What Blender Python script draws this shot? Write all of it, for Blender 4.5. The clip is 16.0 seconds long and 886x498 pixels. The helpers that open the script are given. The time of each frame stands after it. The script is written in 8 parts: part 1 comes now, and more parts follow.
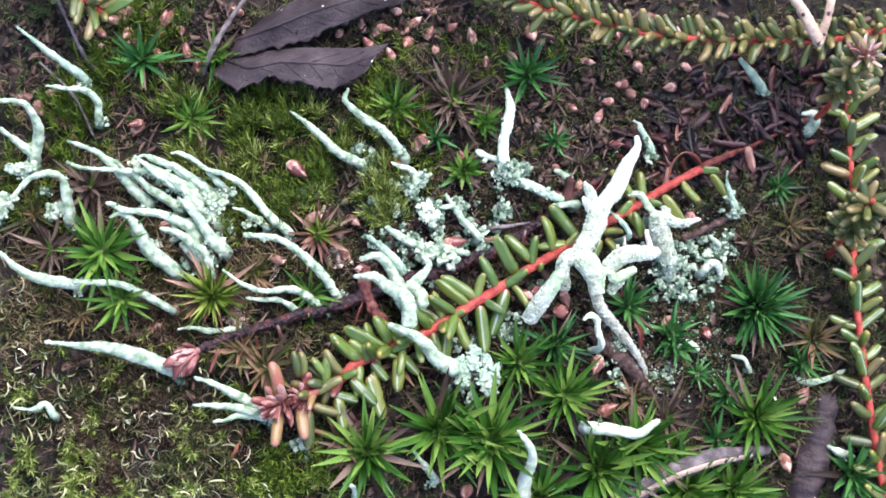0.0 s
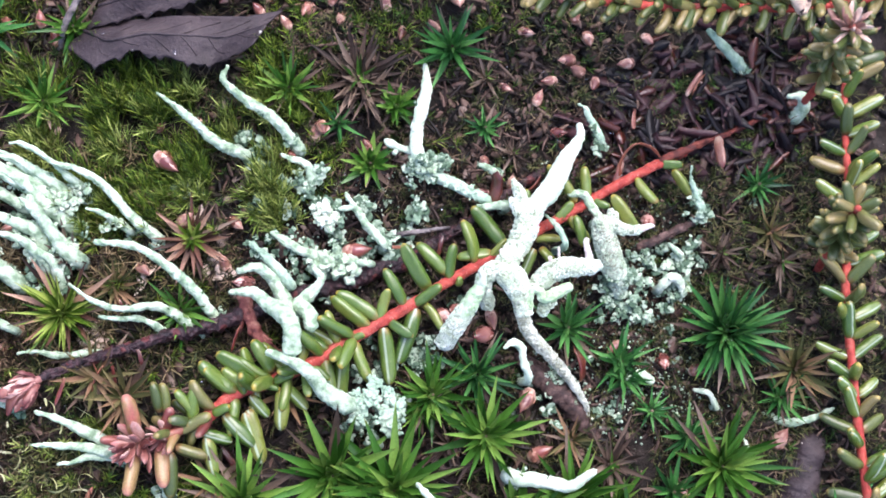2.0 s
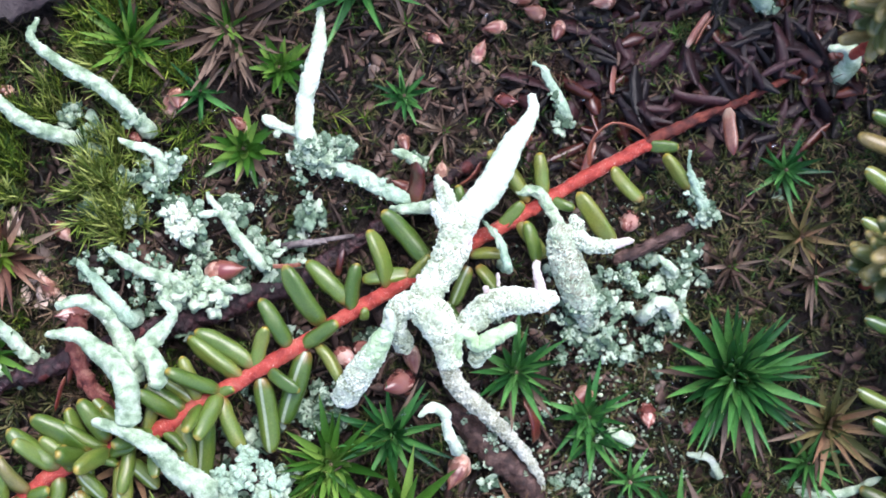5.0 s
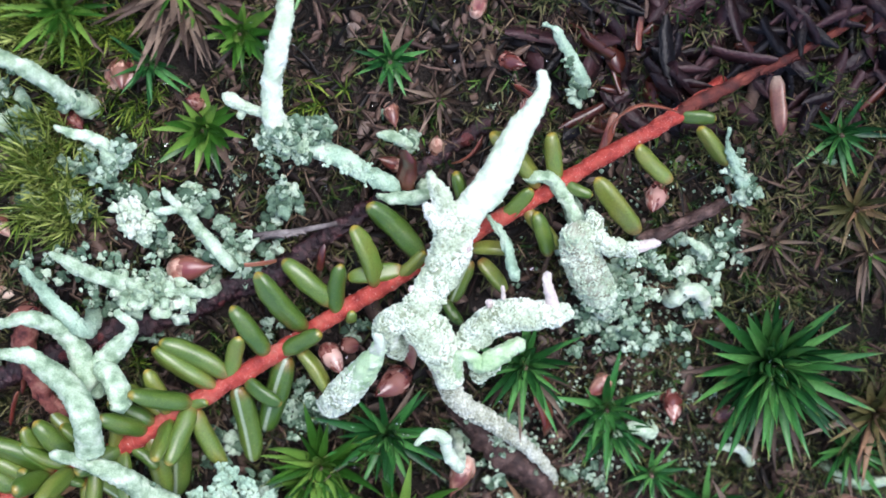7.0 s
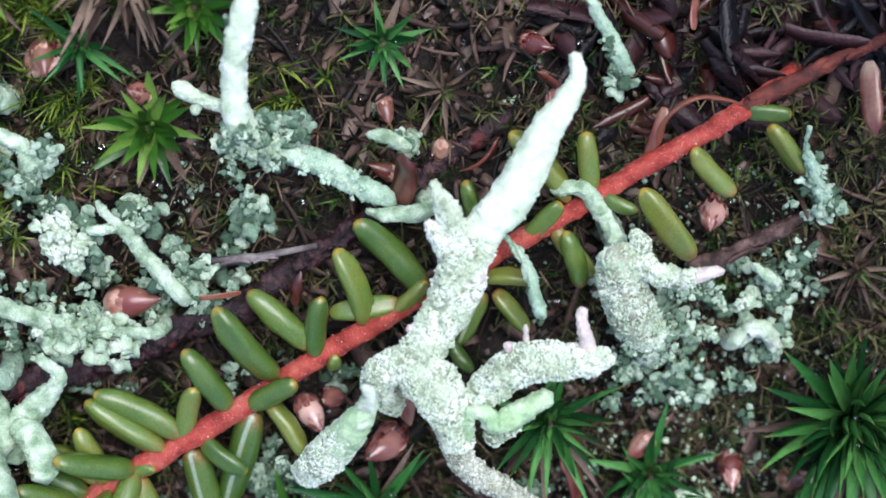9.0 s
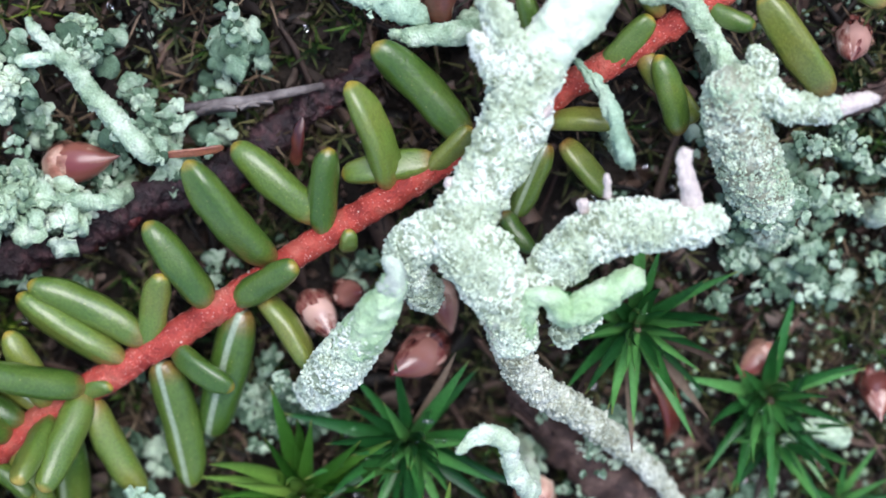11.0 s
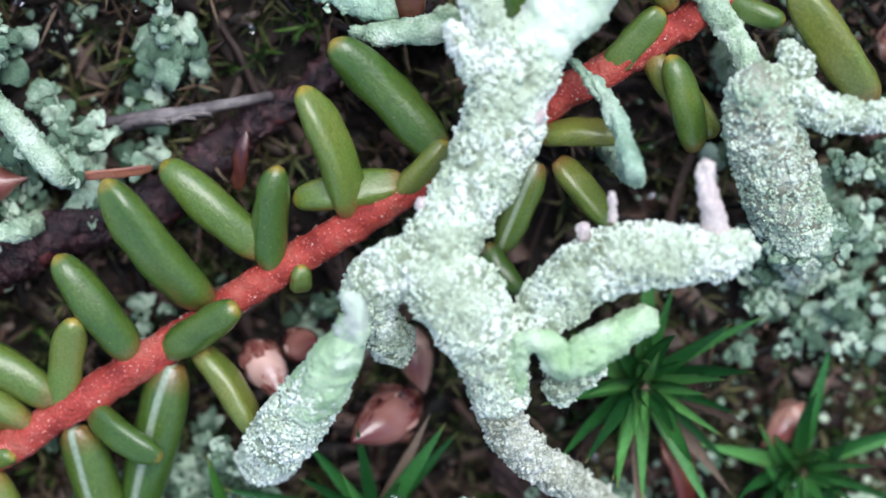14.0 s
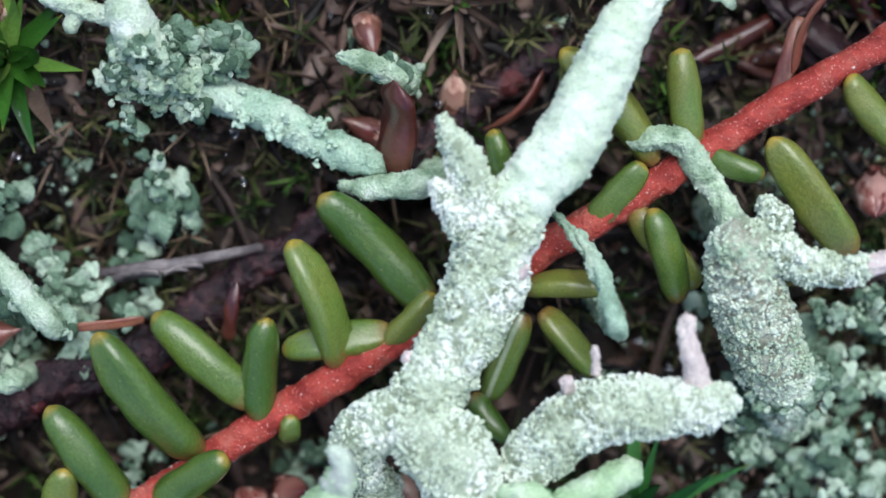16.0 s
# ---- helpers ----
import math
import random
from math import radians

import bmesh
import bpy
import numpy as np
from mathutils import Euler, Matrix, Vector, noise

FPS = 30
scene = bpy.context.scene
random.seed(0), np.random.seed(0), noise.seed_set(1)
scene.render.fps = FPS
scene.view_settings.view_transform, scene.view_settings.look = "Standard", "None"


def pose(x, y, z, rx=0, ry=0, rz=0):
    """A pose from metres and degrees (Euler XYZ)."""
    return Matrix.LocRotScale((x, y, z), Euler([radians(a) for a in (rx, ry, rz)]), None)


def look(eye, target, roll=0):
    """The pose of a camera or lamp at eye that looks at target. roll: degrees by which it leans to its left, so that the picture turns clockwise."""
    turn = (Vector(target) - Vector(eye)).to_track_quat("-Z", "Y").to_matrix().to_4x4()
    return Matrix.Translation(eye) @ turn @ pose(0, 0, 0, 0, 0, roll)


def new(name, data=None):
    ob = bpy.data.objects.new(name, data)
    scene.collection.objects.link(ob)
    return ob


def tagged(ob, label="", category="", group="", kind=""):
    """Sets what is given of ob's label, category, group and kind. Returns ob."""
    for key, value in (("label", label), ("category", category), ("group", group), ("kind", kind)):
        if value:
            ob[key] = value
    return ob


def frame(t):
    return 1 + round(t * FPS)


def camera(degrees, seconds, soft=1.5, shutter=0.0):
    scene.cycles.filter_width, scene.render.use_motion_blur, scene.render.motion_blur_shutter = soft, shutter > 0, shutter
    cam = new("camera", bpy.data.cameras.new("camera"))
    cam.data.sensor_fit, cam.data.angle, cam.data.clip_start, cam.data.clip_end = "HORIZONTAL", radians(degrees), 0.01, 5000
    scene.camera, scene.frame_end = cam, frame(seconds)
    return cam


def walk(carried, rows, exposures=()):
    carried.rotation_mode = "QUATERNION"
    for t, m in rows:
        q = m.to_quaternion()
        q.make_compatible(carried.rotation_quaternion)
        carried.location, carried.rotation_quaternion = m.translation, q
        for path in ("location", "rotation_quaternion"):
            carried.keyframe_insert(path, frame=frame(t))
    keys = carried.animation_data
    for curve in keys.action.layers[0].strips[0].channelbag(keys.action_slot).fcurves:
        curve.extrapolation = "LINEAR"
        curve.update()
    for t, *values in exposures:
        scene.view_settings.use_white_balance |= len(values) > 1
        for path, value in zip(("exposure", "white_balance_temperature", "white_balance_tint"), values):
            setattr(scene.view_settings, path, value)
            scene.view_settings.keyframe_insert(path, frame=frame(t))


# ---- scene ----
# A patch of heath floor seen close: all lengths below are in millimetres
# and are turned into metres where a mesh is made.
U = 0.001
cam = camera(31.28, 16.0, soft=1.7)
PATH = [
    (0, -51.86, -35.60, 245.07, 7.892, -8.716, -0.028),
    (0.5, -42.57, -33.56, 241.93, 7.522, -7.550, 0.319),
    (1, -35.19, -30.19, 228.77, 7.110, -6.929, 0.637),
    (1.5, -26.89, -26.47, 217.75, 6.583, -5.990, 0.853),
    (2, -18.89, -22.12, 207.98, 6.061, -5.040, 0.988),
    (2.5, -14.26, -18.09, 198.41, 5.484, -4.470, 1.200),
    (3, -9.02, -14.73, 188.02, 5.067, -3.955, 1.166),
    (3.5, -6.63, -15.48, 177.79, 5.518, -3.927, 0.916),
    (4, -4.17, -14.27, 168.10, 5.388, -3.694, 0.983),
    (4.2, -2.63, -12.32, 164.89, 4.846, -3.451, 1.077),
    (6.3, 6.47, 39.86, 136.90, -15.020, -0.942, 0.172),
    (6.5, 6.49, 41.14, 134.41, -16.192, -1.076, 0.017),
    (7, 5.46, 41.27, 127.02, -17.445, -1.556, -0.039),
    (7.5, 4.89, 41.03, 120.50, -17.464, -1.723, -0.075),
    (8, 5.25, 38.46, 114.11, -17.102, -1.816, -0.049),
    (8.5, 5.08, 38.21, 108.14, -17.398, -2.083, 0.143),
    (9, 4.60, 34.22, 101.53, -16.899, -2.145, 0.151),
    (9.5, 4.55, 26.64, 96.09, -15.860, -1.566, -0.201),
    (10, 4.37, 21.71, 90.13, -15.615, -1.086, -0.275),
    (10.2, 4.95, 20.32, 88.15, -15.497, -0.741, -0.475),
    (12.3, 5.40, 9.92, 66.10, -14.581, -0.619, -0.977),
    (12.5, 5.21, 8.77, 65.73, -14.256, -0.725, -1.030),
    (13, 4.37, 8.58, 65.84, -13.456, -0.977, -0.939),
    (13.5, 4.51, 10.09, 66.24, -12.650, -1.296, -0.720),
    (14, 5.47, 10.58, 66.59, -11.686, -1.571, -0.618),
    (14.5, 5.24, 11.44, 66.64, -11.450, -1.780, -0.636),
    (15, 5.82, 12.01, 66.78, -10.700, -1.559, -0.703),
    (15.5, 6.39, 12.26, 66.94, -9.460, -1.331, -0.791),
    (16, 6.24, 12.64, 67.30, -7.880, -1.413, -0.782),
]
EXPOSURES = [(0.0, 1.46, 6070, 20), (4.0, 1.35, 6050, 19), (7.0, 0.93, 5900, 13), (9.0, 0.79, 5900, 11), (12.5, 0.79, 5870, 10), (14.5, 0.65, 5860, 9), (16.0, 0.53, 5860, 8)]
walk(cam, [(t, Matrix.Translation((x * U, y * U, z * U)) @ pose(0, 0, 0, rx, ry, rz)) for t, x, y, z, rx, ry, rz in PATH],
     exposures=EXPOSURES)

# ---- light: an overcast sky over open heath ----
SUN_EL, SUN_AZ = radians(62), radians(20)
world = bpy.data.worlds.new("world")
scene.world = world
world.use_nodes = True
wn = world.node_tree.nodes
sky = wn.new("ShaderNodeTexSky")
sky.sky_type, sky.sun_disc, sky.sun_elevation, sky.sun_rotation = "NISHITA", False, SUN_EL, SUN_AZ
sky.dust_density, sky.air_density, sky.ozone_density = 3.0, 1.0, 1.0
wn["Background"].inputs["Strength"].default_value = 0.15
world.node_tree.links.new(sky.outputs[0], wn["Background"].inputs["Color"])
sun = bpy.data.lights.new("sun", "SUN")
sun.energy, sun.angle, sun.color = 1.6, radians(45), (1.0, 0.97, 0.92)
sun_ob = new("sun", sun)
sun_ob.matrix_world = look((math.sin(SUN_AZ) * math.cos(SUN_EL), math.cos(SUN_AZ) * math.cos(SUN_EL), math.sin(SUN_EL)), (0, 0, 0))

# ---- materials ----


def material(name, stops, rough=0.6, size=1.0, fine=0.15, bump=0.3, deep=0.05, spec=0.4, vary=0.25, tip=None, sheen=0.0, sss=0.0, island=False, speck=None, coat=0.0, per=None, stretch=1.0, foot=None, pick=0.0, stripe=None):
    """stops: base colours mixed by coarse noise (size in mm); fine: size of the grain in mm; tip, foot: colour at the end or foot of a piece;
    speck: (colour, size, share) of small spots; per: length in mm of a piece that is modelled at unit length; stretch: how much
    the coarse pattern is drawn out along the piece; pick: how much each piece or island keeps a colour of its own;
    stripe: (colour, half width) of a line along a piece of unit length."""
    m = bpy.data.materials.new(name)
    m.use_nodes = True
    nt = m.node_tree
    n, link = nt.nodes, nt.links.new
    bsdf = n["Principled BSDF"]
    co = n.new("ShaderNodeTexCoord")
    own = n.new("ShaderNodeNewGeometry").outputs["Random Per Island"] if island else n.new("ShaderNodeObjectInfo").outputs["Random"]
    place = co.outputs["Object"]
    if per:
        shift = n.new("ShaderNodeVectorMath")
        shift.operation = "MULTIPLY_ADD"
        shift.inputs[1].default_value = (per * U, per * U, per * U)
        link(place, shift.inputs[0])
        link(own, shift.inputs[2])
        place = shift.outputs[0]
    drawn = n.new("ShaderNodeVectorMath")
    drawn.operation = "MULTIPLY"
    drawn.inputs[1].default_value = (1, 1, 1 / stretch)
    link(place, drawn.inputs[0])
    coarse = n.new("ShaderNodeTexNoise")
    coarse.inputs["Scale"].default_value, coarse.inputs["Detail"].default_value = 1 / (size * U), 3
    link(drawn.outputs[0], coarse.inputs["Vector"])
    ramp = n.new("ShaderNodeValToRGB")
    els = ramp.color_ramp.elements
    while len(els) < len(stops):
        els.new(0.5)
    for k, c in enumerate(stops):
        els[k].position = 0.32 + 0.36 * k / max(1, len(stops) - 1)
        els[k].color = (*c, 1)
    if pick:
        choose = n.new("ShaderNodeMix")
        choose.inputs["Factor"].default_value = pick
        link(coarse.outputs["Fac"], choose.inputs["A"])
        link(own, choose.inputs["B"])
        link(choose.outputs["Result"], ramp.inputs["Fac"])
    else:
        link(coarse.outputs["Fac"], ramp.inputs["Fac"])
    grain = n.new("ShaderNodeTexNoise")
    grain.inputs["Scale"].default_value, grain.inputs["Detail"].default_value = 1 / (fine * U), 4
    link(place, grain.inputs["Vector"])
    col = ramp.outputs["Color"]
    for end, last in ((tip, 1.0), (foot, 0.0)):
        if not end:
            continue
        sep = n.new("ShaderNodeSeparateXYZ")
        link(co.outputs["Generated"], sep.inputs[0])
        mr = n.new("ShaderNodeMapRange")
        mr.inputs["From Min"].default_value, mr.inputs["From Max"].default_value = end[1], last
        link(sep.outputs["Z"], mr.inputs["Value"])
        mix = n.new("ShaderNodeMix")
        mix.data_type = "RGBA"
        link(mr.outputs[0], mix.inputs["Factor"])
        link(col, mix.inputs["A"])
        mix.inputs["B"].default_value = (*end[0], 1)
        col = mix.outputs["Result"]
    if speck:
        vor = n.new("ShaderNodeTexVoronoi")
        vor.inputs["Scale"].default_value = 1 / (speck[1] * U)
        link(place, vor.inputs["Vector"])
        less = n.new("ShaderNodeMath")
        less.operation = "LESS_THAN"
        link(vor.outputs["Distance"], less.inputs[0])
        less.inputs[1].default_value = speck[2]
        mix = n.new("ShaderNodeMix")
        mix.data_type = "RGBA"
        link(less.outputs[0], mix.inputs["Factor"])
        link(col, mix.inputs["A"])
        mix.inputs["B"].default_value = (*speck[0], 1)
        col = mix.outputs["Result"]
    if stripe:
        sep = n.new("ShaderNodeSeparateXYZ")
        link(co.outputs["Object"], sep.inputs[0])
        away = n.new("ShaderNodeMath")
        away.operation = "ABSOLUTE"
        link(sep.outputs["X"], away.inputs[0])
        mr = n.new("ShaderNodeMapRange")
        mr.inputs["From Min"].default_value, mr.inputs["From Max"].default_value = stripe[1] * 1.6, stripe[1] * 0.6
        link(away.outputs[0], mr.inputs["Value"])
        mix = n.new("ShaderNodeMix")
        mix.data_type = "RGBA"
        link(mr.outputs[0], mix.inputs["Factor"])
        link(col, mix.inputs["A"])
        mix.inputs["B"].default_value = (*stripe[0], 1)
        col = mix.outputs["Result"]
    hsv = n.new("ShaderNodeHueSaturation")
    val = n.new("ShaderNodeMapRange")
    val.inputs["To Min"].default_value, val.inputs["To Max"].default_value = 1 - vary, 1 + vary
    link(own, val.inputs["Value"])
    gmix = n.new("ShaderNodeMapRange")
    gmix.inputs["From Min"].default_value, gmix.inputs["From Max"].default_value = 0.3, 0.7
    gmix.inputs["To Min"].default_value, gmix.inputs["To Max"].default_value = 0.78, 1.15
    link(grain.outputs["Fac"], gmix.inputs["Value"])
    mul = n.new("ShaderNodeMath")
    mul.operation = "MULTIPLY"
    link(val.outputs[0], mul.inputs[0])
    link(gmix.outputs[0], mul.inputs[1])
    link(mul.outputs[0], hsv.inputs["Value"])
    hue = n.new("ShaderNodeMapRange")
    hue.inputs["To Min"].default_value, hue.inputs["To Max"].default_value = 0.5 - 0.06 * vary, 0.5 + 0.06 * vary
    link(coarse.outputs["Fac"], hue.inputs["Value"])
    link(hue.outputs[0], hsv.inputs["Hue"])
    link(col, hsv.inputs["Color"])
    link(hsv.outputs[0], bsdf.inputs["Base Color"])
    bsdf.inputs["Roughness"].default_value = rough
    bsdf.inputs["Specular IOR Level"].default_value = spec
    bsdf.inputs["Coat Weight"].default_value = coat
    bsdf.inputs["Coat Roughness"].default_value = 0.22
    if sheen:
        bsdf.inputs["Sheen Weight"].default_value = sheen
    if sss:
        bsdf.inputs["Subsurface Weight"].default_value = sss
        bsdf.inputs["Subsurface Radius"].default_value = (0.4 * U, 0.5 * U, 0.2 * U)
        bsdf.inputs["Subsurface Scale"].default_value = 1.0
    bp = n.new("ShaderNodeBump")
    bp.inputs["Strength"].default_value, bp.inputs["Distance"].default_value = bump, deep * U
    link(grain.outputs["Fac"], bp.inputs["Height"])
    link(bp.outputs[0], bsdf.inputs["Normal"])
    return m


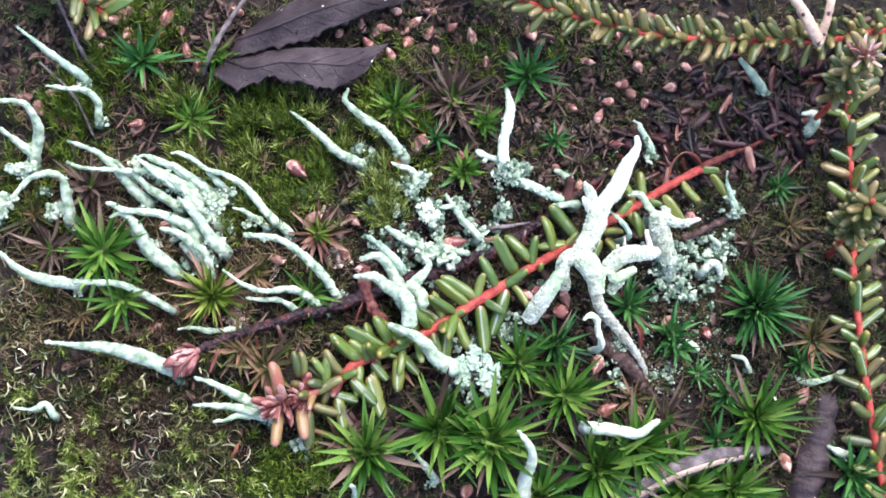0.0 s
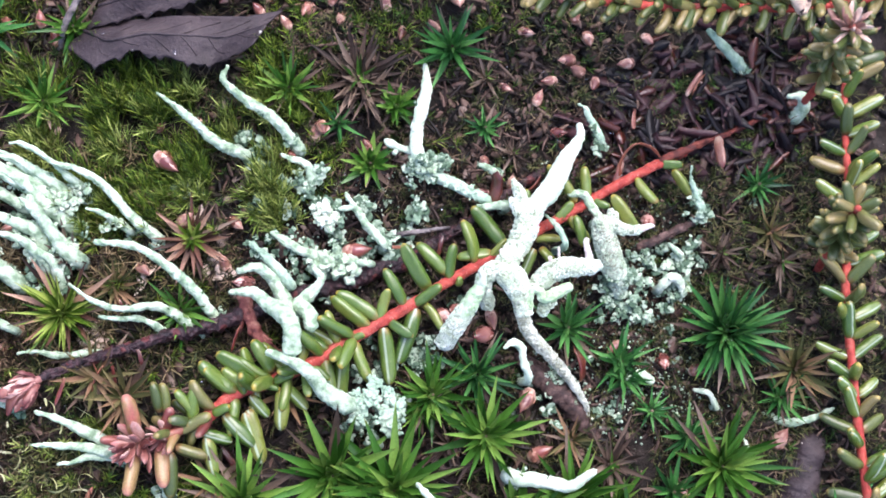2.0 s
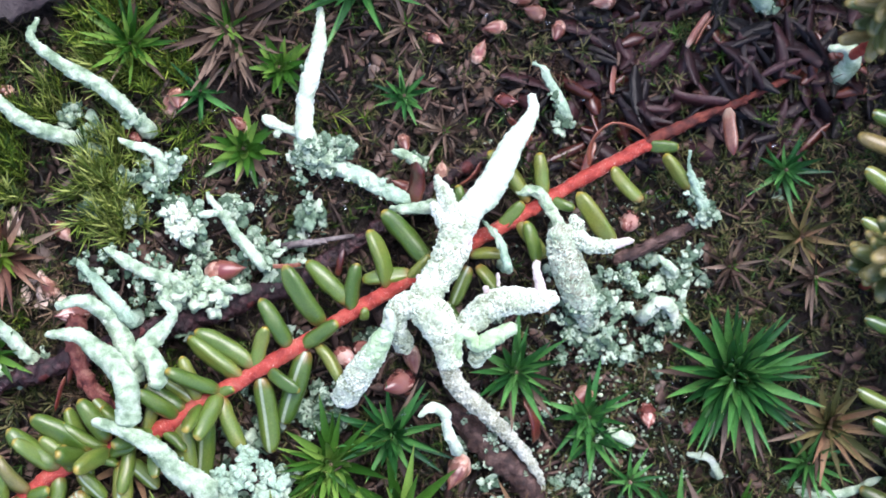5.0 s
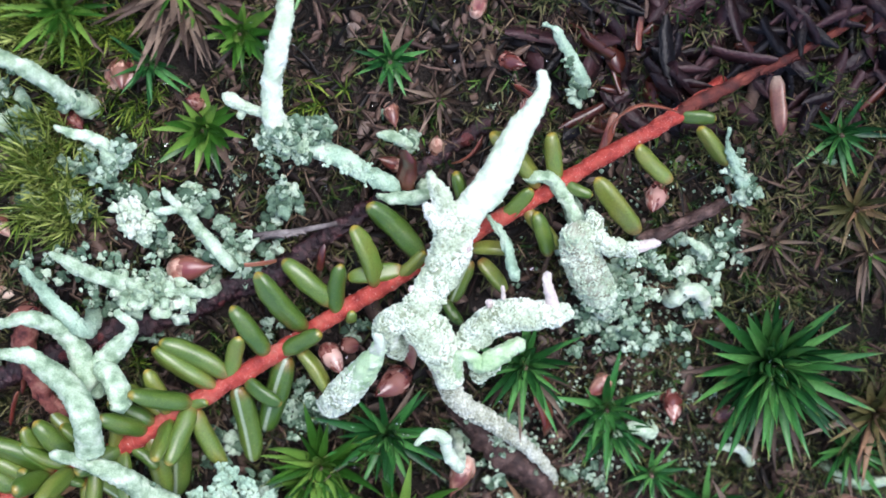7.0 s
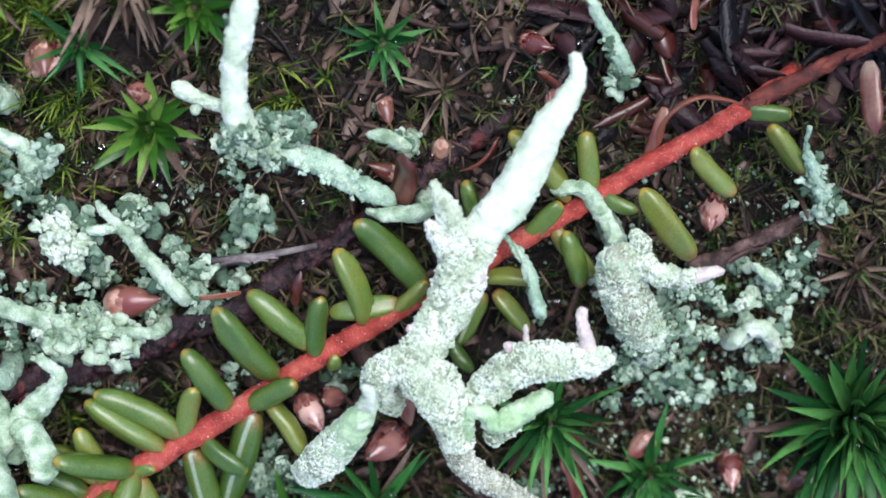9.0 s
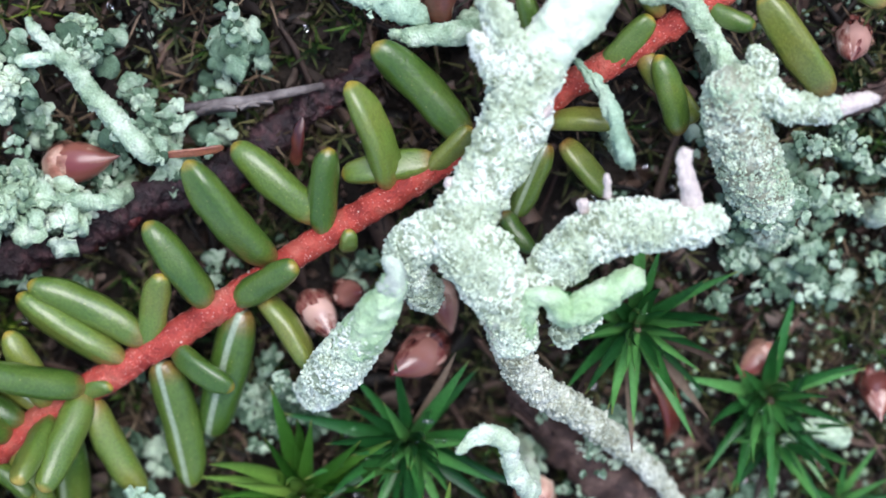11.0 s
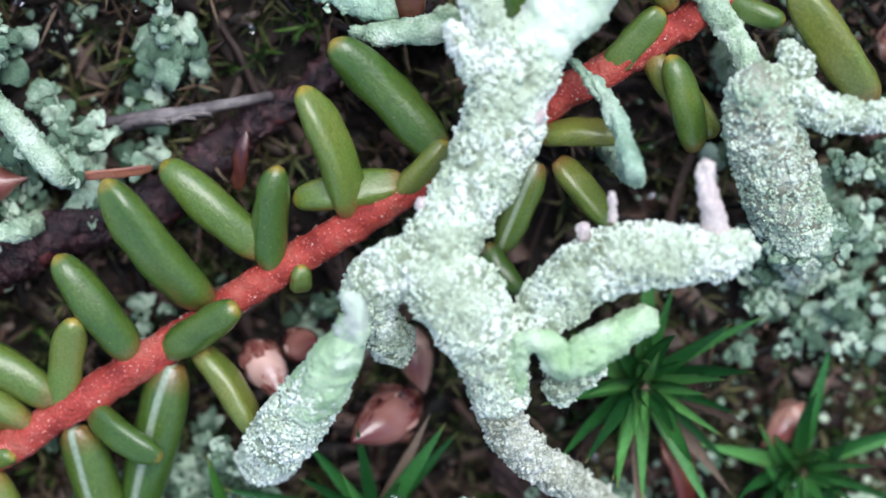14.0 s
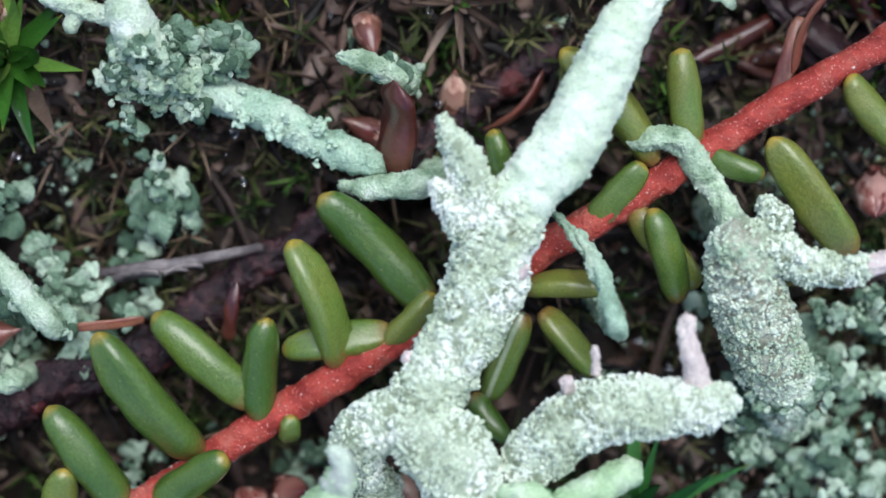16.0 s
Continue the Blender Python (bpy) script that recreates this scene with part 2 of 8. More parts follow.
M = dict(
    lichen=material("pale_lichen", [(0.20, 0.30, 0.185), (0.42, 0.545, 0.38), (0.66, 0.745, 0.60)], 0.92, 1.2, 0.13, 1.0, 0.14, 0.15, 0.10),
    lichen_white=material("white_lichen", [(0.40, 0.51, 0.35), (0.58, 0.68, 0.52), (0.76, 0.81, 0.70)], 0.92, 1.6, 0.12, 1.0, 0.12, 0.15, 0.06),
    lichen_main=material("mealy_lichen", [(0.47, 0.56, 0.40), (0.69, 0.78, 0.63), (0.87, 0.91, 0.83)], 0.95, 2.2, 0.08, 0.6, 0.04, 0.15, 0.08, island=True),
    lichen_pale=material("finely_mealy_lichen", [(0.58, 0.71, 0.51), (0.71, 0.82, 0.64), (0.83, 0.89, 0.77)], 0.95, 2.0, 0.07, 1.0, 0.07, 0.15, 0.10, island=True),
    # dark inner lichen, its colour lowered further so bare gaps read as shaded pits
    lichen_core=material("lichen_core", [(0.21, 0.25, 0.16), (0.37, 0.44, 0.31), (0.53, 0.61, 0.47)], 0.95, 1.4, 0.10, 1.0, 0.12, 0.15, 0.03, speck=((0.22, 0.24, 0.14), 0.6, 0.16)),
    lichen_smooth=material("smooth_lichen", [(0.33, 0.50, 0.27), (0.48, 0.64, 0.40), (0.64, 0.74, 0.56)], 0.95, 1.6, 0.07, 1.0, 0.07, 0.15, 0.12, island=True),
    lichen_green=material("dull_mealy_lichen", [(0.38, 0.50, 0.35), (0.56, 0.66, 0.51), (0.73, 0.80, 0.67)], 0.95, 1.5, 0.08, 0.6, 0.04, 0.15, 0.15, island=True),
    lichen_grey=material("greyish_lichen", [(0.36, 0.40, 0.31), (0.52, 0.55, 0.46), (0.68, 0.70, 0.62)], 0.95, 1.2, 0.10, 0.6, 0.04, 0.15, 0.2, island=True),
    # core of the greyish limbs, darkened likewise to deepen gaps between granules
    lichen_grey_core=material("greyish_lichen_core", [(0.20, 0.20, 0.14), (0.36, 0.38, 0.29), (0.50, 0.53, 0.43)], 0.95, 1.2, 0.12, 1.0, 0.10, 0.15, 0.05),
    lichen_tip=material("smooth_grey_tip", [(0.40, 0.44, 0.39), (0.48, 0.54, 0.45), (0.54, 0.65, 0.49)], 0.9, 1.6, 0.1, 0.5, 0.04, 0.2, 0.03),
    lichen_pink=material("pinkish_tip", [(0.55, 0.46, 0.44), (0.62, 0.55, 0.50)], 0.9, 1.0, 0.12, 0.8, 0.06, 0.2, 0.1),
    lichen_dim=material("dull_lichen", [(0.24, 0.36, 0.26), (0.36, 0.50, 0.37), (0.50, 0.62, 0.48)], 0.95, 2.0, 0.15, 1.0, 0.10, 0.15, 0.08),
    squamule=material("squamule", [(0.080, 0.140, 0.088), (0.165, 0.255, 0.170), (0.38, 0.47, 0.36)], 0.9, 0.8, 0.10, 1.0, 0.08, 0.2, 0.28, island=True, pick=0.45),
    leaf=material("crowberry_leaf", [(0.058, 0.122, 0.016), (0.102, 0.160, 0.025), (0.150, 0.165, 0.030)], 0.34, 1.8, 0.16, 0.6, 0.06, 0.5, 0.18, tip=((0.34, 0.245, 0.035), 0.945), coat=0.5, per=6.0, stretch=2.0, foot=((0.20, 0.115, 0.03), 0.16), pick=0.35, speck=((0.17, 0.20, 0.05), 0.40, 0.12)),
    leaf_striped=material("crowberry_leaf_underside", [(0.058, 0.122, 0.016), (0.102, 0.160, 0.025), (0.150, 0.165, 0.030)], 0.34, 1.8, 0.16, 0.6, 0.06, 0.5, 0.18, tip=((0.34, 0.245, 0.035), 0.945), coat=0.5, per=6.0, stretch=2.0, foot=((0.20, 0.115, 0.03), 0.16), pick=0.35, stripe=((0.30, 0.37, 0.25), 0.022), speck=((0.17, 0.20, 0.05), 0.40, 0.12)),
    leaf_olive=material("olive_leaf", [(0.058, 0.088, 0.022), (0.100, 0.122, 0.031), (0.155, 0.122, 0.044)], 0.38, 2.0, 0.2, 0.5, 0.05, 0.5, 0.25, tip=((0.26, 0.20, 0.06), 0.90), coat=0.2, per=4.4, stretch=1.8, foot=((0.20, 0.09, 0.04), 0.2), pick=0.5),
    leaf_red=material("reddened_leaf", [(0.15, 0.032, 0.026), (0.25, 0.078, 0.055), (0.20, 0.13, 0.05)], 0.38, 1.4, 0.2, 0.6, 0.06, 0.5, 0.3, tip=((0.33, 0.15, 0.11), 0.84), per=4.5, stretch=2.0, foot=((0.12, 0.03, 0.03), 0.25), pick=0.4),
    bud_pale=material("pale_bud", [(0.34, 0.17, 0.135), (0.50, 0.32, 0.26), (0.62, 0.48, 0.40)], 0.45, 1.0, 0.2, 0.6, 0.05, 0.4, 0.2, per=3.0, stretch=2.5, pick=0.4),
    bud=material("red_bud", [(0.14, 0.040, 0.036), (0.28, 0.105, 0.088), (0.46, 0.29, 0.25)], 0.42, 1.0, 0.2, 0.6, 0.05, 0.45, 0.3, per=3.0, stretch=2.5, pick=0.4),
    stem=material("red_stem", [(0.24, 0.026, 0.018), (0.39, 0.050, 0.034), (0.40, 0.10, 0.07)], 0.62, 1.3, 0.14, 1.0, 0.12, 0.4, 0.05),
    fuzz=material("stem_fuzz", [(0.48, 0.13, 0.10), (0.60, 0.34, 0.30)], 0.8, 1.0, 0.2, 0.2, 0.02, 0.3, 0.2),
    dust=material("pale_dust", [(0.48, 0.27, 0.23), (0.68, 0.54, 0.48)], 0.8, 0.5, 0.2, 0.3, 0.02, 0.4, 0.2, island=True),
    stem_flaky=material("flaking_red_bark", [(0.07, 0.018, 0.016), (0.20, 0.058, 0.045), (0.36, 0.16, 0.12)], 0.65, 0.9, 0.18, 1.0, 0.12, 0.35, 0.2),
    stem_dry=material("reddish_brown_stem", [(0.05, 0.014, 0.012), (0.12, 0.028, 0.020), (0.21, 0.055, 0.036)], 0.7, 1.6, 0.18, 1.0, 0.12, 0.3, 0.08),
    twig=material("dark_twig", [(0.008, 0.003, 0.005), (0.024, 0.009, 0.012), (0.090, 0.042, 0.046)], 0.4, 0.7, 0.16, 1.0, 0.2, 0.45, 0.1, speck=((0.10, 0.022, 0.022), 2.2, 0.28)),
    twig_brown=material("brown_twig", [(0.025, 0.014, 0.012), (0.065, 0.036, 0.030), (0.16, 0.10, 0.085)], 0.65, 0.9, 0.2, 1.0, 0.15, 0.35, 0.15),
    twig_grey=material("grey_twig", [(0.055, 0.045, 0.044), (0.115, 0.096, 0.094), (0.23, 0.20, 0.19)], 0.7, 1.8, 0.3, 1.0, 0.12, 0.4, 0.15),
    bark=material("wet_dead_leaf", [(0.020, 0.014, 0.015), (0.036, 0.026, 0.029), (0.06, 0.045, 0.046)], 0.6, 5.0, 0.45, 0.9, 0.2, 0.3, 0.08, speck=((0.4, 0.38, 0.34), 2.6, 0.09)),
    star=material("haircap_leaf", [(0.014, 0.074, 0.018), (0.032, 0.138, 0.028), (0.075, 0.205, 0.05)], 0.34, 1.6, 0.2, 0.4, 0.03, 0.5, 0.3, tip=((0.20, 0.19, 0.05), 0.90), per=6.0, stretch=6.0, foot=((0.06, 0.12, 0.03), 0.22), pick=0.45, coat=0.2),
    star_light=material("light_haircap_leaf", [(0.020, 0.082, 0.009), (0.052, 0.150, 0.018), (0.145, 0.250, 0.045)], 0.3, 2.0, 0.2, 0.4, 0.03, 0.45, 0.3, tip=((0.22, 0.22, 0.05), 0.90), per=8.0, stretch=6.0, foot=((0.09, 0.17, 0.03), 0.2), pick=0.4),
    star_brown=material("withered_haircap_leaf", [(0.040, 0.025, 0.018), (0.088, 0.058, 0.042), (0.165, 0.120, 0.088)], 0.55, 1.6, 0.2, 0.5, 0.03, 0.35, 0.35, per=6.0, stretch=6.0, pick=0.5),
    star_rust=material("rusty_haircap_leaf", [(0.075, 0.036, 0.024), (0.17, 0.082, 0.054), (0.31, 0.19, 0.13)], 0.5, 1.6, 0.2, 0.5, 0.03, 0.35, 0.35, per=6.0, stretch=6.0, pick=0.5, foot=((0.20, 0.19, 0.04), 0.25)),
    star_lime=material("lime_haircap_leaf", [(0.050, 0.115, 0.010), (0.120, 0.205, 0.020), (0.27, 0.34, 0.07)], 0.36, 2.0, 0.2, 0.4, 0.03, 0.45, 0.3, tip=((0.30, 0.24, 0.08), 0.88), per=8.0, stretch=6.0, pick=0.45),
    moss=material("fine_moss", [(0.020, 0.054, 0.006), (0.062, 0.122, 0.010), (0.155, 0.205, 0.028)], 0.48, 6.0, 0.4, 0.2, 0.02, 0.35, 0.45, island=True, pick=0.5),
    moss_straw=material("straw_moss", [(0.07, 0.055, 0.025), (0.16, 0.12, 0.055), (0.26, 0.20, 0.11)], 0.6, 4.0, 0.4, 0.2, 0.02, 0.3, 0.4, island=True, pick=0.5),
    moss_dark=material("dark_moss", [(0.008, 0.024, 0.005), (0.022, 0.058, 0.010), (0.060, 0.115, 0.018)], 0.5, 4.0, 0.4, 0.2, 0.02, 0.35, 0.4, island=True, pick=0.55),
    moss_bright=material("bright_moss", [(0.066, 0.118, 0.014), (0.14, 0.195, 0.030), (0.28, 0.32, 0.09)], 0.5, 4.0, 0.4, 0.2, 0.02, 0.35, 0.45, island=True, pick=0.5),
    moss_brown=material("brown_moss", [(0.018, 0.011, 0.007), (0.048, 0.030, 0.017), (0.13, 0.092, 0.058)], 0.6, 4.0, 0.4, 0.2, 0.02, 0.3, 0.5, island=True, pick=0.55),
    star_straw=material("straw_coloured_moss_leaf", [(0.06, 0.07, 0.020), (0.145, 0.125, 0.048), (0.165, 0.097, 0.054)], 0.55, 1.6, 0.2, 0.5, 0.03, 0.35, 0.4, per=6.0, stretch=6.0, pick=0.5),
    moss_dull=material("dull_moss", [(0.010, 0.016, 0.005), (0.028, 0.042, 0.010), (0.050, 0.066, 0.017), (0.105, 0.098, 0.040)], 0.6, 4.0, 0.4, 0.2, 0.02, 0.3, 0.4, island=True, pick=0.55),
    moss_pale=material("dried_moss", [(0.24, 0.26, 0.10), (0.45, 0.46, 0.23), (0.66, 0.65, 0.45)], 0.5, 8.0, 0.4, 0.2, 0.02, 0.35, 0.3, island=True),
    soil=material("humus", [(0.009, 0.007, 0.006), (0.021, 0.016, 0.013), (0.050, 0.038, 0.032)], 0.75, 3.2, 0.30, 1.0, 0.45, 0.28, 0.0, speck=((0.07, 0.050, 0.040), 1.3, 0.10)),
    litter=material("brown_litter", [(0.010, 0.007, 0.006), (0.032, 0.019, 0.015), (0.060, 0.034, 0.026), (0.105, 0.066, 0.050)], 0.6, 2.0, 0.3, 0.7, 0.06, 0.35, 0.4, island=True, pick=0.7),
    crumb=material("pale_brown_crumb", [(0.035, 0.024, 0.019), (0.072, 0.050, 0.040), (0.16, 0.12, 0.10)], 0.7, 1.5, 0.3, 0.8, 0.06, 0.35, 0.35, island=True, pick=0.6),
    needle=material("dark_needle", [(0.006, 0.0035, 0.005), (0.014, 0.006, 0.008), (0.038, 0.016, 0.018)], 0.42, 1.6, 0.25, 0.9, 0.1, 0.35, 0.45, island=True, pick=0.6),
    seed=material("bud_scale", [(0.16, 0.050, 0.032), (0.32, 0.15, 0.105), (0.55, 0.36, 0.28)], 0.28, 0.5, 0.12, 0.5, 0.03, 0.5, 0.3, coat=0.3, per=2.6, stretch=5.0, tip=((0.15, 0.035, 0.03), 0.78), foot=((0.50, 0.36, 0.28), 0.25), pick=0.25),
    seed_dark=material("dark_bud_scale", [(0.06, 0.012, 0.012), (0.17, 0.048, 0.038), (0.34, 0.16, 0.13), (0.66, 0.48, 0.42)], 0.2, 0.42, 0.1, 0.5, 0.03, 0.5, 0.3, coat=0.6, per=3.4, stretch=7.0, tip=((0.10, 0.018, 0.016), 0.74), pick=0.2),
    dead_leaf=material("dead_crowberry_leaf", [(0.050, 0.012, 0.011), (0.14, 0.034, 0.022), (0.23, 0.085, 0.05)], 0.3, 0.9, 0.15, 0.6, 0.05, 0.5, 0.35, coat=0.35, per=4.0, stretch=3.0, pick=0.3, foot=((0.18, 0.07, 0.04), 0.3)),
    pale_wood=material("pale_dry_twig", [(0.40, 0.28, 0.20), (0.55, 0.40, 0.30), (0.62, 0.50, 0.40)], 0.6, 3.0, 0.3, 0.5, 0.05, 0.4, 0.1, speck=((0.05, 0.03, 0.03), 2.0, 0.2)),
)
drop = bpy.data.materials.new("water_drop")
drop.use_nodes = True
dn = drop.node_tree.nodes["Principled BSDF"]
dn.inputs["Transmission Weight"].default_value, dn.inputs["Roughness"].default_value, dn.inputs["IOR"].default_value = 1.0, 0.03, 1.33
dn.inputs["Base Color"].default_value = (0.95, 0.97, 1.0, 1)
M["drop"] = drop

# ---- making things ----
rng = random.Random(7)


def height(x, y):
    """The height of the soil, in mm."""
    p = Vector((x, y, 0))
    far = max(0.0, math.hypot(x, y) - 90)
    h = -4.1 + 1.0 * noise.noise(p / 17) + 1.1 * noise.noise(p / 6.5 + Vector((5, 1, 2))) + 1.1 * noise.noise(p / 2.6)
    h += 0.6 * noise.noise(p / 1.2)
    return h + far * 0.02 * noise.noise(p / 400) if far else h


def mesh_of(name, verts, faces, mat, smooth=True):
    me = bpy.data.meshes.new(name)
    me.from_pydata([(v[0] * U, v[1] * U, v[2] * U) for v in verts], [], faces)
    me.materials.append(mat)
    if smooth:
        me.polygons.foreach_set("use_smooth", [True] * len(me.polygons))
    me.update()
    return me


def thing(name, base, label, category, group="", kind=""):
    ob = new(name)
    ob.location = Vector(base) * U
    ob.empty_display_size = 0.002
    return tagged(ob, label, category, group, kind)


def part(name, verts, faces, mat, parent, label="", kind=""):
    """One mesh under a thing or part; verts in world millimetres."""
    top = parent
    at = Vector((0, 0, 0))
    while top:
        at += top.location
        top = top.parent
    at /= U
    ob = new(name, mesh_of(name, [(v[0] - at.x, v[1] - at.y, v[2] - at.z) for v in verts], faces, mat))
    ob.parent = parent
    return tagged(ob, label, kind=kind)


def piece(name, me, m, parent):
    """An object on a shared mesh, at the pose m (millimetres, world) under a thing."""
    ob = new(name, me)
    ob.parent = parent
    loc, rot, scale = m.decompose()
    ob.matrix_basis = Matrix.LocRotScale(loc * U - parent.location, rot, scale * U)
    return ob


def spline(points, step):
    """Catmull-Rom through rows (x, y, z, r)."""
    p = [np.array(q, float) for q in points]
    p = [2 * p[0] - p[1], *p, 2 * p[-1] - p[-2]]
    out = []
    for a, b, c, d in zip(p, p[1:], p[2:], p[3:]):
        n = max(2, int(np.linalg.norm((c - b)[:3]) / step))
        for k in range(n):
            s = k / n
            out.append(0.5 * (2 * b + (c - a) * s + (2 * a - 5 * b + 4 * c - d) * s * s + (3 * b - a - 3 * c + d) * s**3))
    out.append(p[-2])
    return out


def tube(points, step=0.5, sides=12, rough=0.0, grain=0.5, seed=0, flat=1.0, pits=0.0):
    """A tapered, uneven tube with closed round ends through rows (x, y, z, r)."""
    rows = spline(points, step)
    verts, faces = [], []
    normal = None
    off = Vector((seed * 3.7, seed * 1.3, seed * 2.1))
    for k, q in enumerate(rows):
        a, b = rows[max(0, k - 1)], rows[min(len(rows) - 1, k + 1)]
        t = Vector((b - a)[:3]).normalized()
        if normal is None:
            normal = t.orthogonal().normalized()
        normal = (normal - t * normal.dot(t)).normalized()
        bi = t.cross(normal)
        c, r = Vector(q[:3]), max(q[3], 0.03)
        for s in range(sides):
            w = 2 * math.pi * s / sides
            d = normal * math.cos(w) + bi * math.sin(w) * flat
            v = c + d * r
            if rough:
                e = noise.noise(v / (grain * 3.2) + off) * 0.9 + noise.noise(v / grain + off) * 0.65 + noise.noise(v / (grain * 0.42) + off) * 0.45
                if pits:
                    e -= pits * max(0.0, noise.noise(v / (grain * 0.75) + off * 2) - 0.15) * min(1.0, max(0.15, 0.55 + 1.3 * noise.noise(v / 2.6 + off)))
                v += d * e * rough
            verts.append(v)
    n = len(rows)
    for k in range(n - 1):
        for s in range(sides):
            e = (s + 1) % sides
            faces.append((k * sides + s, k * sides + e, (k + 1) * sides + e, (k + 1) * sides + s))
    for k, sign in ((0, -1), (n - 1, 1)):
        q, nb = rows[k], rows[1 if k == 0 else n - 2]
        t = Vector((q - nb)[:3]).normalized()
        verts.append(Vector(q[:3]) + t * max(q[3], 0.03) * 0.8)
        m = len(verts) - 1
        for s in range(sides):
            e = (s + 1) % sides
            faces.append((k * sides + e, k * sides + s, m) if sign < 0 else (k * sides + s, k * sides + e, m))
    return verts, faces


def grains(verts, faces, count, size, seed=0, alone=False):
    """Mealy granules strewn over a surface: joined with it, or alone."""
    rnd = random.Random(seed)
    out_v, out_f = ([], []) if alone else (list(verts), list(faces))
    m = len(faces)
    ring = [(math.cos(k * 2.0944), math.sin(k * 2.0944)) for k in range(3)]
    for _ in range(count):
        f = faces[int(rnd.random() * m)]
        a, b, c = (Vector(verts[i]) for i in f[:3])
        nrm = (b - a).cross(c - a)
        if nrm.length < 1e-9:
            continue
        nrm.normalize()
        u, v = rnd.random(), rnd.random()
        p = a + (b - a) * u * 0.9 + (c - b) * v * u * 0.9
        lump = noise.noise(p / 0.34) + 0.5 * noise.noise(p / 0.95) if alone else 0.0
        if lump < -0.38:
            continue
        r = (1 + 1.0 * max(0.0, lump)) * size * rnd.choice((0.5, 0.6, 0.8, 1.0, 1.2, 1.6, 2.1) if alone else (0.45, 0.6, 0.8, 1.0, 1.25))
        t1 = nrm.orthogonal().normalized()
        t1 = Matrix.Rotation(rnd.random() * 3, 3, nrm) @ t1
        t2 = nrm.cross(t1)
        n = len(out_v)
        h = r * (rnd.uniform(0.5, 1.35) if alone else rnd.uniform(0.6, 1.5))
        lean = t1 * r * rnd.uniform(-0.4, 0.4)
        if not alone:
            out_v += [p + t1 * r, p + t2 * r * 0.8, p - t1 * r * 0.9, p - t2 * r, p + nrm * h]
            out_f += [(n, n + 1, n + 4), (n + 1, n + 2, n + 4), (n + 2, n + 3, n + 4), (n + 3, n, n + 4)]
            continue
        for s, q in ((-0.2, 0.8), (0.9, 0.72)):
            out_v += [p + (t1 * x + t2 * y) * r * q * rnd.uniform(0.7, 1.25) + (nrm * h + lean) * s * rnd.uniform(0.85, 1.15) for x, y in ring]
        out_f += [(n + k, n + (k + 1) % 3, n + 3 + (k + 1) % 3, n + 3 + k) for k in range(3)]
        out_f.append((n + 3, n + 4, n + 5))
    return out_v, out_f


def join(*shapes):
    verts, faces = [], []
    for v, f in shapes:
        n = len(verts)
        verts += v
        faces += [tuple(i + n for i in g) for g in f]
    return verts, faces


def frame_to(b, p, side=None, roll=0.0):
    """Turn with local Z from b to p."""
    d = (Vector(p) - Vector(b)).normalized()
    q = d.to_track_quat("Z", "Y")
    return Matrix.Translation(b) @ q.to_matrix().to_4x4() @ Matrix.Rotation(roll, 4, "Z")


def squamule_shape(c, r, tilt, turn, rnd):
    """A small crinkled leaflet with thickness: deeply scalloped, its edge waved up and down, narrower at its foot."""
    n = 10 if r < 0.25 else 17
    lobes, cup = rnd.choice((3, 4, 5)), rnd.uniform(-0.2, 0.3)
    wave, crimp = rnd.uniform(0, 6.28), rnd.uniform(0, 6.28)
    lean = rnd.uniform(0.6, 1.3)
    m = Matrix.Translation(c) @ Matrix.Rotation(turn, 4, "Z") @ Matrix.Rotation(tilt, 4, "X")
    verts, faces = [m @ Vector((0, 0, 0))], []
    thick = 0.07 + 0.05 * r
    for s, low in ((0.5, 0.0), (1.0, 0.1), (0.9, 1.0)):
        for k in range(n):
            w = 2 * math.pi * k / n
            notch = abs(math.sin(lobes * 0.5 * w + wave))
            edge = r * s * (0.72 + 0.28 * math.sin(w)) * (1 + (0.42 * notch**0.6 - 0.3) * s * s + 0.12 * math.sin(3 * w + crimp))
            z = s * s * r * (cup + 0.17 * math.sin(lobes * w + crimp) + 0.10 * math.sin(2 * w + wave)) - thick * low
            verts.append(m @ Vector((edge * math.cos(w) * lean, edge * math.sin(w), z)))
    verts.append(m @ Vector((0, 0, -thick)))
    for k in range(n):
        e = (k + 1) % n
        faces += [(0, 1 + k, 1 + e), (3 * n + 1, 2 * n + 1 + e, 2 * n + 1 + k)]
        faces += [(q + k, q + n + k, q + n + e, q + e) for q in (1, n + 1)]
    return verts, faces


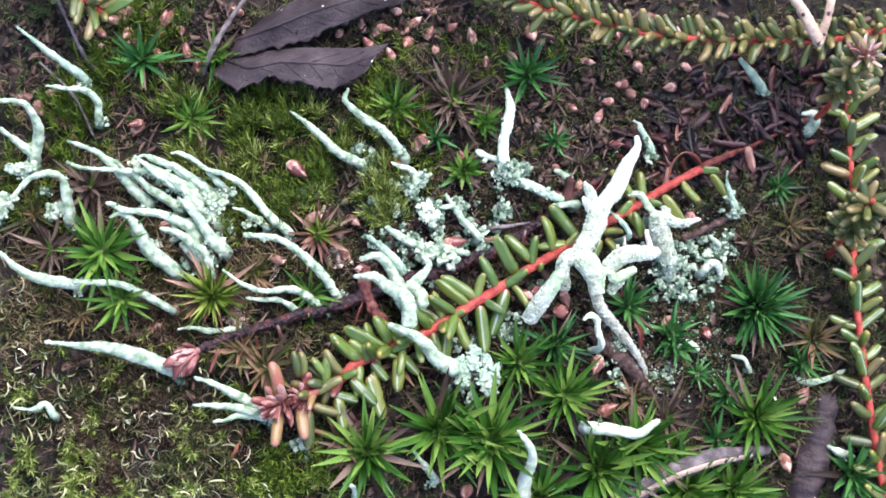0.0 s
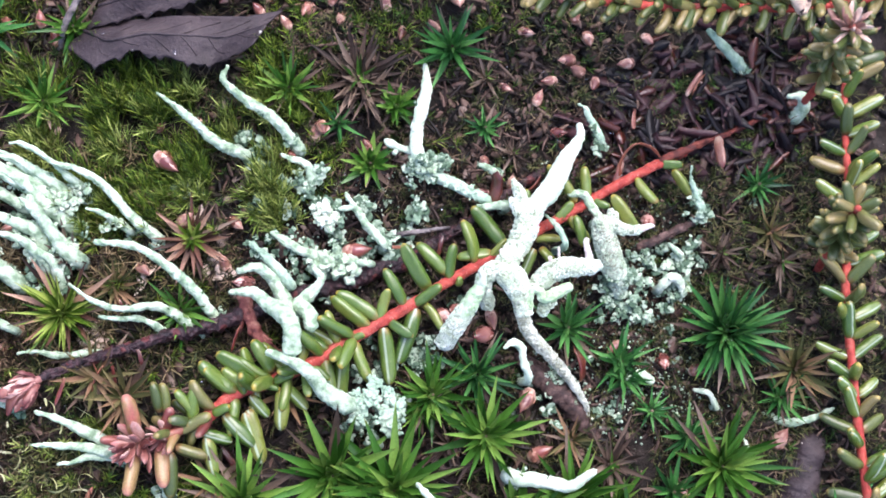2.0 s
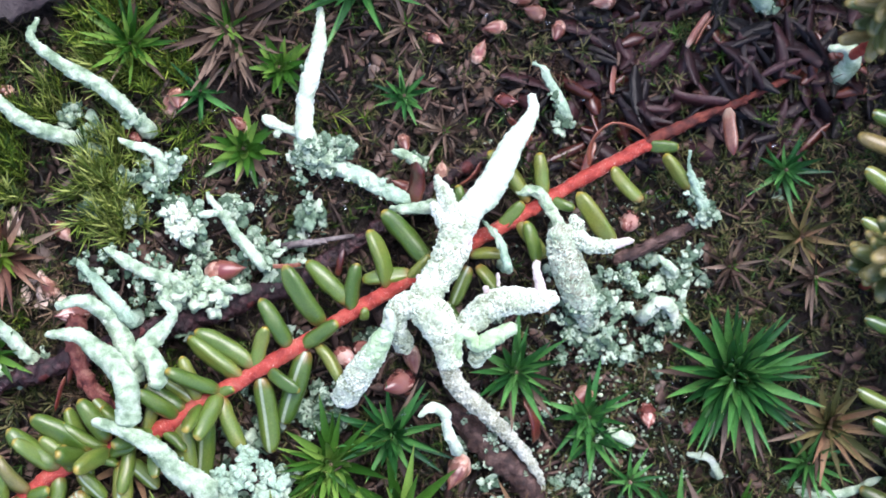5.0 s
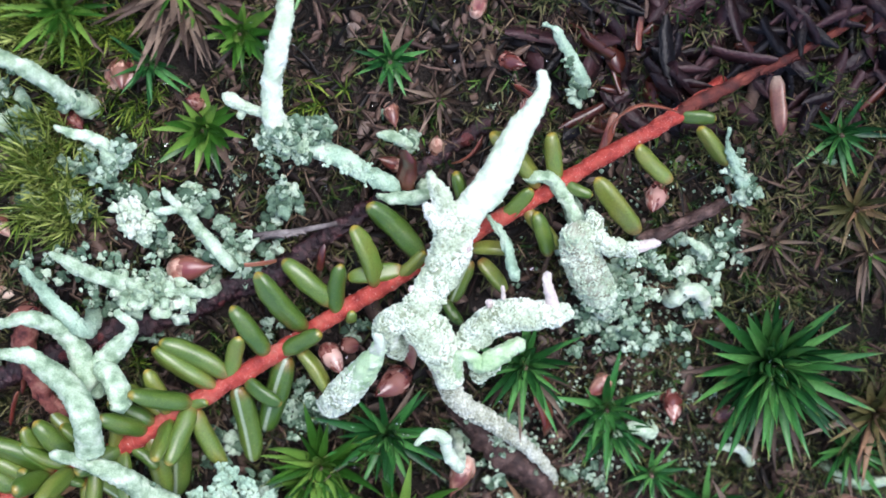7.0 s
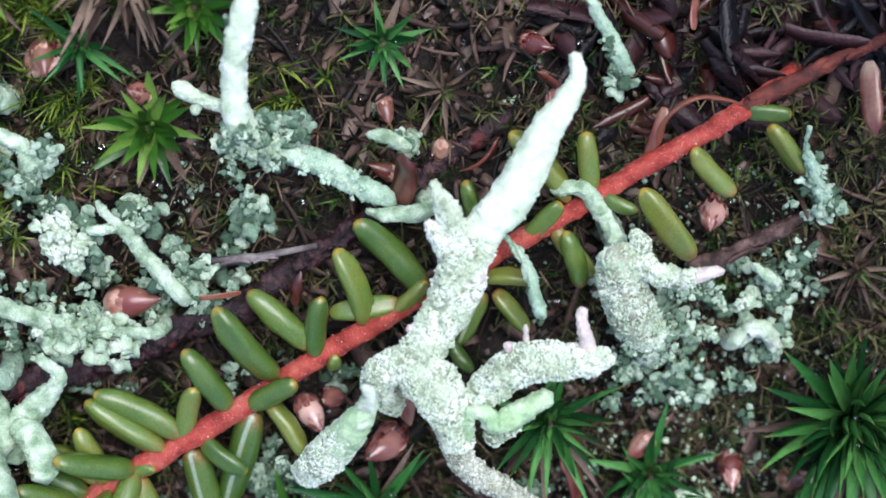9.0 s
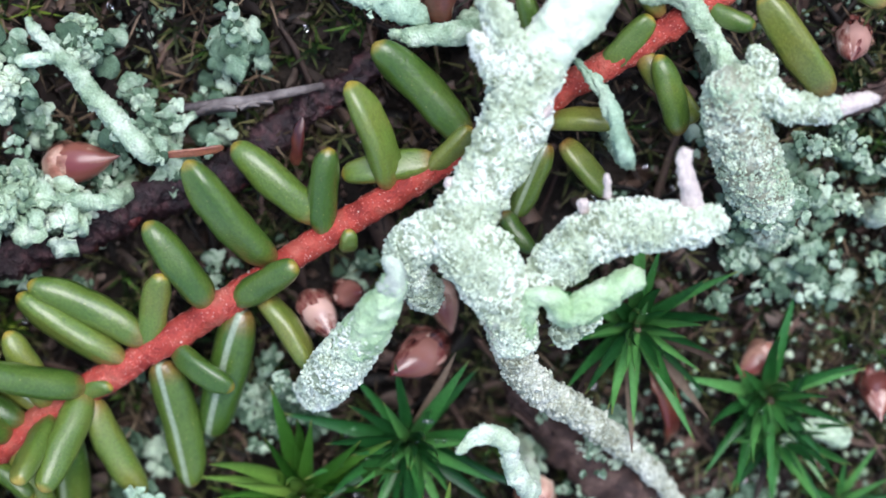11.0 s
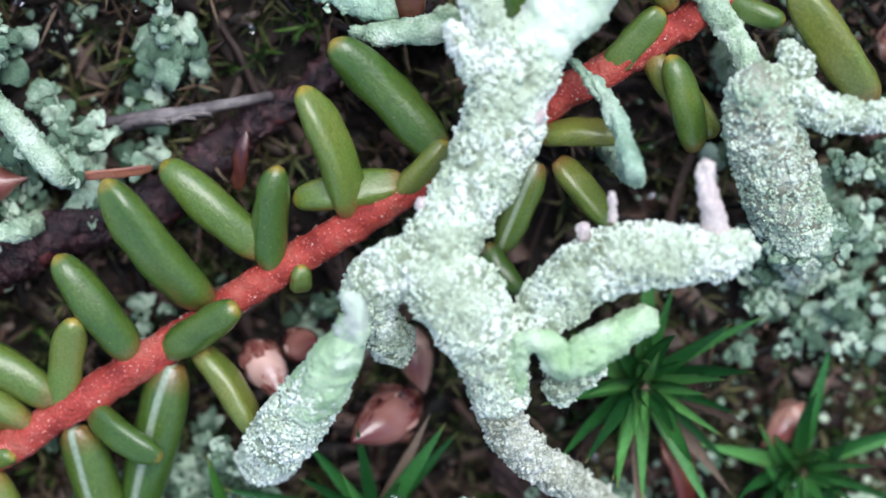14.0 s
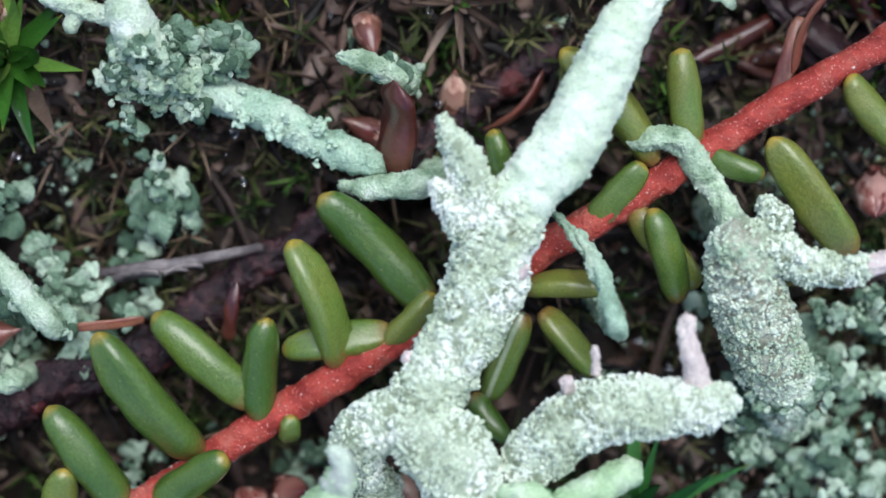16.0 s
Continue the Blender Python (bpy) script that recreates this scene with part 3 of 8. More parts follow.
def squamule_cluster(name, spots, label, count, r=(0.25, 0.7), spread=1.0, mat="squamule", parent=None, lift=0.0):
    """Leaflets strewn round spots (x, y, z, radius); one object, as nobody could count them."""
    rnd = random.Random(int(spots[0][0] * 17 + spots[0][1] * 31) + 5)
    shapes = []
    left = int(count * 0.72)
    while left > 0:
        x, y, z, q = rnd.choice(spots)
        w, d = rnd.uniform(0, 6.28), q * math.sqrt(rnd.random()) * spread
        c = Vector((x + d * math.cos(w), y + d * math.sin(w), z + lift + rnd.uniform(-0.5, 0.3) + 0.25 * (q - d)))
        size = 1.25 * (r[0] + (r[1] - r[0]) * rnd.random() ** 1.5)
        tuft = min(left, rnd.choice((4, 6, 8, 10)))
        left -= tuft
        for k in range(tuft):
            a = 2.4 * k + rnd.uniform(-0.4, 0.4)
            g = size * rnd.uniform(0.25, 0.6) * math.sqrt(k + 0.3)
            p = c + Vector((g * math.cos(a), g * math.sin(a), rnd.uniform(-0.2, 0.35) * size - 0.08 * k * size))
            shapes.append(squamule_shape(p, size * rnd.choice((0.45, 0.6, 0.8, 1.0, 1.15)), rnd.uniform(-0.5, 0.7), a - 1.57 + rnd.uniform(-1.0, 1.0), rnd))
    v, f = join(*shapes)
    if parent:
        return part(name, v, f, M[mat], parent, label, "stuff")
    ob = new(name, mesh_of(name, v, f, M[mat]))
    return tagged(ob, label, "lichen", kind="stuff")


def stalk(points, label, mat="lichen", branches=(), fine=False, group="horn lichen stalks", squamules=None, mealy=1.0):
    """A horn-shaped lichen stalk: points from base to tip (x, y, z, r), sunk at its base; branches: further point rows."""
    base = points[0]
    if not fine:
        near = -32 < base[0] < 36 and -24 < base[1] < 22
        low, high = (1.08, 0.82) if near else (1.18, 0.70)
        points = [(x, y, z, r * (low + (high - low) * k / (len(points) - 1))) for k, (x, y, z, r) in enumerate(points)]
    t = thing("horn_lichen", (base[0], base[1], base[2] - base[3]), label, "lichen", group)
    step, sides, rough, grain = (0.13, 44, 0.20, 0.26) if fine else (0.16, 28, 0.21, 0.40) if near else (0.3, 16, 0.20, 0.46)
    k = len(bpy.data.objects)
    size = 0.075 if fine else 0.065

    def limb(name, row, seed, of):
        area = sum((Vector(b[:3]) - Vector(a[:3])).length * (a[3] + b[3]) * 3.14 for a, b in zip(row, row[1:]))
        if of in ("lichen_smooth", "lichen_tip", "lichen_pink", "lichen_pale"):
            v, f = tube(row, 0.12, 36, 0.17 if of == "lichen_pale" else 0.16 if of == "lichen_pink" else 0.22, 0.24, seed, 1.0, 0.6)
            v, f = grains(v, f, int(area * (110 if of == "lichen_pale" else 60 if of == "lichen_smooth" else 12)), 0.055, seed)
            return part(name, v, f, M[of], t)
        thin = max(q[3] for q in row) < 0.4
        v, f = tube(row, step, 16 if thin else sides, rough * (0.45 if thin else 1), grain, seed, 1.0, 4.6 * mealy if fine else 1.8)
        if not fine:
            v, f = grains(v, f, int(area * (28 if near else 12) * (mealy if not thin else 0.5 * mealy)), size * (0.7 if thin else 1), seed)
            return part(name, v, f, M[of], t)
        # core darker than the granules over it: pit shade is partly in its colour
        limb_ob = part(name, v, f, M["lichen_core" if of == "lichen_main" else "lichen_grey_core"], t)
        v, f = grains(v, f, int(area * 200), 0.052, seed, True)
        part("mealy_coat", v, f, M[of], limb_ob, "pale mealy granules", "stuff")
        return limb_ob

    limb("stalk", points, k % 17, mat)
    for b in branches:
        bm = mat
        if isinstance(b[0], str):
            bm, b = b[0], b[1:]
        limb("branch", b, k % 13 + 3, bm)
    if not squamules and not branches:
        squamules = ([(base[0], base[1], max(base[2] + 0.6, height(base[0], base[1]) + 0.2), 2.2 * base[3])], 12)
    if not fine and len(points) > 4:
        row = [(*along(points, e)[0], 0.9 * base[3]) for e in (0.3, 0.38, 0.46, 0.54)]
        squamule_cluster("mealy_crust", row, "small mealy scales", 16, r=(0.1, 0.24), parent=t, lift=0.25)
    if squamules:
        squamule_cluster("leafy_crust", squamules[0], "blue-green leafy scales", squamules[1], r=(0.2, 0.5), parent=t, lift=0.2)
    return t


def leaf_mesh(name, mat, wide=1.0, thick=0.72, bend=0.10, rings=9, sides=14, point=0.0, dent=0.0):
    """A fleshy needle leaf of unit length along Z; groove below."""
    prof = [(0.0, 0.45), (0.05, 0.70), (0.15, 0.90), (0.26, 0.98), (0.38, 1.0), (0.52, 1.0), (0.66, 0.97), (0.76, 0.92), (0.85, 0.83), (0.93, 0.66 - point * 0.2), (0.98, 0.42 - point * 0.2), (1.0, 0.12)]
    if rings > 12:
        zs = [0.5 - 0.5 * math.cos(math.pi * k / rings) for k in range(rings + 1)]
        prof = [(z, float(np.interp(z, [p[0] for p in prof], [p[1] for p in prof]))) for z in zs]
    rnd = random.Random(int(bend * 1000) + rings)
    verts, faces = [], []
    for z, q in prof:
        for s in range(sides):
            w = 2 * math.pi * s / sides
            x, y = math.cos(w) * q * 0.5 * wide, math.sin(w) * q * 0.5 * wide * thick
            if math.sin(w) < -0.9:
                y += 0.10 * wide * q
            q2 = 1 + (rnd.uniform(-0.012, 0.012) if rings > 12 else 0) + dent * noise.noise(Vector((x * 9, y * 9, z * 4.5 + wide * 40 + bend * 90)))
            x, y = x * q2, y * q2
            verts.append((x / U, (y + bend * 4 * z * (1 - z) * -0.5 - bend * 0.3 * z) / U, z / U))
    n = len(prof)
    for k in range(n - 1):
        for s in range(sides):
            e = (s + 1) % sides
            faces.append((k * sides + s, k * sides + e, (k + 1) * sides + e, (k + 1) * sides + s))
    faces += [tuple(range(sides))[::-1], tuple((n - 1) * sides + s for s in range(sides))]
    return mesh_of(name, verts, faces, M[mat])


LEAVES = {}
for mat in ("leaf", "leaf_striped", "leaf_olive", "leaf_red"):
    LEAVES[mat] = [leaf_mesh("leaf", mat, 0.34, 0.88, b, rings=9 if mat in ("leaf_olive", "leaf_red") else 18, sides=12 if mat in ("leaf_olive", "leaf_red") else 16, point=q, dent=0.13) for b, q in ((0.05, 0.0), (0.12, 0.15), (0.0, -0.2), (-0.08, 0.1), (0.17, 0.0), (0.02, 0.3))]
CURLED = [leaf_mesh("leaf", "bud", 0.24, 0.5, b, sides=10, point=0.6, dent=0.7) for b in (0.3, -0.25, 0.15)]
PALESCALES = [leaf_mesh("bud_scale", "bud_pale", 0.36, 0.45, b, sides=8, point=0.6) for b in (0.25, 0.1)]
BUDSCALES = [leaf_mesh("bud_scale", "bud", 0.42, 0.4, b, sides=8, point=1) for b in (0.25, 0.1)]


def leaf(parent, b, p, mat="leaf", wide=1.0, rnd=rng):
    """A leaf from its foot b to its tip p; one that hangs down shows the pale line of its underside."""
    if mat == "leaf" and p[2] < b[2] - 0.6:
        mat = "leaf_striped"
    length = (Vector(p) - Vector(b)).length
    m = frame_to(b, p, roll=0.25 if mat == "leaf_striped" else rnd.uniform(0, 6.28)) @ Matrix.Diagonal((wide * (0.6 * length + 1.9), wide * (0.6 * length + 1.9), length, 1))
    return piece("leaf", rnd.choice(LEAVES[mat]), m, parent)


def along(points, s):
    """The place and direction at the share s of a row of points."""
    p = [Vector(q[:3]) for q in points]
    d = [(b - a).length for a, b in zip(p, p[1:])]
    s *= sum(d)
    for a, b, q in zip(p, p[1:], d):
        if s <= q:
            return a + (b - a) * (s / q), (b - a).normalized()
        s -= q
    return p[-1], (p[-1] - p[-2]).normalized()


def leafy_shoot(t, points, start, stop, every, length, mats, lean=0.6, crown=0, seed=1, crown_of=None):
    """Leaves in loose whorls along a shoot, and a bud crown at its end."""
    rnd = random.Random(seed)
    total = sum((Vector(b[:3]) - Vector(a[:3])).length for a, b in zip(points, points[1:]))
    s, w = start, rnd.uniform(0, 6.28)
    while s < stop:
        c, d = along(points, s)
        side = d.orthogonal().normalized()
        for k in range(2):
            w += 2.4 + rnd.uniform(-0.3, 0.3)
            out = Matrix.Rotation(w, 3, d) @ side
            if out.z < -0.45:
                out.z = abs(out.z) * 0.4
            q = (out * (1 - 0.3 * lean) + d * lean * rnd.uniform(0.5, 1.2)).normalized()
            leaf(t, c + out * 0.35, c + out * 0.35 + q * length * rnd.uniform(0.8, 1.15), rnd.choice(mats), rnd.uniform(0.9, 1.1), rnd)
        s += every / total * rnd.uniform(0.8, 1.2)
    if crown:
        c, d = along(points, 1.0)
        side = d.orthogonal().normalized()
        for k in range(crown):
            w += 2.4
            out = Matrix.Rotation(w, 3, d) @ side
            q = (out * (0.25 + 0.9 * k / crown) + d * (1.1 - 0.7 * k / crown)).normalized()
            b = c + out * 0.3 - d * 0.1 * k
            ln = length * (0.55 + 0.45 * k / crown)
            m = frame_to(b, b + q, roll=rnd.uniform(0, 6.28)) @ Matrix.Diagonal((ln * 0.8, ln * 0.8, ln, 1))
            piece("bud_scale", rnd.choice(crown_of or BUDSCALES), m, t)


def blade_mesh(name, mat, arch=0.25, wide=0.1, segs=7, fold=0.35):
    """A pointed, folded moss leaf of unit length along Z, arching to +Y."""
    verts, faces = [], []
    for k in range(segs + 1):
        s = k / segs
        q = wide * (0.7 + 1.5 * s if s < 0.2 else 0.98 * (1 - ((s - 0.2) / 0.8) ** 1.4) + 0.02)
        y, z = arch * s * s, s * (1 - 0.15 * arch * s)
        for x, e in ((-q, fold * q), (0, 0), (q, fold * q)):
            verts.append((x / U, (y + e) / U, z / U))
    for k in range(segs):
        for c in (0, 1):
            a = 3 * k + c
            faces.append((a, a + 1, a + 4, a + 3))
    n = len(verts)
    verts += [(x, y - 0.014 / U, z) for x, y, z in verts]
    faces += [tuple(i + n for i in f[::-1]) for f in faces]
    return mesh_of(name, verts, faces, M[mat])


BLADES = {m: [blade_mesh("moss_leaf", m, a, w, 8, 0.6) for a, w in ((0.06, 0.070), (0.22, 0.062), (0.42, 0.074))] for m in ("star", "star_light", "star_brown", "star_straw", "star_rust", "star_lime")}


DROPS = []


def moss_star(x, y, z, r, label, mat="star", count=30, flatness=0.5, lean=(0, 0), group="haircap moss stars", seed=None, broad=1.0, dewy=False):
    """A haircap moss shoot seen from above: a short stem and a rosette of pointed leaves; r is the reach of the leaves."""
    rnd = random.Random(seed if seed is not None else int(x * 13 + y * 7))
    t = thing("haircap_moss", (x, y, min(z - 2.0, height(x, y))), label, "moss", group)
    v, f = tube([(x, y, height(x, y) - 0.6, 0.35), (x, y, z - 0.4, 0.3), (x, y, z + 0.3, 0.2)], 0.6, 6)
    part("stem", v, f, M["star_brown"], t)
    w = rnd.uniform(0, 6.28)
    tilt = Matrix.Rotation(lean[0], 4, "X") @ Matrix.Rotation(lean[1], 4, "Y")
    count = int(count * (1.8 if mat == "star_light" else 1.3))
    broad *= {"star_light": 0.9, "star_brown": 0.8, "star_straw": 0.85, "star_lime": 0.6}.get(mat, 0.9)
    for k in range(count):
        w += 2.39996 + rnd.uniform(-0.15, 0.15)
        s = k / count
        up = (1.4 - 1.25 * s) * (1 - flatness) + flatness * (0.75 - 0.6 * s) + rnd.uniform(-0.1, 0.1)
        ln = r * (0.55 + 0.57 * min(1, s * 1.5)) * rnd.uniform(0.82, 1.1)
        m = Matrix.Translation((x, y, z - 1.2 * s)) @ tilt @ Matrix.Rotation(w, 4, "Z") @ Matrix.Rotation(-(math.pi / 2 - up), 4, "X") @ Matrix.Rotation(math.pi, 4, "Z") @ Matrix.Diagonal((ln * broad * rnd.uniform(0.85, 1.1), ln, ln, 1))
        kind = "star_lime" if mat == "star_rust" and s < 0.4 else "star_light" if mat == "star_brown" and s < 0.12 else "star_brown" if s > 0.8 and rnd.random() < 0.35 else mat
        piece("moss_leaf", rnd.choice(BLADES[kind]), m, t)
        for _ in range(rnd.choice((0, 1, 1, 2, 3)) if dewy else 0):
            e = rnd.uniform(0.05, 0.85)
            drop = rnd.choice((0.04, 0.05, 0.06, 0.08, 0.12)) * min(1.3, r / 5)
            DROPS.append((m @ Vector((rnd.uniform(-0.05, 0.05), 0.22 * e * e - 0.02, e)) + Vector((0, 0, drop * 0.9)), drop))
    return t


def blades(name, spots, count, length, width, mat, label, category="moss", upright=0.8, curl=0.3, sink=0.3, seed=1, patchy=-1.0):
    """A carpet of fine moss leaves strewn over spots (x, y, radius); one object of stuff."""
    rnd = random.Random(seed)
    verts, faces = [], []
    area = [s[2] ** 2 for s in spots]
    for _ in range(count):
        x0, y0, q = rnd.choices(spots, area)[0]
        w, d = rnd.uniform(0, 6.28), q * math.sqrt(rnd.random())
        x, y = x0 + d * math.cos(w), y0 + d * math.sin(w)
        if noise.noise(Vector((x, y, seed)) / 5.0) + 0.5 * noise.noise(Vector((x, y, seed)) / 1.8) < patchy:
            continue
        edge = 1 - (d / q) ** 2
        h = height(x, y) - sink + 1.6 * edge * (0.5 + noise.noise(Vector((x, y, 3)) / 4))
        ln, wd = length * rnd.uniform(0.6, 1.3), width * rnd.uniform(0.7, 1.3)
        az = rnd.uniform(0, 6.28)
        d1 = Vector((math.cos(az), math.sin(az), 0))
        up = max(0.05, rnd.gauss(upright, 0.3))
        dr = (d1 + Vector((0, 0, up * 1.6))).normalized()
        sd = dr.cross(Vector((0, 0, 1))).normalized()
        p, n = Vector((x, y, h)), len(verts)
        for k in range(4):
            s = k / 3
            c = p + dr * ln * s + d1 * ln * curl * s * s - Vector((0, 0, ln * curl * s * s * 0.7))
            e = sd * wd * (1, 1.1, 0.7, 0.08)[k]
            verts += [c - e, c + e + Vector((0, 0, 0.05))]
        for k in range(3):
            a = n + 2 * k
            faces.append((a, a + 1, a + 3, a + 2))
    ob = new(name, mesh_of(name, verts, faces, M[mat]))
    return tagged(ob, label, category, kind="stuff")


def moss_shoots(name, spots, count, tall, length, width, mat, label, lean=(0.0, 0.0), seed=1, patchy=-1.0, per=13, spread=0.5, mound=0.0):
    """A turf of moss: upright shoots clothed in narrow leaves, over spots (x, y, radius); one object of stuff."""
    rnd = random.Random(seed)
    verts, faces = [], []
    area = [s[2] ** 2 for s in spots]
    for _ in range(count):
        x0, y0, q = rnd.choices(spots, area)[0]
        w, d = rnd.uniform(0, 6.28), q * math.sqrt(rnd.random())
        x, y = x0 + d * math.cos(w), y0 + d * math.sin(w)
        if noise.noise(Vector((x, y, seed)) / 7.0) + 0.6 * noise.noise(Vector((x, y, seed)) / 2.5) < patchy:
            continue
        ax = Vector((rnd.gauss(lean[0], 0.28), rnd.gauss(lean[1], 0.28), 1)).normalized()
        side = ax.orthogonal().normalized()
        base = Vector((x, y, height(x, y) - 0.2 + mound * noise.noise(Vector((x, y, seed)) / 3.2)))
        h, w = tall * rnd.uniform(0.6, 1.25), rnd.uniform(0, 6.28)
        for k in range(per):
            s = k / (per - 1)
            w += 2.4
            out = Matrix.Rotation(w, 3, ax) @ side
            p = base + ax * h * (0.25 + 0.75 * s)
            ln = length * rnd.uniform(0.75, 1.2) * (1 - 0.25 * s)
            dr = (ax + out * (spread * (1.25 - 0.7 * s))).normalized()
            sd, n = dr.cross(out).normalized(), len(verts)
            for e, g in ((0.0, 0.8), (0.35, 1.0), (0.7, 0.6), (1.0, 0.05)):
                c = p + dr * ln * e + out * ln * 0.18 * e * e
                verts += [c - sd * width * g, c + sd * width * g + dr * 0.02]
            for j in range(3):
                a = n + 2 * j
                faces.append((a, a + 1, a + 3, a + 2))
    ob = new(name, mesh_of(name, verts, faces, M[mat]))
    return tagged(ob, label, "moss", kind="stuff")


def curls(name, spots, count, size, width, mat, label, lift=1.0, seed=1):
    """Curled-up dry moss leaves: ribbons bent into hooks and rings; one object of stuff."""
    rnd = random.Random(seed)
    verts, faces = [], []
    area = [s[2] ** 2 for s in spots]
    for _ in range(count):
        x0, y0, q = rnd.choices(spots, area)[0]
        w, d = rnd.uniform(0, 6.28), q * math.sqrt(rnd.random())
        x, y = x0 + d * math.cos(w), y0 + d * math.sin(w)
        r, n, turn = size * rnd.uniform(0.5, 1.3), len(verts), rnd.uniform(1.5, 5.2)
        m = Matrix.Translation((x, y, height(x, y) + lift + rnd.uniform(-0.5, 1.2))) @ Euler((rnd.gauss(0, 0.7), rnd.gauss(0, 0.7), rnd.uniform(0, 6.28))).to_matrix().to_4x4()
        for k in range(12):
            s = k / 11
            a, q = turn * s, r * (1 - 0.35 * s)
            g = width * (0.5 + 0.6 * math.sin(math.pi * min(1, 0.25 + s))) * (1 - 0.85 * s**3)
            for z in (-g, g):
                verts.append(m @ Vector((q * math.cos(a) + z * 0.3, q * math.sin(a), z + 0.6 * r * s * s)))
        for k in range(11):
            a = n + 2 * k
            faces.append((a, a + 1, a + 3, a + 2))
    ob = new(name, mesh_of(name, verts, faces, M[mat]))
    return tagged(ob, label, "moss", kind="stuff")


def specks(name, spots, count, size, mat, label, category, lift=0.1, seed=1):
    """Small crumbs or drops on the soil and moss; one object of stuff."""
    rnd = random.Random(seed)
    verts, faces = [], []
    area = [s[2] ** 2 for s in spots]
    ring = [(math.cos(k * math.pi / 3), math.sin(k * math.pi / 3)) for k in range(6)]
    for _ in range(count):
        x0, y0, q = rnd.choices(spots, area)[0]
        w, d = rnd.uniform(0, 6.28), q * math.sqrt(rnd.random())
        x, y = x0 + d * math.cos(w), y0 + d * math.sin(w)
        c, r, n = Vector((x, y, height(x, y) + lift + rnd.uniform(-0.3, 0.6))), size * rnd.choice((0.5, 0.7, 1.0, 1.4)), len(verts)
        verts.append(c - Vector((0, 0, r)))
        for z, g in ((-0.5, 0.85), (0.5, 0.85)):
            verts += [c + Vector((a * r * g * rnd.uniform(0.5, 1.5), b * r * g * rnd.uniform(0.5, 1.5), z * r * rnd.uniform(0.5, 1.2))) for a, b in ring]
        verts.append(c + Vector((0, 0, r)))
        for k in range(6):
            e = (k + 1) % 6
            faces += [(n, n + 1 + e, n + 1 + k), (n + 1 + k, n + 1 + e, n + 7 + e, n + 7 + k), (n + 7 + k, n + 7 + e, n + 13)]
    ob = new(name, mesh_of(name, verts, faces, M[mat]))
    return tagged(ob, label, category, kind="stuff")


def dew(label):
    """The drops of dew gathered on the leaves of moss stars; one object of stuff."""
    verts, faces = [], []
    for c, r in DROPS:
        n = len(verts)
        verts.append(c - Vector((0, 0, r)))
        for a in (-0.6, 0.0, 0.6):
            q = math.sqrt(1 - a * a)
            verts += [c + Vector((r * q * math.cos(k * 1.0472), r * q * math.sin(k * 1.0472), r * a)) for k in range(6)]
        verts.append(c + Vector((0, 0, r)))
        for k in range(6):
            e = (k + 1) % 6
            faces += [(n, n + 1 + e, n + 1 + k), (n + 13 + k, n + 13 + e, n + 19)]
            faces += [(n + o + k, n + o + e, n + o + 6 + e, n + o + 6 + k) for o in (1, 7)]
    ob = new("dew_drops", mesh_of("dew_drops", verts, faces, M["drop"]))
    return tagged(ob, label, "water", kind="stuff")


def flakes(name, spots, count, length, width, mat, label, category="litter", lift=0.2, seed=1, thick=0.3, slope=0.25):
    """Bits of litter lying about on the soil; one object of stuff."""
    rnd = random.Random(seed)
    verts, faces = [], []
    area = [s[2] ** 2 for s in spots]
    for _ in range(count):
        x0, y0, q = rnd.choices(spots, area)[0]
        w, d = rnd.uniform(0, 6.28), q * math.sqrt(rnd.random())
        x, y = x0 + d * math.cos(w), y0 + d * math.sin(w)
        ln, wd = length * rnd.uniform(0.5, 1.4), width * rnd.uniform(0.6, 1.4)
        m = Matrix.Translation((x, y, height(x, y) + lift + rnd.uniform(0, 0.6))) @ Matrix.Rotation(rnd.uniform(0, 6.28), 4, "Z") @ Matrix.Rotation(rnd.gauss(0, slope), 4, "Y") @ Matrix.Rotation(rnd.uniform(-0.6, 0.6), 4, "X")
        n, b = len(verts), rnd.uniform(-0.1, 0.1) * ln
        cut = rnd.uniform(0.05, 0.4)
        for k, (s, e) in enumerate(((-0.5, cut), (-0.28, 0.45 * rnd.uniform(0.7, 1.1)), (0.08, 0.5), (0.36, 0.38 * rnd.uniform(0.6, 1.2)), (0.5, rnd.uniform(0.04, 0.2)))):
            yy = b * (1 - 4 * s * s)
            for a, c in ((-e, 0), (0, thick), (e, 0), (0, -thick)):
                verts.append(m @ Vector((s * ln, a * wd * rnd.uniform(0.85, 1.15) + yy, c * wd * rnd.uniform(0.3, 1.1) + 0.35 * abs(a) * wd)))
        for k in range(4):
            for s in range(4):
                e = (s + 1) % 4
                faces.append((n + 4 * k + s, n + 4 * k + e, n + 4 * k + 4 + e, n + 4 * k + 4 + s))
    ob = new(name, mesh_of(name, verts, faces, M[mat]))
    return tagged(ob, label, category, kind="stuff")


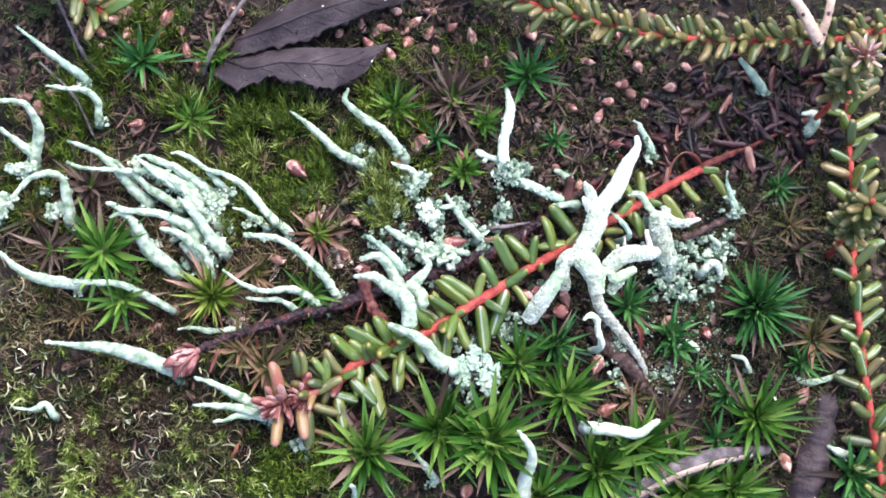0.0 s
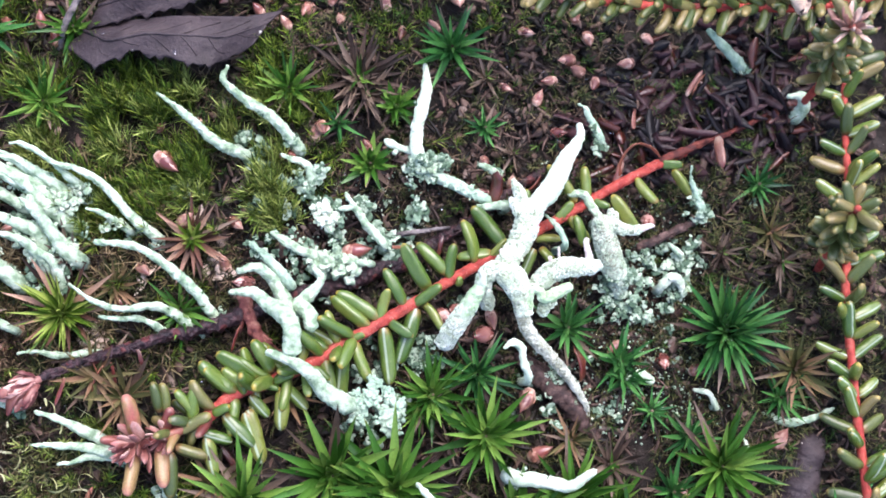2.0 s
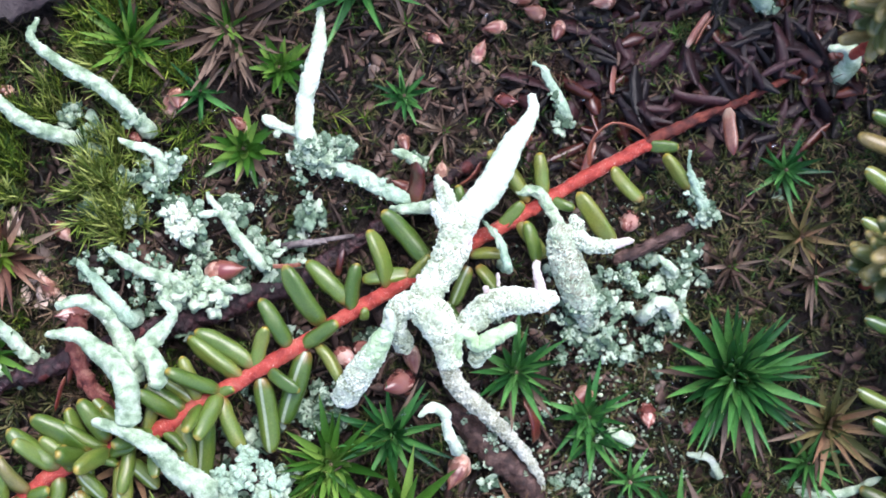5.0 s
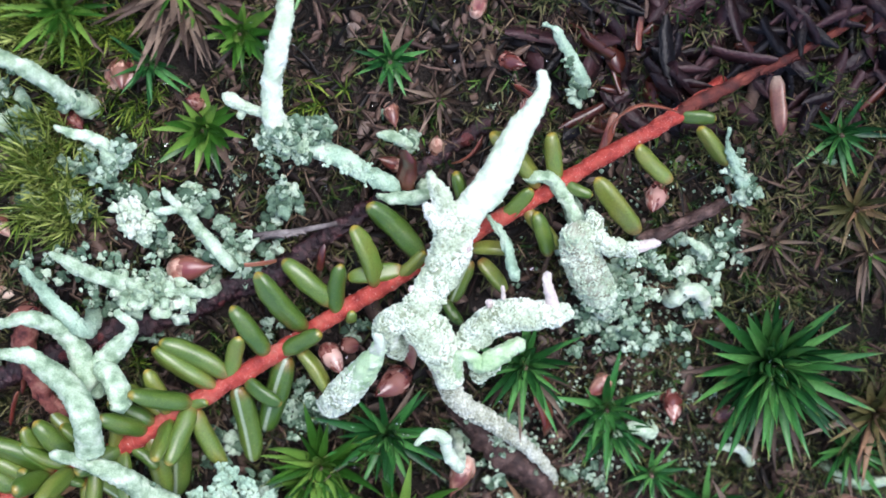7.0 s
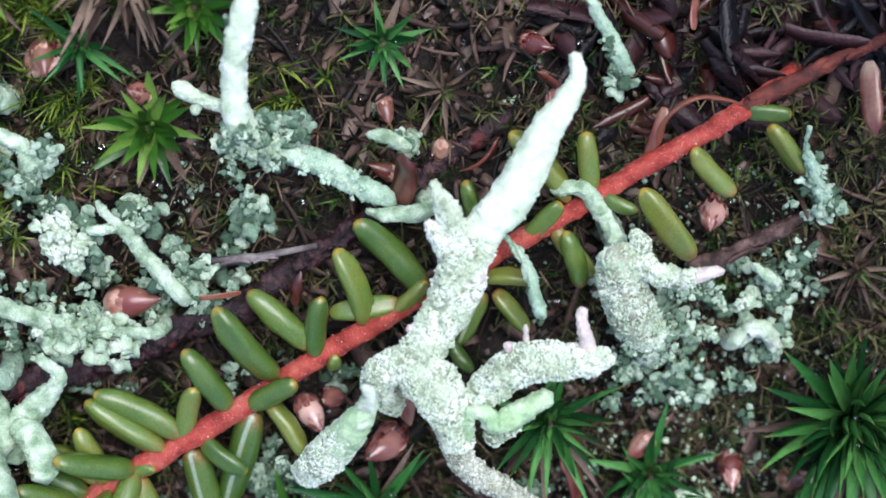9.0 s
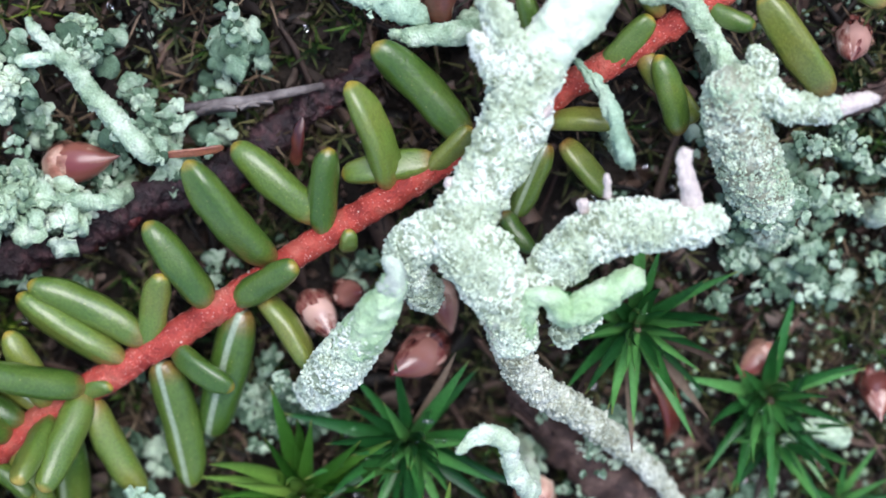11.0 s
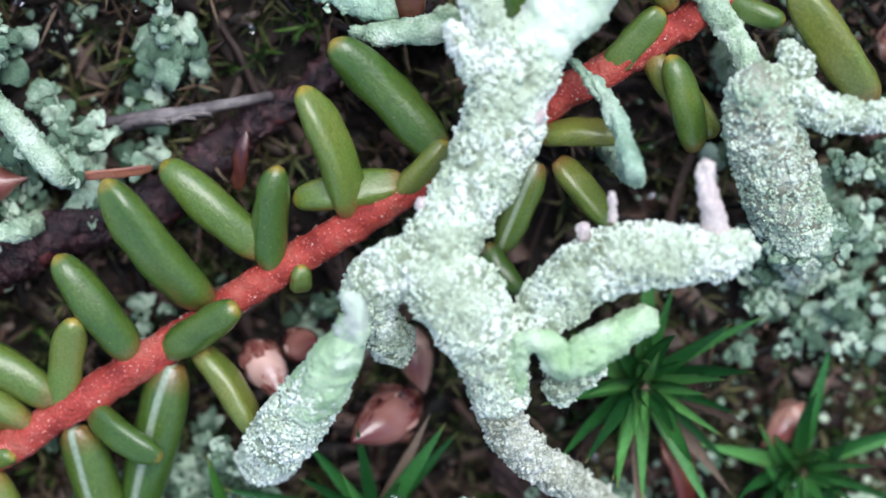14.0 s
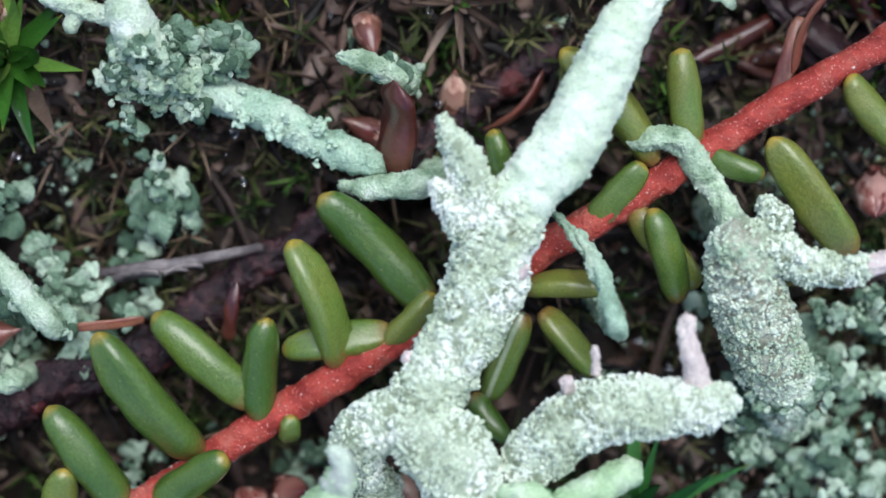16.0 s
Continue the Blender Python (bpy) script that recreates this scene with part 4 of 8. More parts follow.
def scale_mesh(wide, mat="seed"):
    """One cupped, pointed scale of a dry bud with a keel, unit length along Z, bulging to +Y."""
    verts, faces = [], []
    for i in range(9):
        s = i / 8
        q = wide * (math.sin(math.pi * (0.16 + 0.52 * min(1.0, s * 1.15))) * (1 - s**3.2) + 0.03)
        for j in range(7):
            a = (j / 6 - 0.5) * 2.9
            keel = 1.08 if j == 3 else 1.0
            verts.append((math.sin(a) * q / U, (math.cos(a) * q * 0.9 * keel) / U, (s - 0.05 * abs(a) * s) / U))
    for i in range(8):
        for j in range(6):
            a = 7 * i + j
            faces.append((a, a + 1, a + 8, a + 7))
    n = len(verts)
    verts += [(x * 0.93, y * 0.93, z) for x, y, z in verts]
    faces += [tuple(i + n for i in f[::-1]) for f in faces]
    return mesh_of("scale", verts, faces, M[mat])


SCALES = {m: [scale_mesh(0.40, m), scale_mesh(0.43, m), scale_mesh(0.37, m)] for m in ("seed", "seed_dark")}


def dry_bud(x, y, z, r, label="small pinkish-brown dry bud on the soil", az=None, lean=1.0, seed=0, mat="seed"):
    """A small pointed bud of overlapping scales lying on its side."""
    rnd = random.Random(int(x * 91 + y * 37) + seed)
    t = thing("dry_bud", (x, y, z - r), label, "bud", "dry buds")
    az = rnd.uniform(0, 6.28) if az is None else az
    base = Matrix.Translation((x, y, z)) @ Matrix.Rotation(az, 4, "Z") @ Matrix.Rotation(lean * rnd.uniform(0.7, 1.3), 4, "X")
    v, f = tube([(0, 0, -r * 1.05, r * 0.25), (0, 0, -r * 0.7, r * 0.55), (0, 0, 0, r * 0.68), (0, 0, r * 0.7, r * 0.4), (0, 0, r * 1.2, r * 0.08)], 0.35 * r, 10)
    part("core", [base @ p for p in v], f, M[mat], t)
    for k in range(6):
        grow = 0.84 + 0.055 * k
        m = base @ Matrix.Rotation(k * 2.4 + rnd.uniform(-0.2, 0.2), 4, "Z") @ Matrix.Translation((0, 0, -r * (0.85 + 0.06 * k))) @ Matrix.Rotation(rnd.uniform(0.0, 0.06), 4, "X") @ Matrix.Diagonal((1.9 * r * grow, 1.9 * r * grow, (2.35 - 0.16 * k) * r * rnd.uniform(0.92, 1.08), 1))
        piece("scale", SCALES[mat][k % 3], m, t)
    return t


def twig(points, label, mat="twig", name="twig", side=(), rough=0.18, flat=1.0, category="twig", step=0.25, flakes_of=None, strips=(), grain=0.75):
    t = thing(name, points[0][:3], label, category)
    k = len(points) + int(abs(points[0][0])) % 9
    v, f = tube(points, step, 24, rough, grain, k, flat)
    part("core", v, f, M[mat], t)
    for b in side:
        v, f = tube(b, 0.35, 8, rough * 0.6, 0.5, 3)
        part("spur", v, f, M[mat], t)
    for b in strips:
        v, f = tube(b[1:], 0.3, 10, rough * 0.6, 0.5, 4, 0.4)
        part("bark_strip", v, f, M[b[0]], t)
    rnd = random.Random(k)
    for _ in range(flakes_of or 0):
        c, d = along(points, rnd.uniform(0.03, 0.8))
        r = float(np.interp(0.5, [0, 1], [points[0][3], points[-1][3]]))
        out = (Matrix.Rotation(rnd.uniform(0, 6.28), 3, d) @ d.orthogonal()).normalized()
        out.z = abs(out.z)
        n = d.cross(out)
        ln, wd = rnd.uniform(0.6, 2.2), rnd.uniform(0.12, 0.4)
        rows, faces = [], []
        for i in range(5):
            e = i / 4 - 0.5
            q = c + d * ln * e + out * (r * 1.02 + 0.5 * wd * abs(2 * e) ** 2 + 0.1)
            g = wd * (1 - 1.6 * e * e) * rnd.uniform(0.7, 1.1)
            rows += [q - n * g, q + n * g, q + n * g * 0.9 - out * 0.12, q - n * g * 0.9 - out * 0.12]
        for i in range(4):
            for j in range(4):
                e = (j + 1) % 4
                faces.append((4 * i + j, 4 * i + e, 4 * i + 4 + e, 4 * i + 4 + j))
        part("bark_flake", rows, faces, M[mat], t)
    return t


# ---- the ground ----
def axis(low, high):
    """Less than a millimetre apart from low to high, then wider and wider to the horizon."""
    near = [low + 0.6 * k for k in range(int((high - low) / 0.6) + 1)]
    out, d, far = [], 1.0, 0.0
    while far < 20000:
        far += d
        d *= 1.32
        out.append(far)
    return [low - x for x in reversed(out)] + near + [near[-1] + x for x in out]


def build_ground():
    xs, ys = axis(-92, 68), axis(-52, 50)
    n = len(xs)
    verts = [(x, y, height(x, y)) for y in ys for x in xs]
    faces = [(j * n + i, j * n + i + 1, (j + 1) * n + i + 1, (j + 1) * n + i) for j in range(len(ys) - 1) for i in range(n - 1)]
    tagged(new("ground", mesh_of("ground", verts, faces, M["soil"])), "dark moist humus soil of a heath", "ground", kind="structure")


build_ground()

# ---- things ----

# the large branched lichen in the middle
HORN_ROWS = []
HORN_ROWS.append(("lichen_pale", (9.77, 4.18, 4.7, 1.04), (10.38, 5.27, 4.6, 1.2), (11.19, 6.36, 4.5, 1.31), (12.91, 8.41, 4.3, 1.38), (14.77, 12.24, 4.1, 1.07), (16.12, 14.24, 3.8, 0.79), (16.78, 15.75, 3.6, 0.54), (16.58, 17.05, 3.5, 0.35)))
HORN_ROWS.append(("lichen_grey", (8.59, -6.48, 5.9, 1.1), (8.94, -7.97, 5.5, 0.8), (9.41, -9.53, 5, 0.85), (10.64, -11.31, 4, 0.81), (12.92, -13.34, 2.5, 0.72), (15.58, -16, 1, 0.6), (17.3, -18.0, 0.0, 0.46), (18.5, -19.9, -0.9, 0.32), (19.0, -21.2, -1.6, 0.18)))
HORN_ROWS.append([(6.66, -2.7, 5.8, 1.28), (5.21, -2.83, 5.6, 1.2), (4.06, -3.76, 5, 1.05), (4.24, -5.31, 3.6, 0.95), (5.03, -7.13, 1.5, 0.9)])
HORN_ROWS.append(("lichen_tip", (3.35, -4.93, 7.5, 0.59), (3.6, -4.21, 7.85, 0.5), (3.5, -3.68, 8, 0.36), (3.19, -3.2, 8.1, 0.22)))
HORN_ROWS.append([(-0.71, -12.25, 1, 1.16), (0.13, -10.53, 3.2, 1.25), (1.1, -9.03, 4.5, 1.26), (2.02, -7.59, 5.6, 1.06), (2.56, -6.71, 6.2, 0.88)])
HORN_ROWS.append(("lichen_smooth", (1.45, -8.48, 5, 1.16), (2.33, -7.04, 6.1, 1.09), (2.92, -5.91, 6.9, 0.87), (3.35, -5.07, 7.4, 0.63), (3.55, -4.3, 7.75, 0.52)))
HORN_ROWS.append([(10.22, -5.13, 6, 0.71), (11.23, -4.23, 6, 1.17), (12.65, -2.94, 6.2, 1.33), (14.18, -2.35, 6.4, 1.28), (15.72, -2.25, 6.5, 1.16), (17.23, -2.23, 6.7, 1), (18.43, -2.05, 6.8, 0.71), (19.09, -2.06, 6.8, 0.29)])
HORN_ROWS.append(("lichen_pink", (17.6, -1.42, 6.8, 0.49), (17.19, 0.07, 7, 0.43), (17.03, 1.4, 7, 0.3)))
HORN_ROWS.append(("lichen_pink", (13.56, -0.87, 6.4, 0.22), (13.57, -0.27, 6.6, 0.18), (13.5, 0.28, 6.8, 0.12)))
HORN_ROWS.append(("lichen_pink", (12.51, -1.53, 6.4, 0.24), (12.35, -0.99, 6.6, 0.18)))
HORN_ROWS.append(("lichen_smooth", (9.89, -7.72, 6.2, 0.35), (9.75, -6.31, 6.8, 0.44), (10.23, -5.42, 7.2, 0.52), (11.01, -5.61, 7.2, 0.56), (11.6, -6.34, 7, 0.65), (12.27, -6.2, 6.9, 0.72), (13.72, -5.39, 6.7, 0.72), (15.11, -4.68, 6.4, 0.49)))
HORN_ROWS.append([(11.63, -8.19, 5, 0.59), (11.93, -7.41, 5.8, 0.76), (12.98, -6.53, 6.2, 0.67)])
HORN_ROWS.append([(9.43, 4.75, 4.8, 0.83), (8.94, 6.32, 5, 0.82), (8.38, 7.85, 5, 0.63), (7.95, 8.61, 4.9, 0.41), (7.77, 9.19, 4.8, 0.24)])
HORN_ROWS.append([(9.76, 3.97, 4.8, 0.99), (8.54, 5.12, 5, 0.82), (7.84, 6.02, 5.1, 0.53), (7.34, 6.63, 5.1, 0.24)])
HORN_ROWS.append(("lichen_pink", (6.36, -0.61, 5.4, 0.33), (6.14, -0.11, 5.6, 0.24)))
HORN_ROWS.append(("lichen_pink", (10.59, 2.95, 5.6, 0.26), (10.94, 3.3, 5.8, 0.18)))
main_lichen = stalk([(9.35, -8.47, 5.4, 1.03), (8.87, -6.42, 5.9, 1.26), (7.97, -4.46, 6.2, 1.7), (6.66, -2.58, 5.8, 1.53), (7.63, -0.77, 5.3, 1.37), (8.51, 0.64, 5, 1.45), (9.31, 2.41, 4.8, 1.58), (9.77, 4.07, 4.7, 1.45), (10.79, 5.81, 4.5, 1.2), (11.58, 6.79, 4.4, 0.79)], "large branched mealy pale green lichen stalk beside a crowberry shoot", mat="lichen_main", fine=True, branches=HORN_ROWS)
# the lens is focused on the large lichen and its small opening leaves the ground soft when it is near
cam.data.dof.use_dof, cam.data.dof.focus_object, cam.data.dof.aperture_fstop = True, main_lichen, 26
stalk([(23.2, -4.9, -1.6, 0.9), (22.2, -2.6, 0.8, 1.4), (20.9, -0.1, 2.8, 1.55), (19.79, 2.66, 4.2, 1.43), (19.44, 4.28, 4.7, 1.03)], "stubby dull green lichen stalk with a pinkish arm", mat="lichen_green", fine=True, branches=[("lichen_main", (19.49, 4.07, 4.4, 0.97), (20.94, 3.74, 4.6, 0.84), (22.37, 2.97, 5, 0.71), (23.93, 2.97, 5.5, 0.55), (24.8, 3.18, 5.7, 0.45)), ("lichen_pink", (24.51, 3.14, 5.7, 0.45), (25.31, 3.35, 5.8, 0.42), (26.12, 3.53, 5.9, 0.29)), ("lichen_main", (20.97, 3.87, 4.4, 0.71), (21.11, 4.82, 4.4, 0.61), (20.78, 5.58, 4, 0.42))], squamules=([(23.4, -5.2, -0.7, 1.5), (23.4, -2.6, 1.3, 1.0), (24.6, -2.4, -0.4, 1.2), (22.2, -5.4, -0.8, 1.3), (22.4, -3.4, 1.5, 1.1), (21.4, -3.0, 1.6, 0.7)], 250))

# the three-horned lichen and its neighbours
stalk([(-20.49, -13.98, 6.38, 1.06), (-20.63, -10.71, 6.91, 1.14), (-21.98, -8.89, 5.24, 1.15), (-23.72, -7.76, 4.26, 1.06), (-25.74, -6.31, 4.08, 0.77), (-28.64, -6.36, 3.6, 0.39)], "pale green lichen stalk with three curved horns", mat="lichen", fine=False, branches=[[(-21.28, -9.32, 2.99, 1.27), (-21.78, -6.93, 1.94, 0.98), (-23.15, -4.66, 2.56, 0.78), (-25.05, -3.12, 3.99, 0.67), (-27.67, -3.52, 3.76, 0.39)], [(-20.9, -10.42, 1.59, 1.18), (-20.2, -8.19, 2.02, 0.98), (-18.06, -5.94, 2.66, 0.77), (-16.95, -4.27, 3.11, 0.48), (-18.13, -2.75, 3.57, 0.33)], [(-18.04, -10.74, 4.56, 0.87), (-18.44, -8.85, 4.22, 0.96), (-19.73, -7.74, 3.16, 0.87)]])
FAN = [(-12.84, -19.88, 4.0, 0.9), (-10.57, -19.29, 3.5, 1.1), (-8.28, -18.69, 3.0, 0.9), (-11.66, -21.61, 3.5, 0.8), (-9.35, -22.17, 3.0, 1.0), (-7.36, -21.01, 2.5, 0.9), (-7.61, -22.75, 2.5, 0.8), (-10.06, -17.56, 3.0, 0.7)]
stalk([(-13.01, -20.73, 5.57, 1.18), (-15.89, -18.97, 4.76, 1.13), (-18.17, -16.56, 5.88, 0.92), (-21.01, -14.88, 6.41, 0.73), (-23.59, -14.09, 6.71, 0.48)], "pale lichen stalk tapering from a scaly foot below a crowberry shoot", squamules=(FAN, 120))
squamule_cluster("lichen_scales", FAN, "coral-like cushion of pale grey-green lichen scales", 230, r=(0.35, 0.7), mat="lichen_dim", lift=0.3)
stalk([(10.17, -16.95, -4, 0.5), (10.17, -16.95, 2.5, 0.46), (10.0, -16.3, 5.0, 0.48), (9.1, -14.4, 6.4, 0.5), (8.82, -12.98, 7, 0.52), (7.91, -12.14, 7.5, 0.48), (6.97, -12.41, 7.8, 0.4), (6.39, -12.95, 8, 0.22)], "small pale lichen stalk curled over like a hook", mat="lichen_white")
tall = stalk([(-4.02, 10.7, 0.75, 0.88), (-4.78, 13.11, 1.97, 0.88), (-4.91, 15.46, 2.19, 0.86), (-4.31, 18.76, 2.77, 0.92), (-3.62, 21.71, 1.69, 0.79), (-3.69, 25.38, -0.91, 0.32)], "tall white-green lichen stalk rising from a crusty scaled foot", mat="lichen_white", branches=[[(-4.88, 13.04, 0.64, 0.6), (-7.0, 13.74, 0.6, 0.42), (-8.3, 14.3, 0.3, 0.5), (-8.88, 14.66, 0.2, 0.3)], [(-7.2, 13.7, 0.5, 0.32), (-7.7, 12.9, 0.3, 0.36)], ("lichen_dim", (-4.06, 10.8, 0.16, 0.9), (-0.19, 9.5, -0.5, 0.82), (2.4, 8.1, 0.1, 0.76), (5.0, 6.9, 0.7, 0.62))], squamules=([(-4.1, 10.9, 1.4, 1.4), (-5.5, 10.8, 0.6, 1.0), (-2.7, 10.4, 0.7, 1.1), (-4.8, 9.4, 0.3, 1.1), (-3.5, 12.0, 1.2, 0.9), (-4.6, 11.9, 2.3, 0.9), (-5.4, 11.6, 1.6, 0.7), (-3.6, 11.2, 1.9, 0.8)], 290))
squamule_cluster("lichen_scales", [(-4.1, 10.9, 2.0, 1.1), (-5.3, 10.9, 1.2, 0.8), (-2.9, 10.5, 1.3, 0.8), (-4.6, 9.6, 0.9, 0.8)], "whitish crinkled lichen scales round a stalk", 120, r=(0.25, 0.5), mat="lichen")
squamule_cluster("mealy_crust", [(-1.6, 10.1, 0.2, 0.85), (-0.6, 9.7, 0.1, 0.8), (0.5, 9.2, 0.1, 0.8), (1.5, 8.7, 0.3, 0.8), (2.5, 8.1, 0.5, 0.75), (3.5, 7.6, 0.7, 0.7)], "close-set grey-green granular scales", 230, r=(0.1, 0.26), parent=tall, lift=0.35, mat="lichen_dim")
squamule_cluster("lichen_scales", [(-3.88, 4.78, -1.3, 0.9), (-4.49, 6.88, -0.9, 0.6), (-2.4, 6.73, -1.4, 0.5), (-1.07, 4.11, -1.8, 0.7)], "sage green lobed lichen rosettes on soil", 46, r=(0.4, 0.75))
stalk([(-20.38, 13.51, -4, 0.81), (-20.38, 13.51, -1, 0.78), (-23.51, 16.63, 1.5, 0.72), (-27.54, 19.05, 3, 0.63), (-30.28, 21.33, 4, 0.45), (-29.83, 23.23, 3.6, 0.27)], "pale green horn-shaped lichen stalk rising from moss")
stalk([(-27.23, 12.22, -4, 0.75), (-27.23, 12.22, -1, 0.71), (-31.07, 13.51, 1.5, 0.71), (-35.04, 16.72, 3, 0.55), (-38.8, 19.35, 3.6, 0.25)], "pale green horn-shaped lichen stalk rising from moss")
stalk([(20.48, 15.33, -4, 0.5), (20.48, 15.33, -0.4, 0.45), (19.6, 17.0, -0.1, 0.55), (18.6, 18.7, 0.0, 0.4), (18.0, 19.9, 0.3, 0.32), (17.0, 20.4, 0.6, 0.24)], "thin dull green lichen stalk hooked at its tip", mat="lichen_dim", squamules=([(20.3, 15.4, -0.2, 0.9), (19.6, 16.6, 0.3, 0.7), (19.0, 17.6, 0.3, 0.4)], 44))
stalk([(-10.72, -1.92, -4, 0.5), (-10.72, -1.92, 1.1, 0.4), (-15.47, -1.53, 1.1, 0.42), (-19.14, -0.68, 1.24, 0.66), (-21.78, 0.71, 1.62, 0.62), (-23.56, 1.72, 1.65, 0.43)], "flattened pale lichen stalk fringed with scales beside a dark twig", squamules=([(-10.72, -1.92, 0.91, 2.2), (-15.47, -1.53, 0.43, 2.2), (-19.14, -0.68, 0.64, 2.2), (-21.78, 0.71, 1.02, 2.2)], 140))
stalk([(-21.14, -4.85, -4, 0.76), (-21.14, -4.85, 2.12, 0.73), (-23.7, -2, 2.31, 0.68), (-26.22, 0.37, 1.04, 0.34)], "pale green horn-shaped lichen stalk rising from moss", mat="lichen_dim")
stalk([(-8.74, 0.52, -4, 0.7), (-8.74, 0.52, 1.2, 0.6), (-11.2, 3.3, 0.8, 0.56), (-12.9, 5.6, 1.3, 0.5), (-13.7, 6.6, 1.6, 0.34), (-14.0, 7.3, 1.8, 0.2)], "thin mealy lichen stalk among crusty scales", branches=[[(-13.1, 5.5, 1.3, 0.42), (-14.3, 5.2, 1.2, 0.34), (-14.9, 5.2, 1.0, 0.2)]], squamules=([(-8.9, 0.6, 0.9, 0.9), (-10.0, 1.8, 0.9, 0.6)], 46))
stalk([(-18.5, 9.3, -4, 0.8), (-18.6, 9.3, -0.6, 0.75), (-18.8, 10.5, 0.2, 0.62), (-19.7, 11.3, 0.6, 0.55), (-21.0, 11.6, 0.8, 0.45), (-22.6, 12.3, 0.8, 0.28)], "knobbly pale lichen stalk over a scaly crust", squamules=([(-19.6, 10.2, -0.2, 0.8), (-18.6, 9.1, -0.3, 0.9), (-18.9, 7.7, -0.7, 0.8), (-17.9, 6.2, -0.9, 0.6)], 120))
squamule_cluster("lichen_scales", [(-21.86, 5.99, -1.1, 0.5), (-25.26, 5.68, -1.1, 0.6), (-21.89, 8.18, -1.1, 0.4), (-25.07, 11.09, -1.1, 0.5), (-26.2, 11.9, -1.1, 0.4)], "sage green lobed lichen rosettes on soil", 44, r=(0.55, 0.9))
squamule_cluster("lichen_scales", [(-17.45, 4.25, 0.9, 1.0), (-15.8, 3.7, 0.9, 1.1), (-16.6, 5.2, 1.0, 0.9)], "thick whitish cushion of lichen scales", 150, r=(0.3, 0.65), mat="lichen_white")
squamule_cluster("lichen_scales", [(-12.29, 6.87, 0.4, 0.3), (-11.45, 7.01, 0.4, 0.3), (-15.3, 7.04, 0.4, 0.25)], "few pale granular lichen scales", 24, r=(0.18, 0.32), mat="lichen")
squamule_cluster("lichen_scales", [(-11.17, 4.73, -1, 0.8), (-10.32, 3.18, -1.2, 0.9), (-8.5, 0.73, -1, 0.8), (-6.11, 0.71, -1, 0.7), (-17.1, 1.19, -1.4, 0.6), (-14.69, 1.67, -1.4, 0.6)], "sage green lobed lichen rosettes on soil", 80, r=(0.4, 0.7))
stalk([(19.87, 4.32, -4, 0.74), (19.87, 4.32, 1.85, 0.7), (18.94, 6.14, 1.38, 0.61), (17.45, 7.98, 1.93, 0.56), (15.6, 7.93, 1.86, 0.37)], "thin lichen stalk bent over beside a red stem")
stalk([(14.49, 0.77, -4, 0.42), (14.49, 0.77, 5.81, 0.40), (13.68, 3.44, 3.58, 0.40), (12.35, 5.03, 2.39, 0.33)], "thin dull lichen stalk behind a larger one", mat="lichen_dim")
stalk([(6.4, 10.5, -4, 0.5), (6.3, 10.55, 0.2, 0.5), (5.4, 11.0, 0.7, 0.5), (4.6, 11.35, 1.1, 0.5), (3.6, 11.6, 1.5, 0.36)], "stubby knobbly lichen stalk with a pale tip", mat="lichen", squamules=([(5.4, 11.0, 0.6, 0.6), (6.2, 10.6, 0.2, 0.7)], 34))
stalk([(7.27, 6.34, -4, 0.69), (7.27, 6.34, 0.89, 0.65), (4.94, 6.17, 1.08, 0.56), (3.53, 6.09, 0.41, 0.38)], "stubby pale lichen stalk lying on a twig")
stalk([(47.75, 20.14, -4, 0.95), (47.75, 20.14, -2, 0.91), (48.29, 21.53, 0, 0.96), (47.48, 22.56, 1, 0.83), (45.78, 22.38, 1, 0.51)], "short thick lichen stalk curled at its tip")
stalk([(27.29, -16.37, -4, 0.64), (27.29, -16.37, -1.6, 0.61), (25.63, -15.56, -0.8, 0.61), (24.01, -16.35, -0.8, 0.35)], "small white lichen stub among moss stars")
stalk([(34.47, 5.83, -4, 0.5), (34.47, 5.83, -1.0, 0.55), (34.08, 6.76, -0.3, 0.6), (32.98, 8.76, 0.8, 0.5), (32.11, 10.69, 1.8, 0.26), (32.04, 12.13, 2.5, 0.2)], "thin pale lichen stalk with a scaly foot beside a crowberry shoot", mat="lichen_dim", squamules=([(32.98, 8.76, 0.6, 0.5), (34.08, 6.76, -0.1, 0.8), (34.47, 5.03, -0.8, 0.9)], 60))

# further lichen stalks at the margin
stalk([(-77.95, 10.82, -4, 1), (-77.95, 10.82, -1, 0.95), (-76.98, 14.72, 1.68, 0.89), (-77.33, 16.85, 3.95, 0.71), (-79.07, 18.89, 5.47, 0.55), (-82.31, 19, 6, 0.38)], "pale green horn-shaped lichen stalk rising from moss", squamules=([(-77.95, 10.82, -1, 1.5)], 30))
stalk([(-68.13, 17.59, -4, 0.58), (-68.13, 17.59, 0, 0.56), (-68.23, 20.18, 2.29, 0.55), (-70.09, 21.42, 4.24, 0.49), (-72.5, 21.29, 5.54, 0.44), (-75.63, 21.5, 6, 0.27)], "slender curved pale lichen stalk leaning over moss", squamules=([(-68.13, 17.59, 0, 1.5)], 30))
stalk([(-70.46, 24.22, -4, 0.76), (-70.46, 24.22, 0, 0.73), (-73.78, 26.27, 2, 0.61), (-77.1, 28.42, 3.46, 0.5), (-80.48, 30.97, 4, 0.22)], "slender curved pale lichen stalk leaning over moss", squamules=([(-70.46, 24.22, 0, 1.5)], 30), mat="lichen_dim")
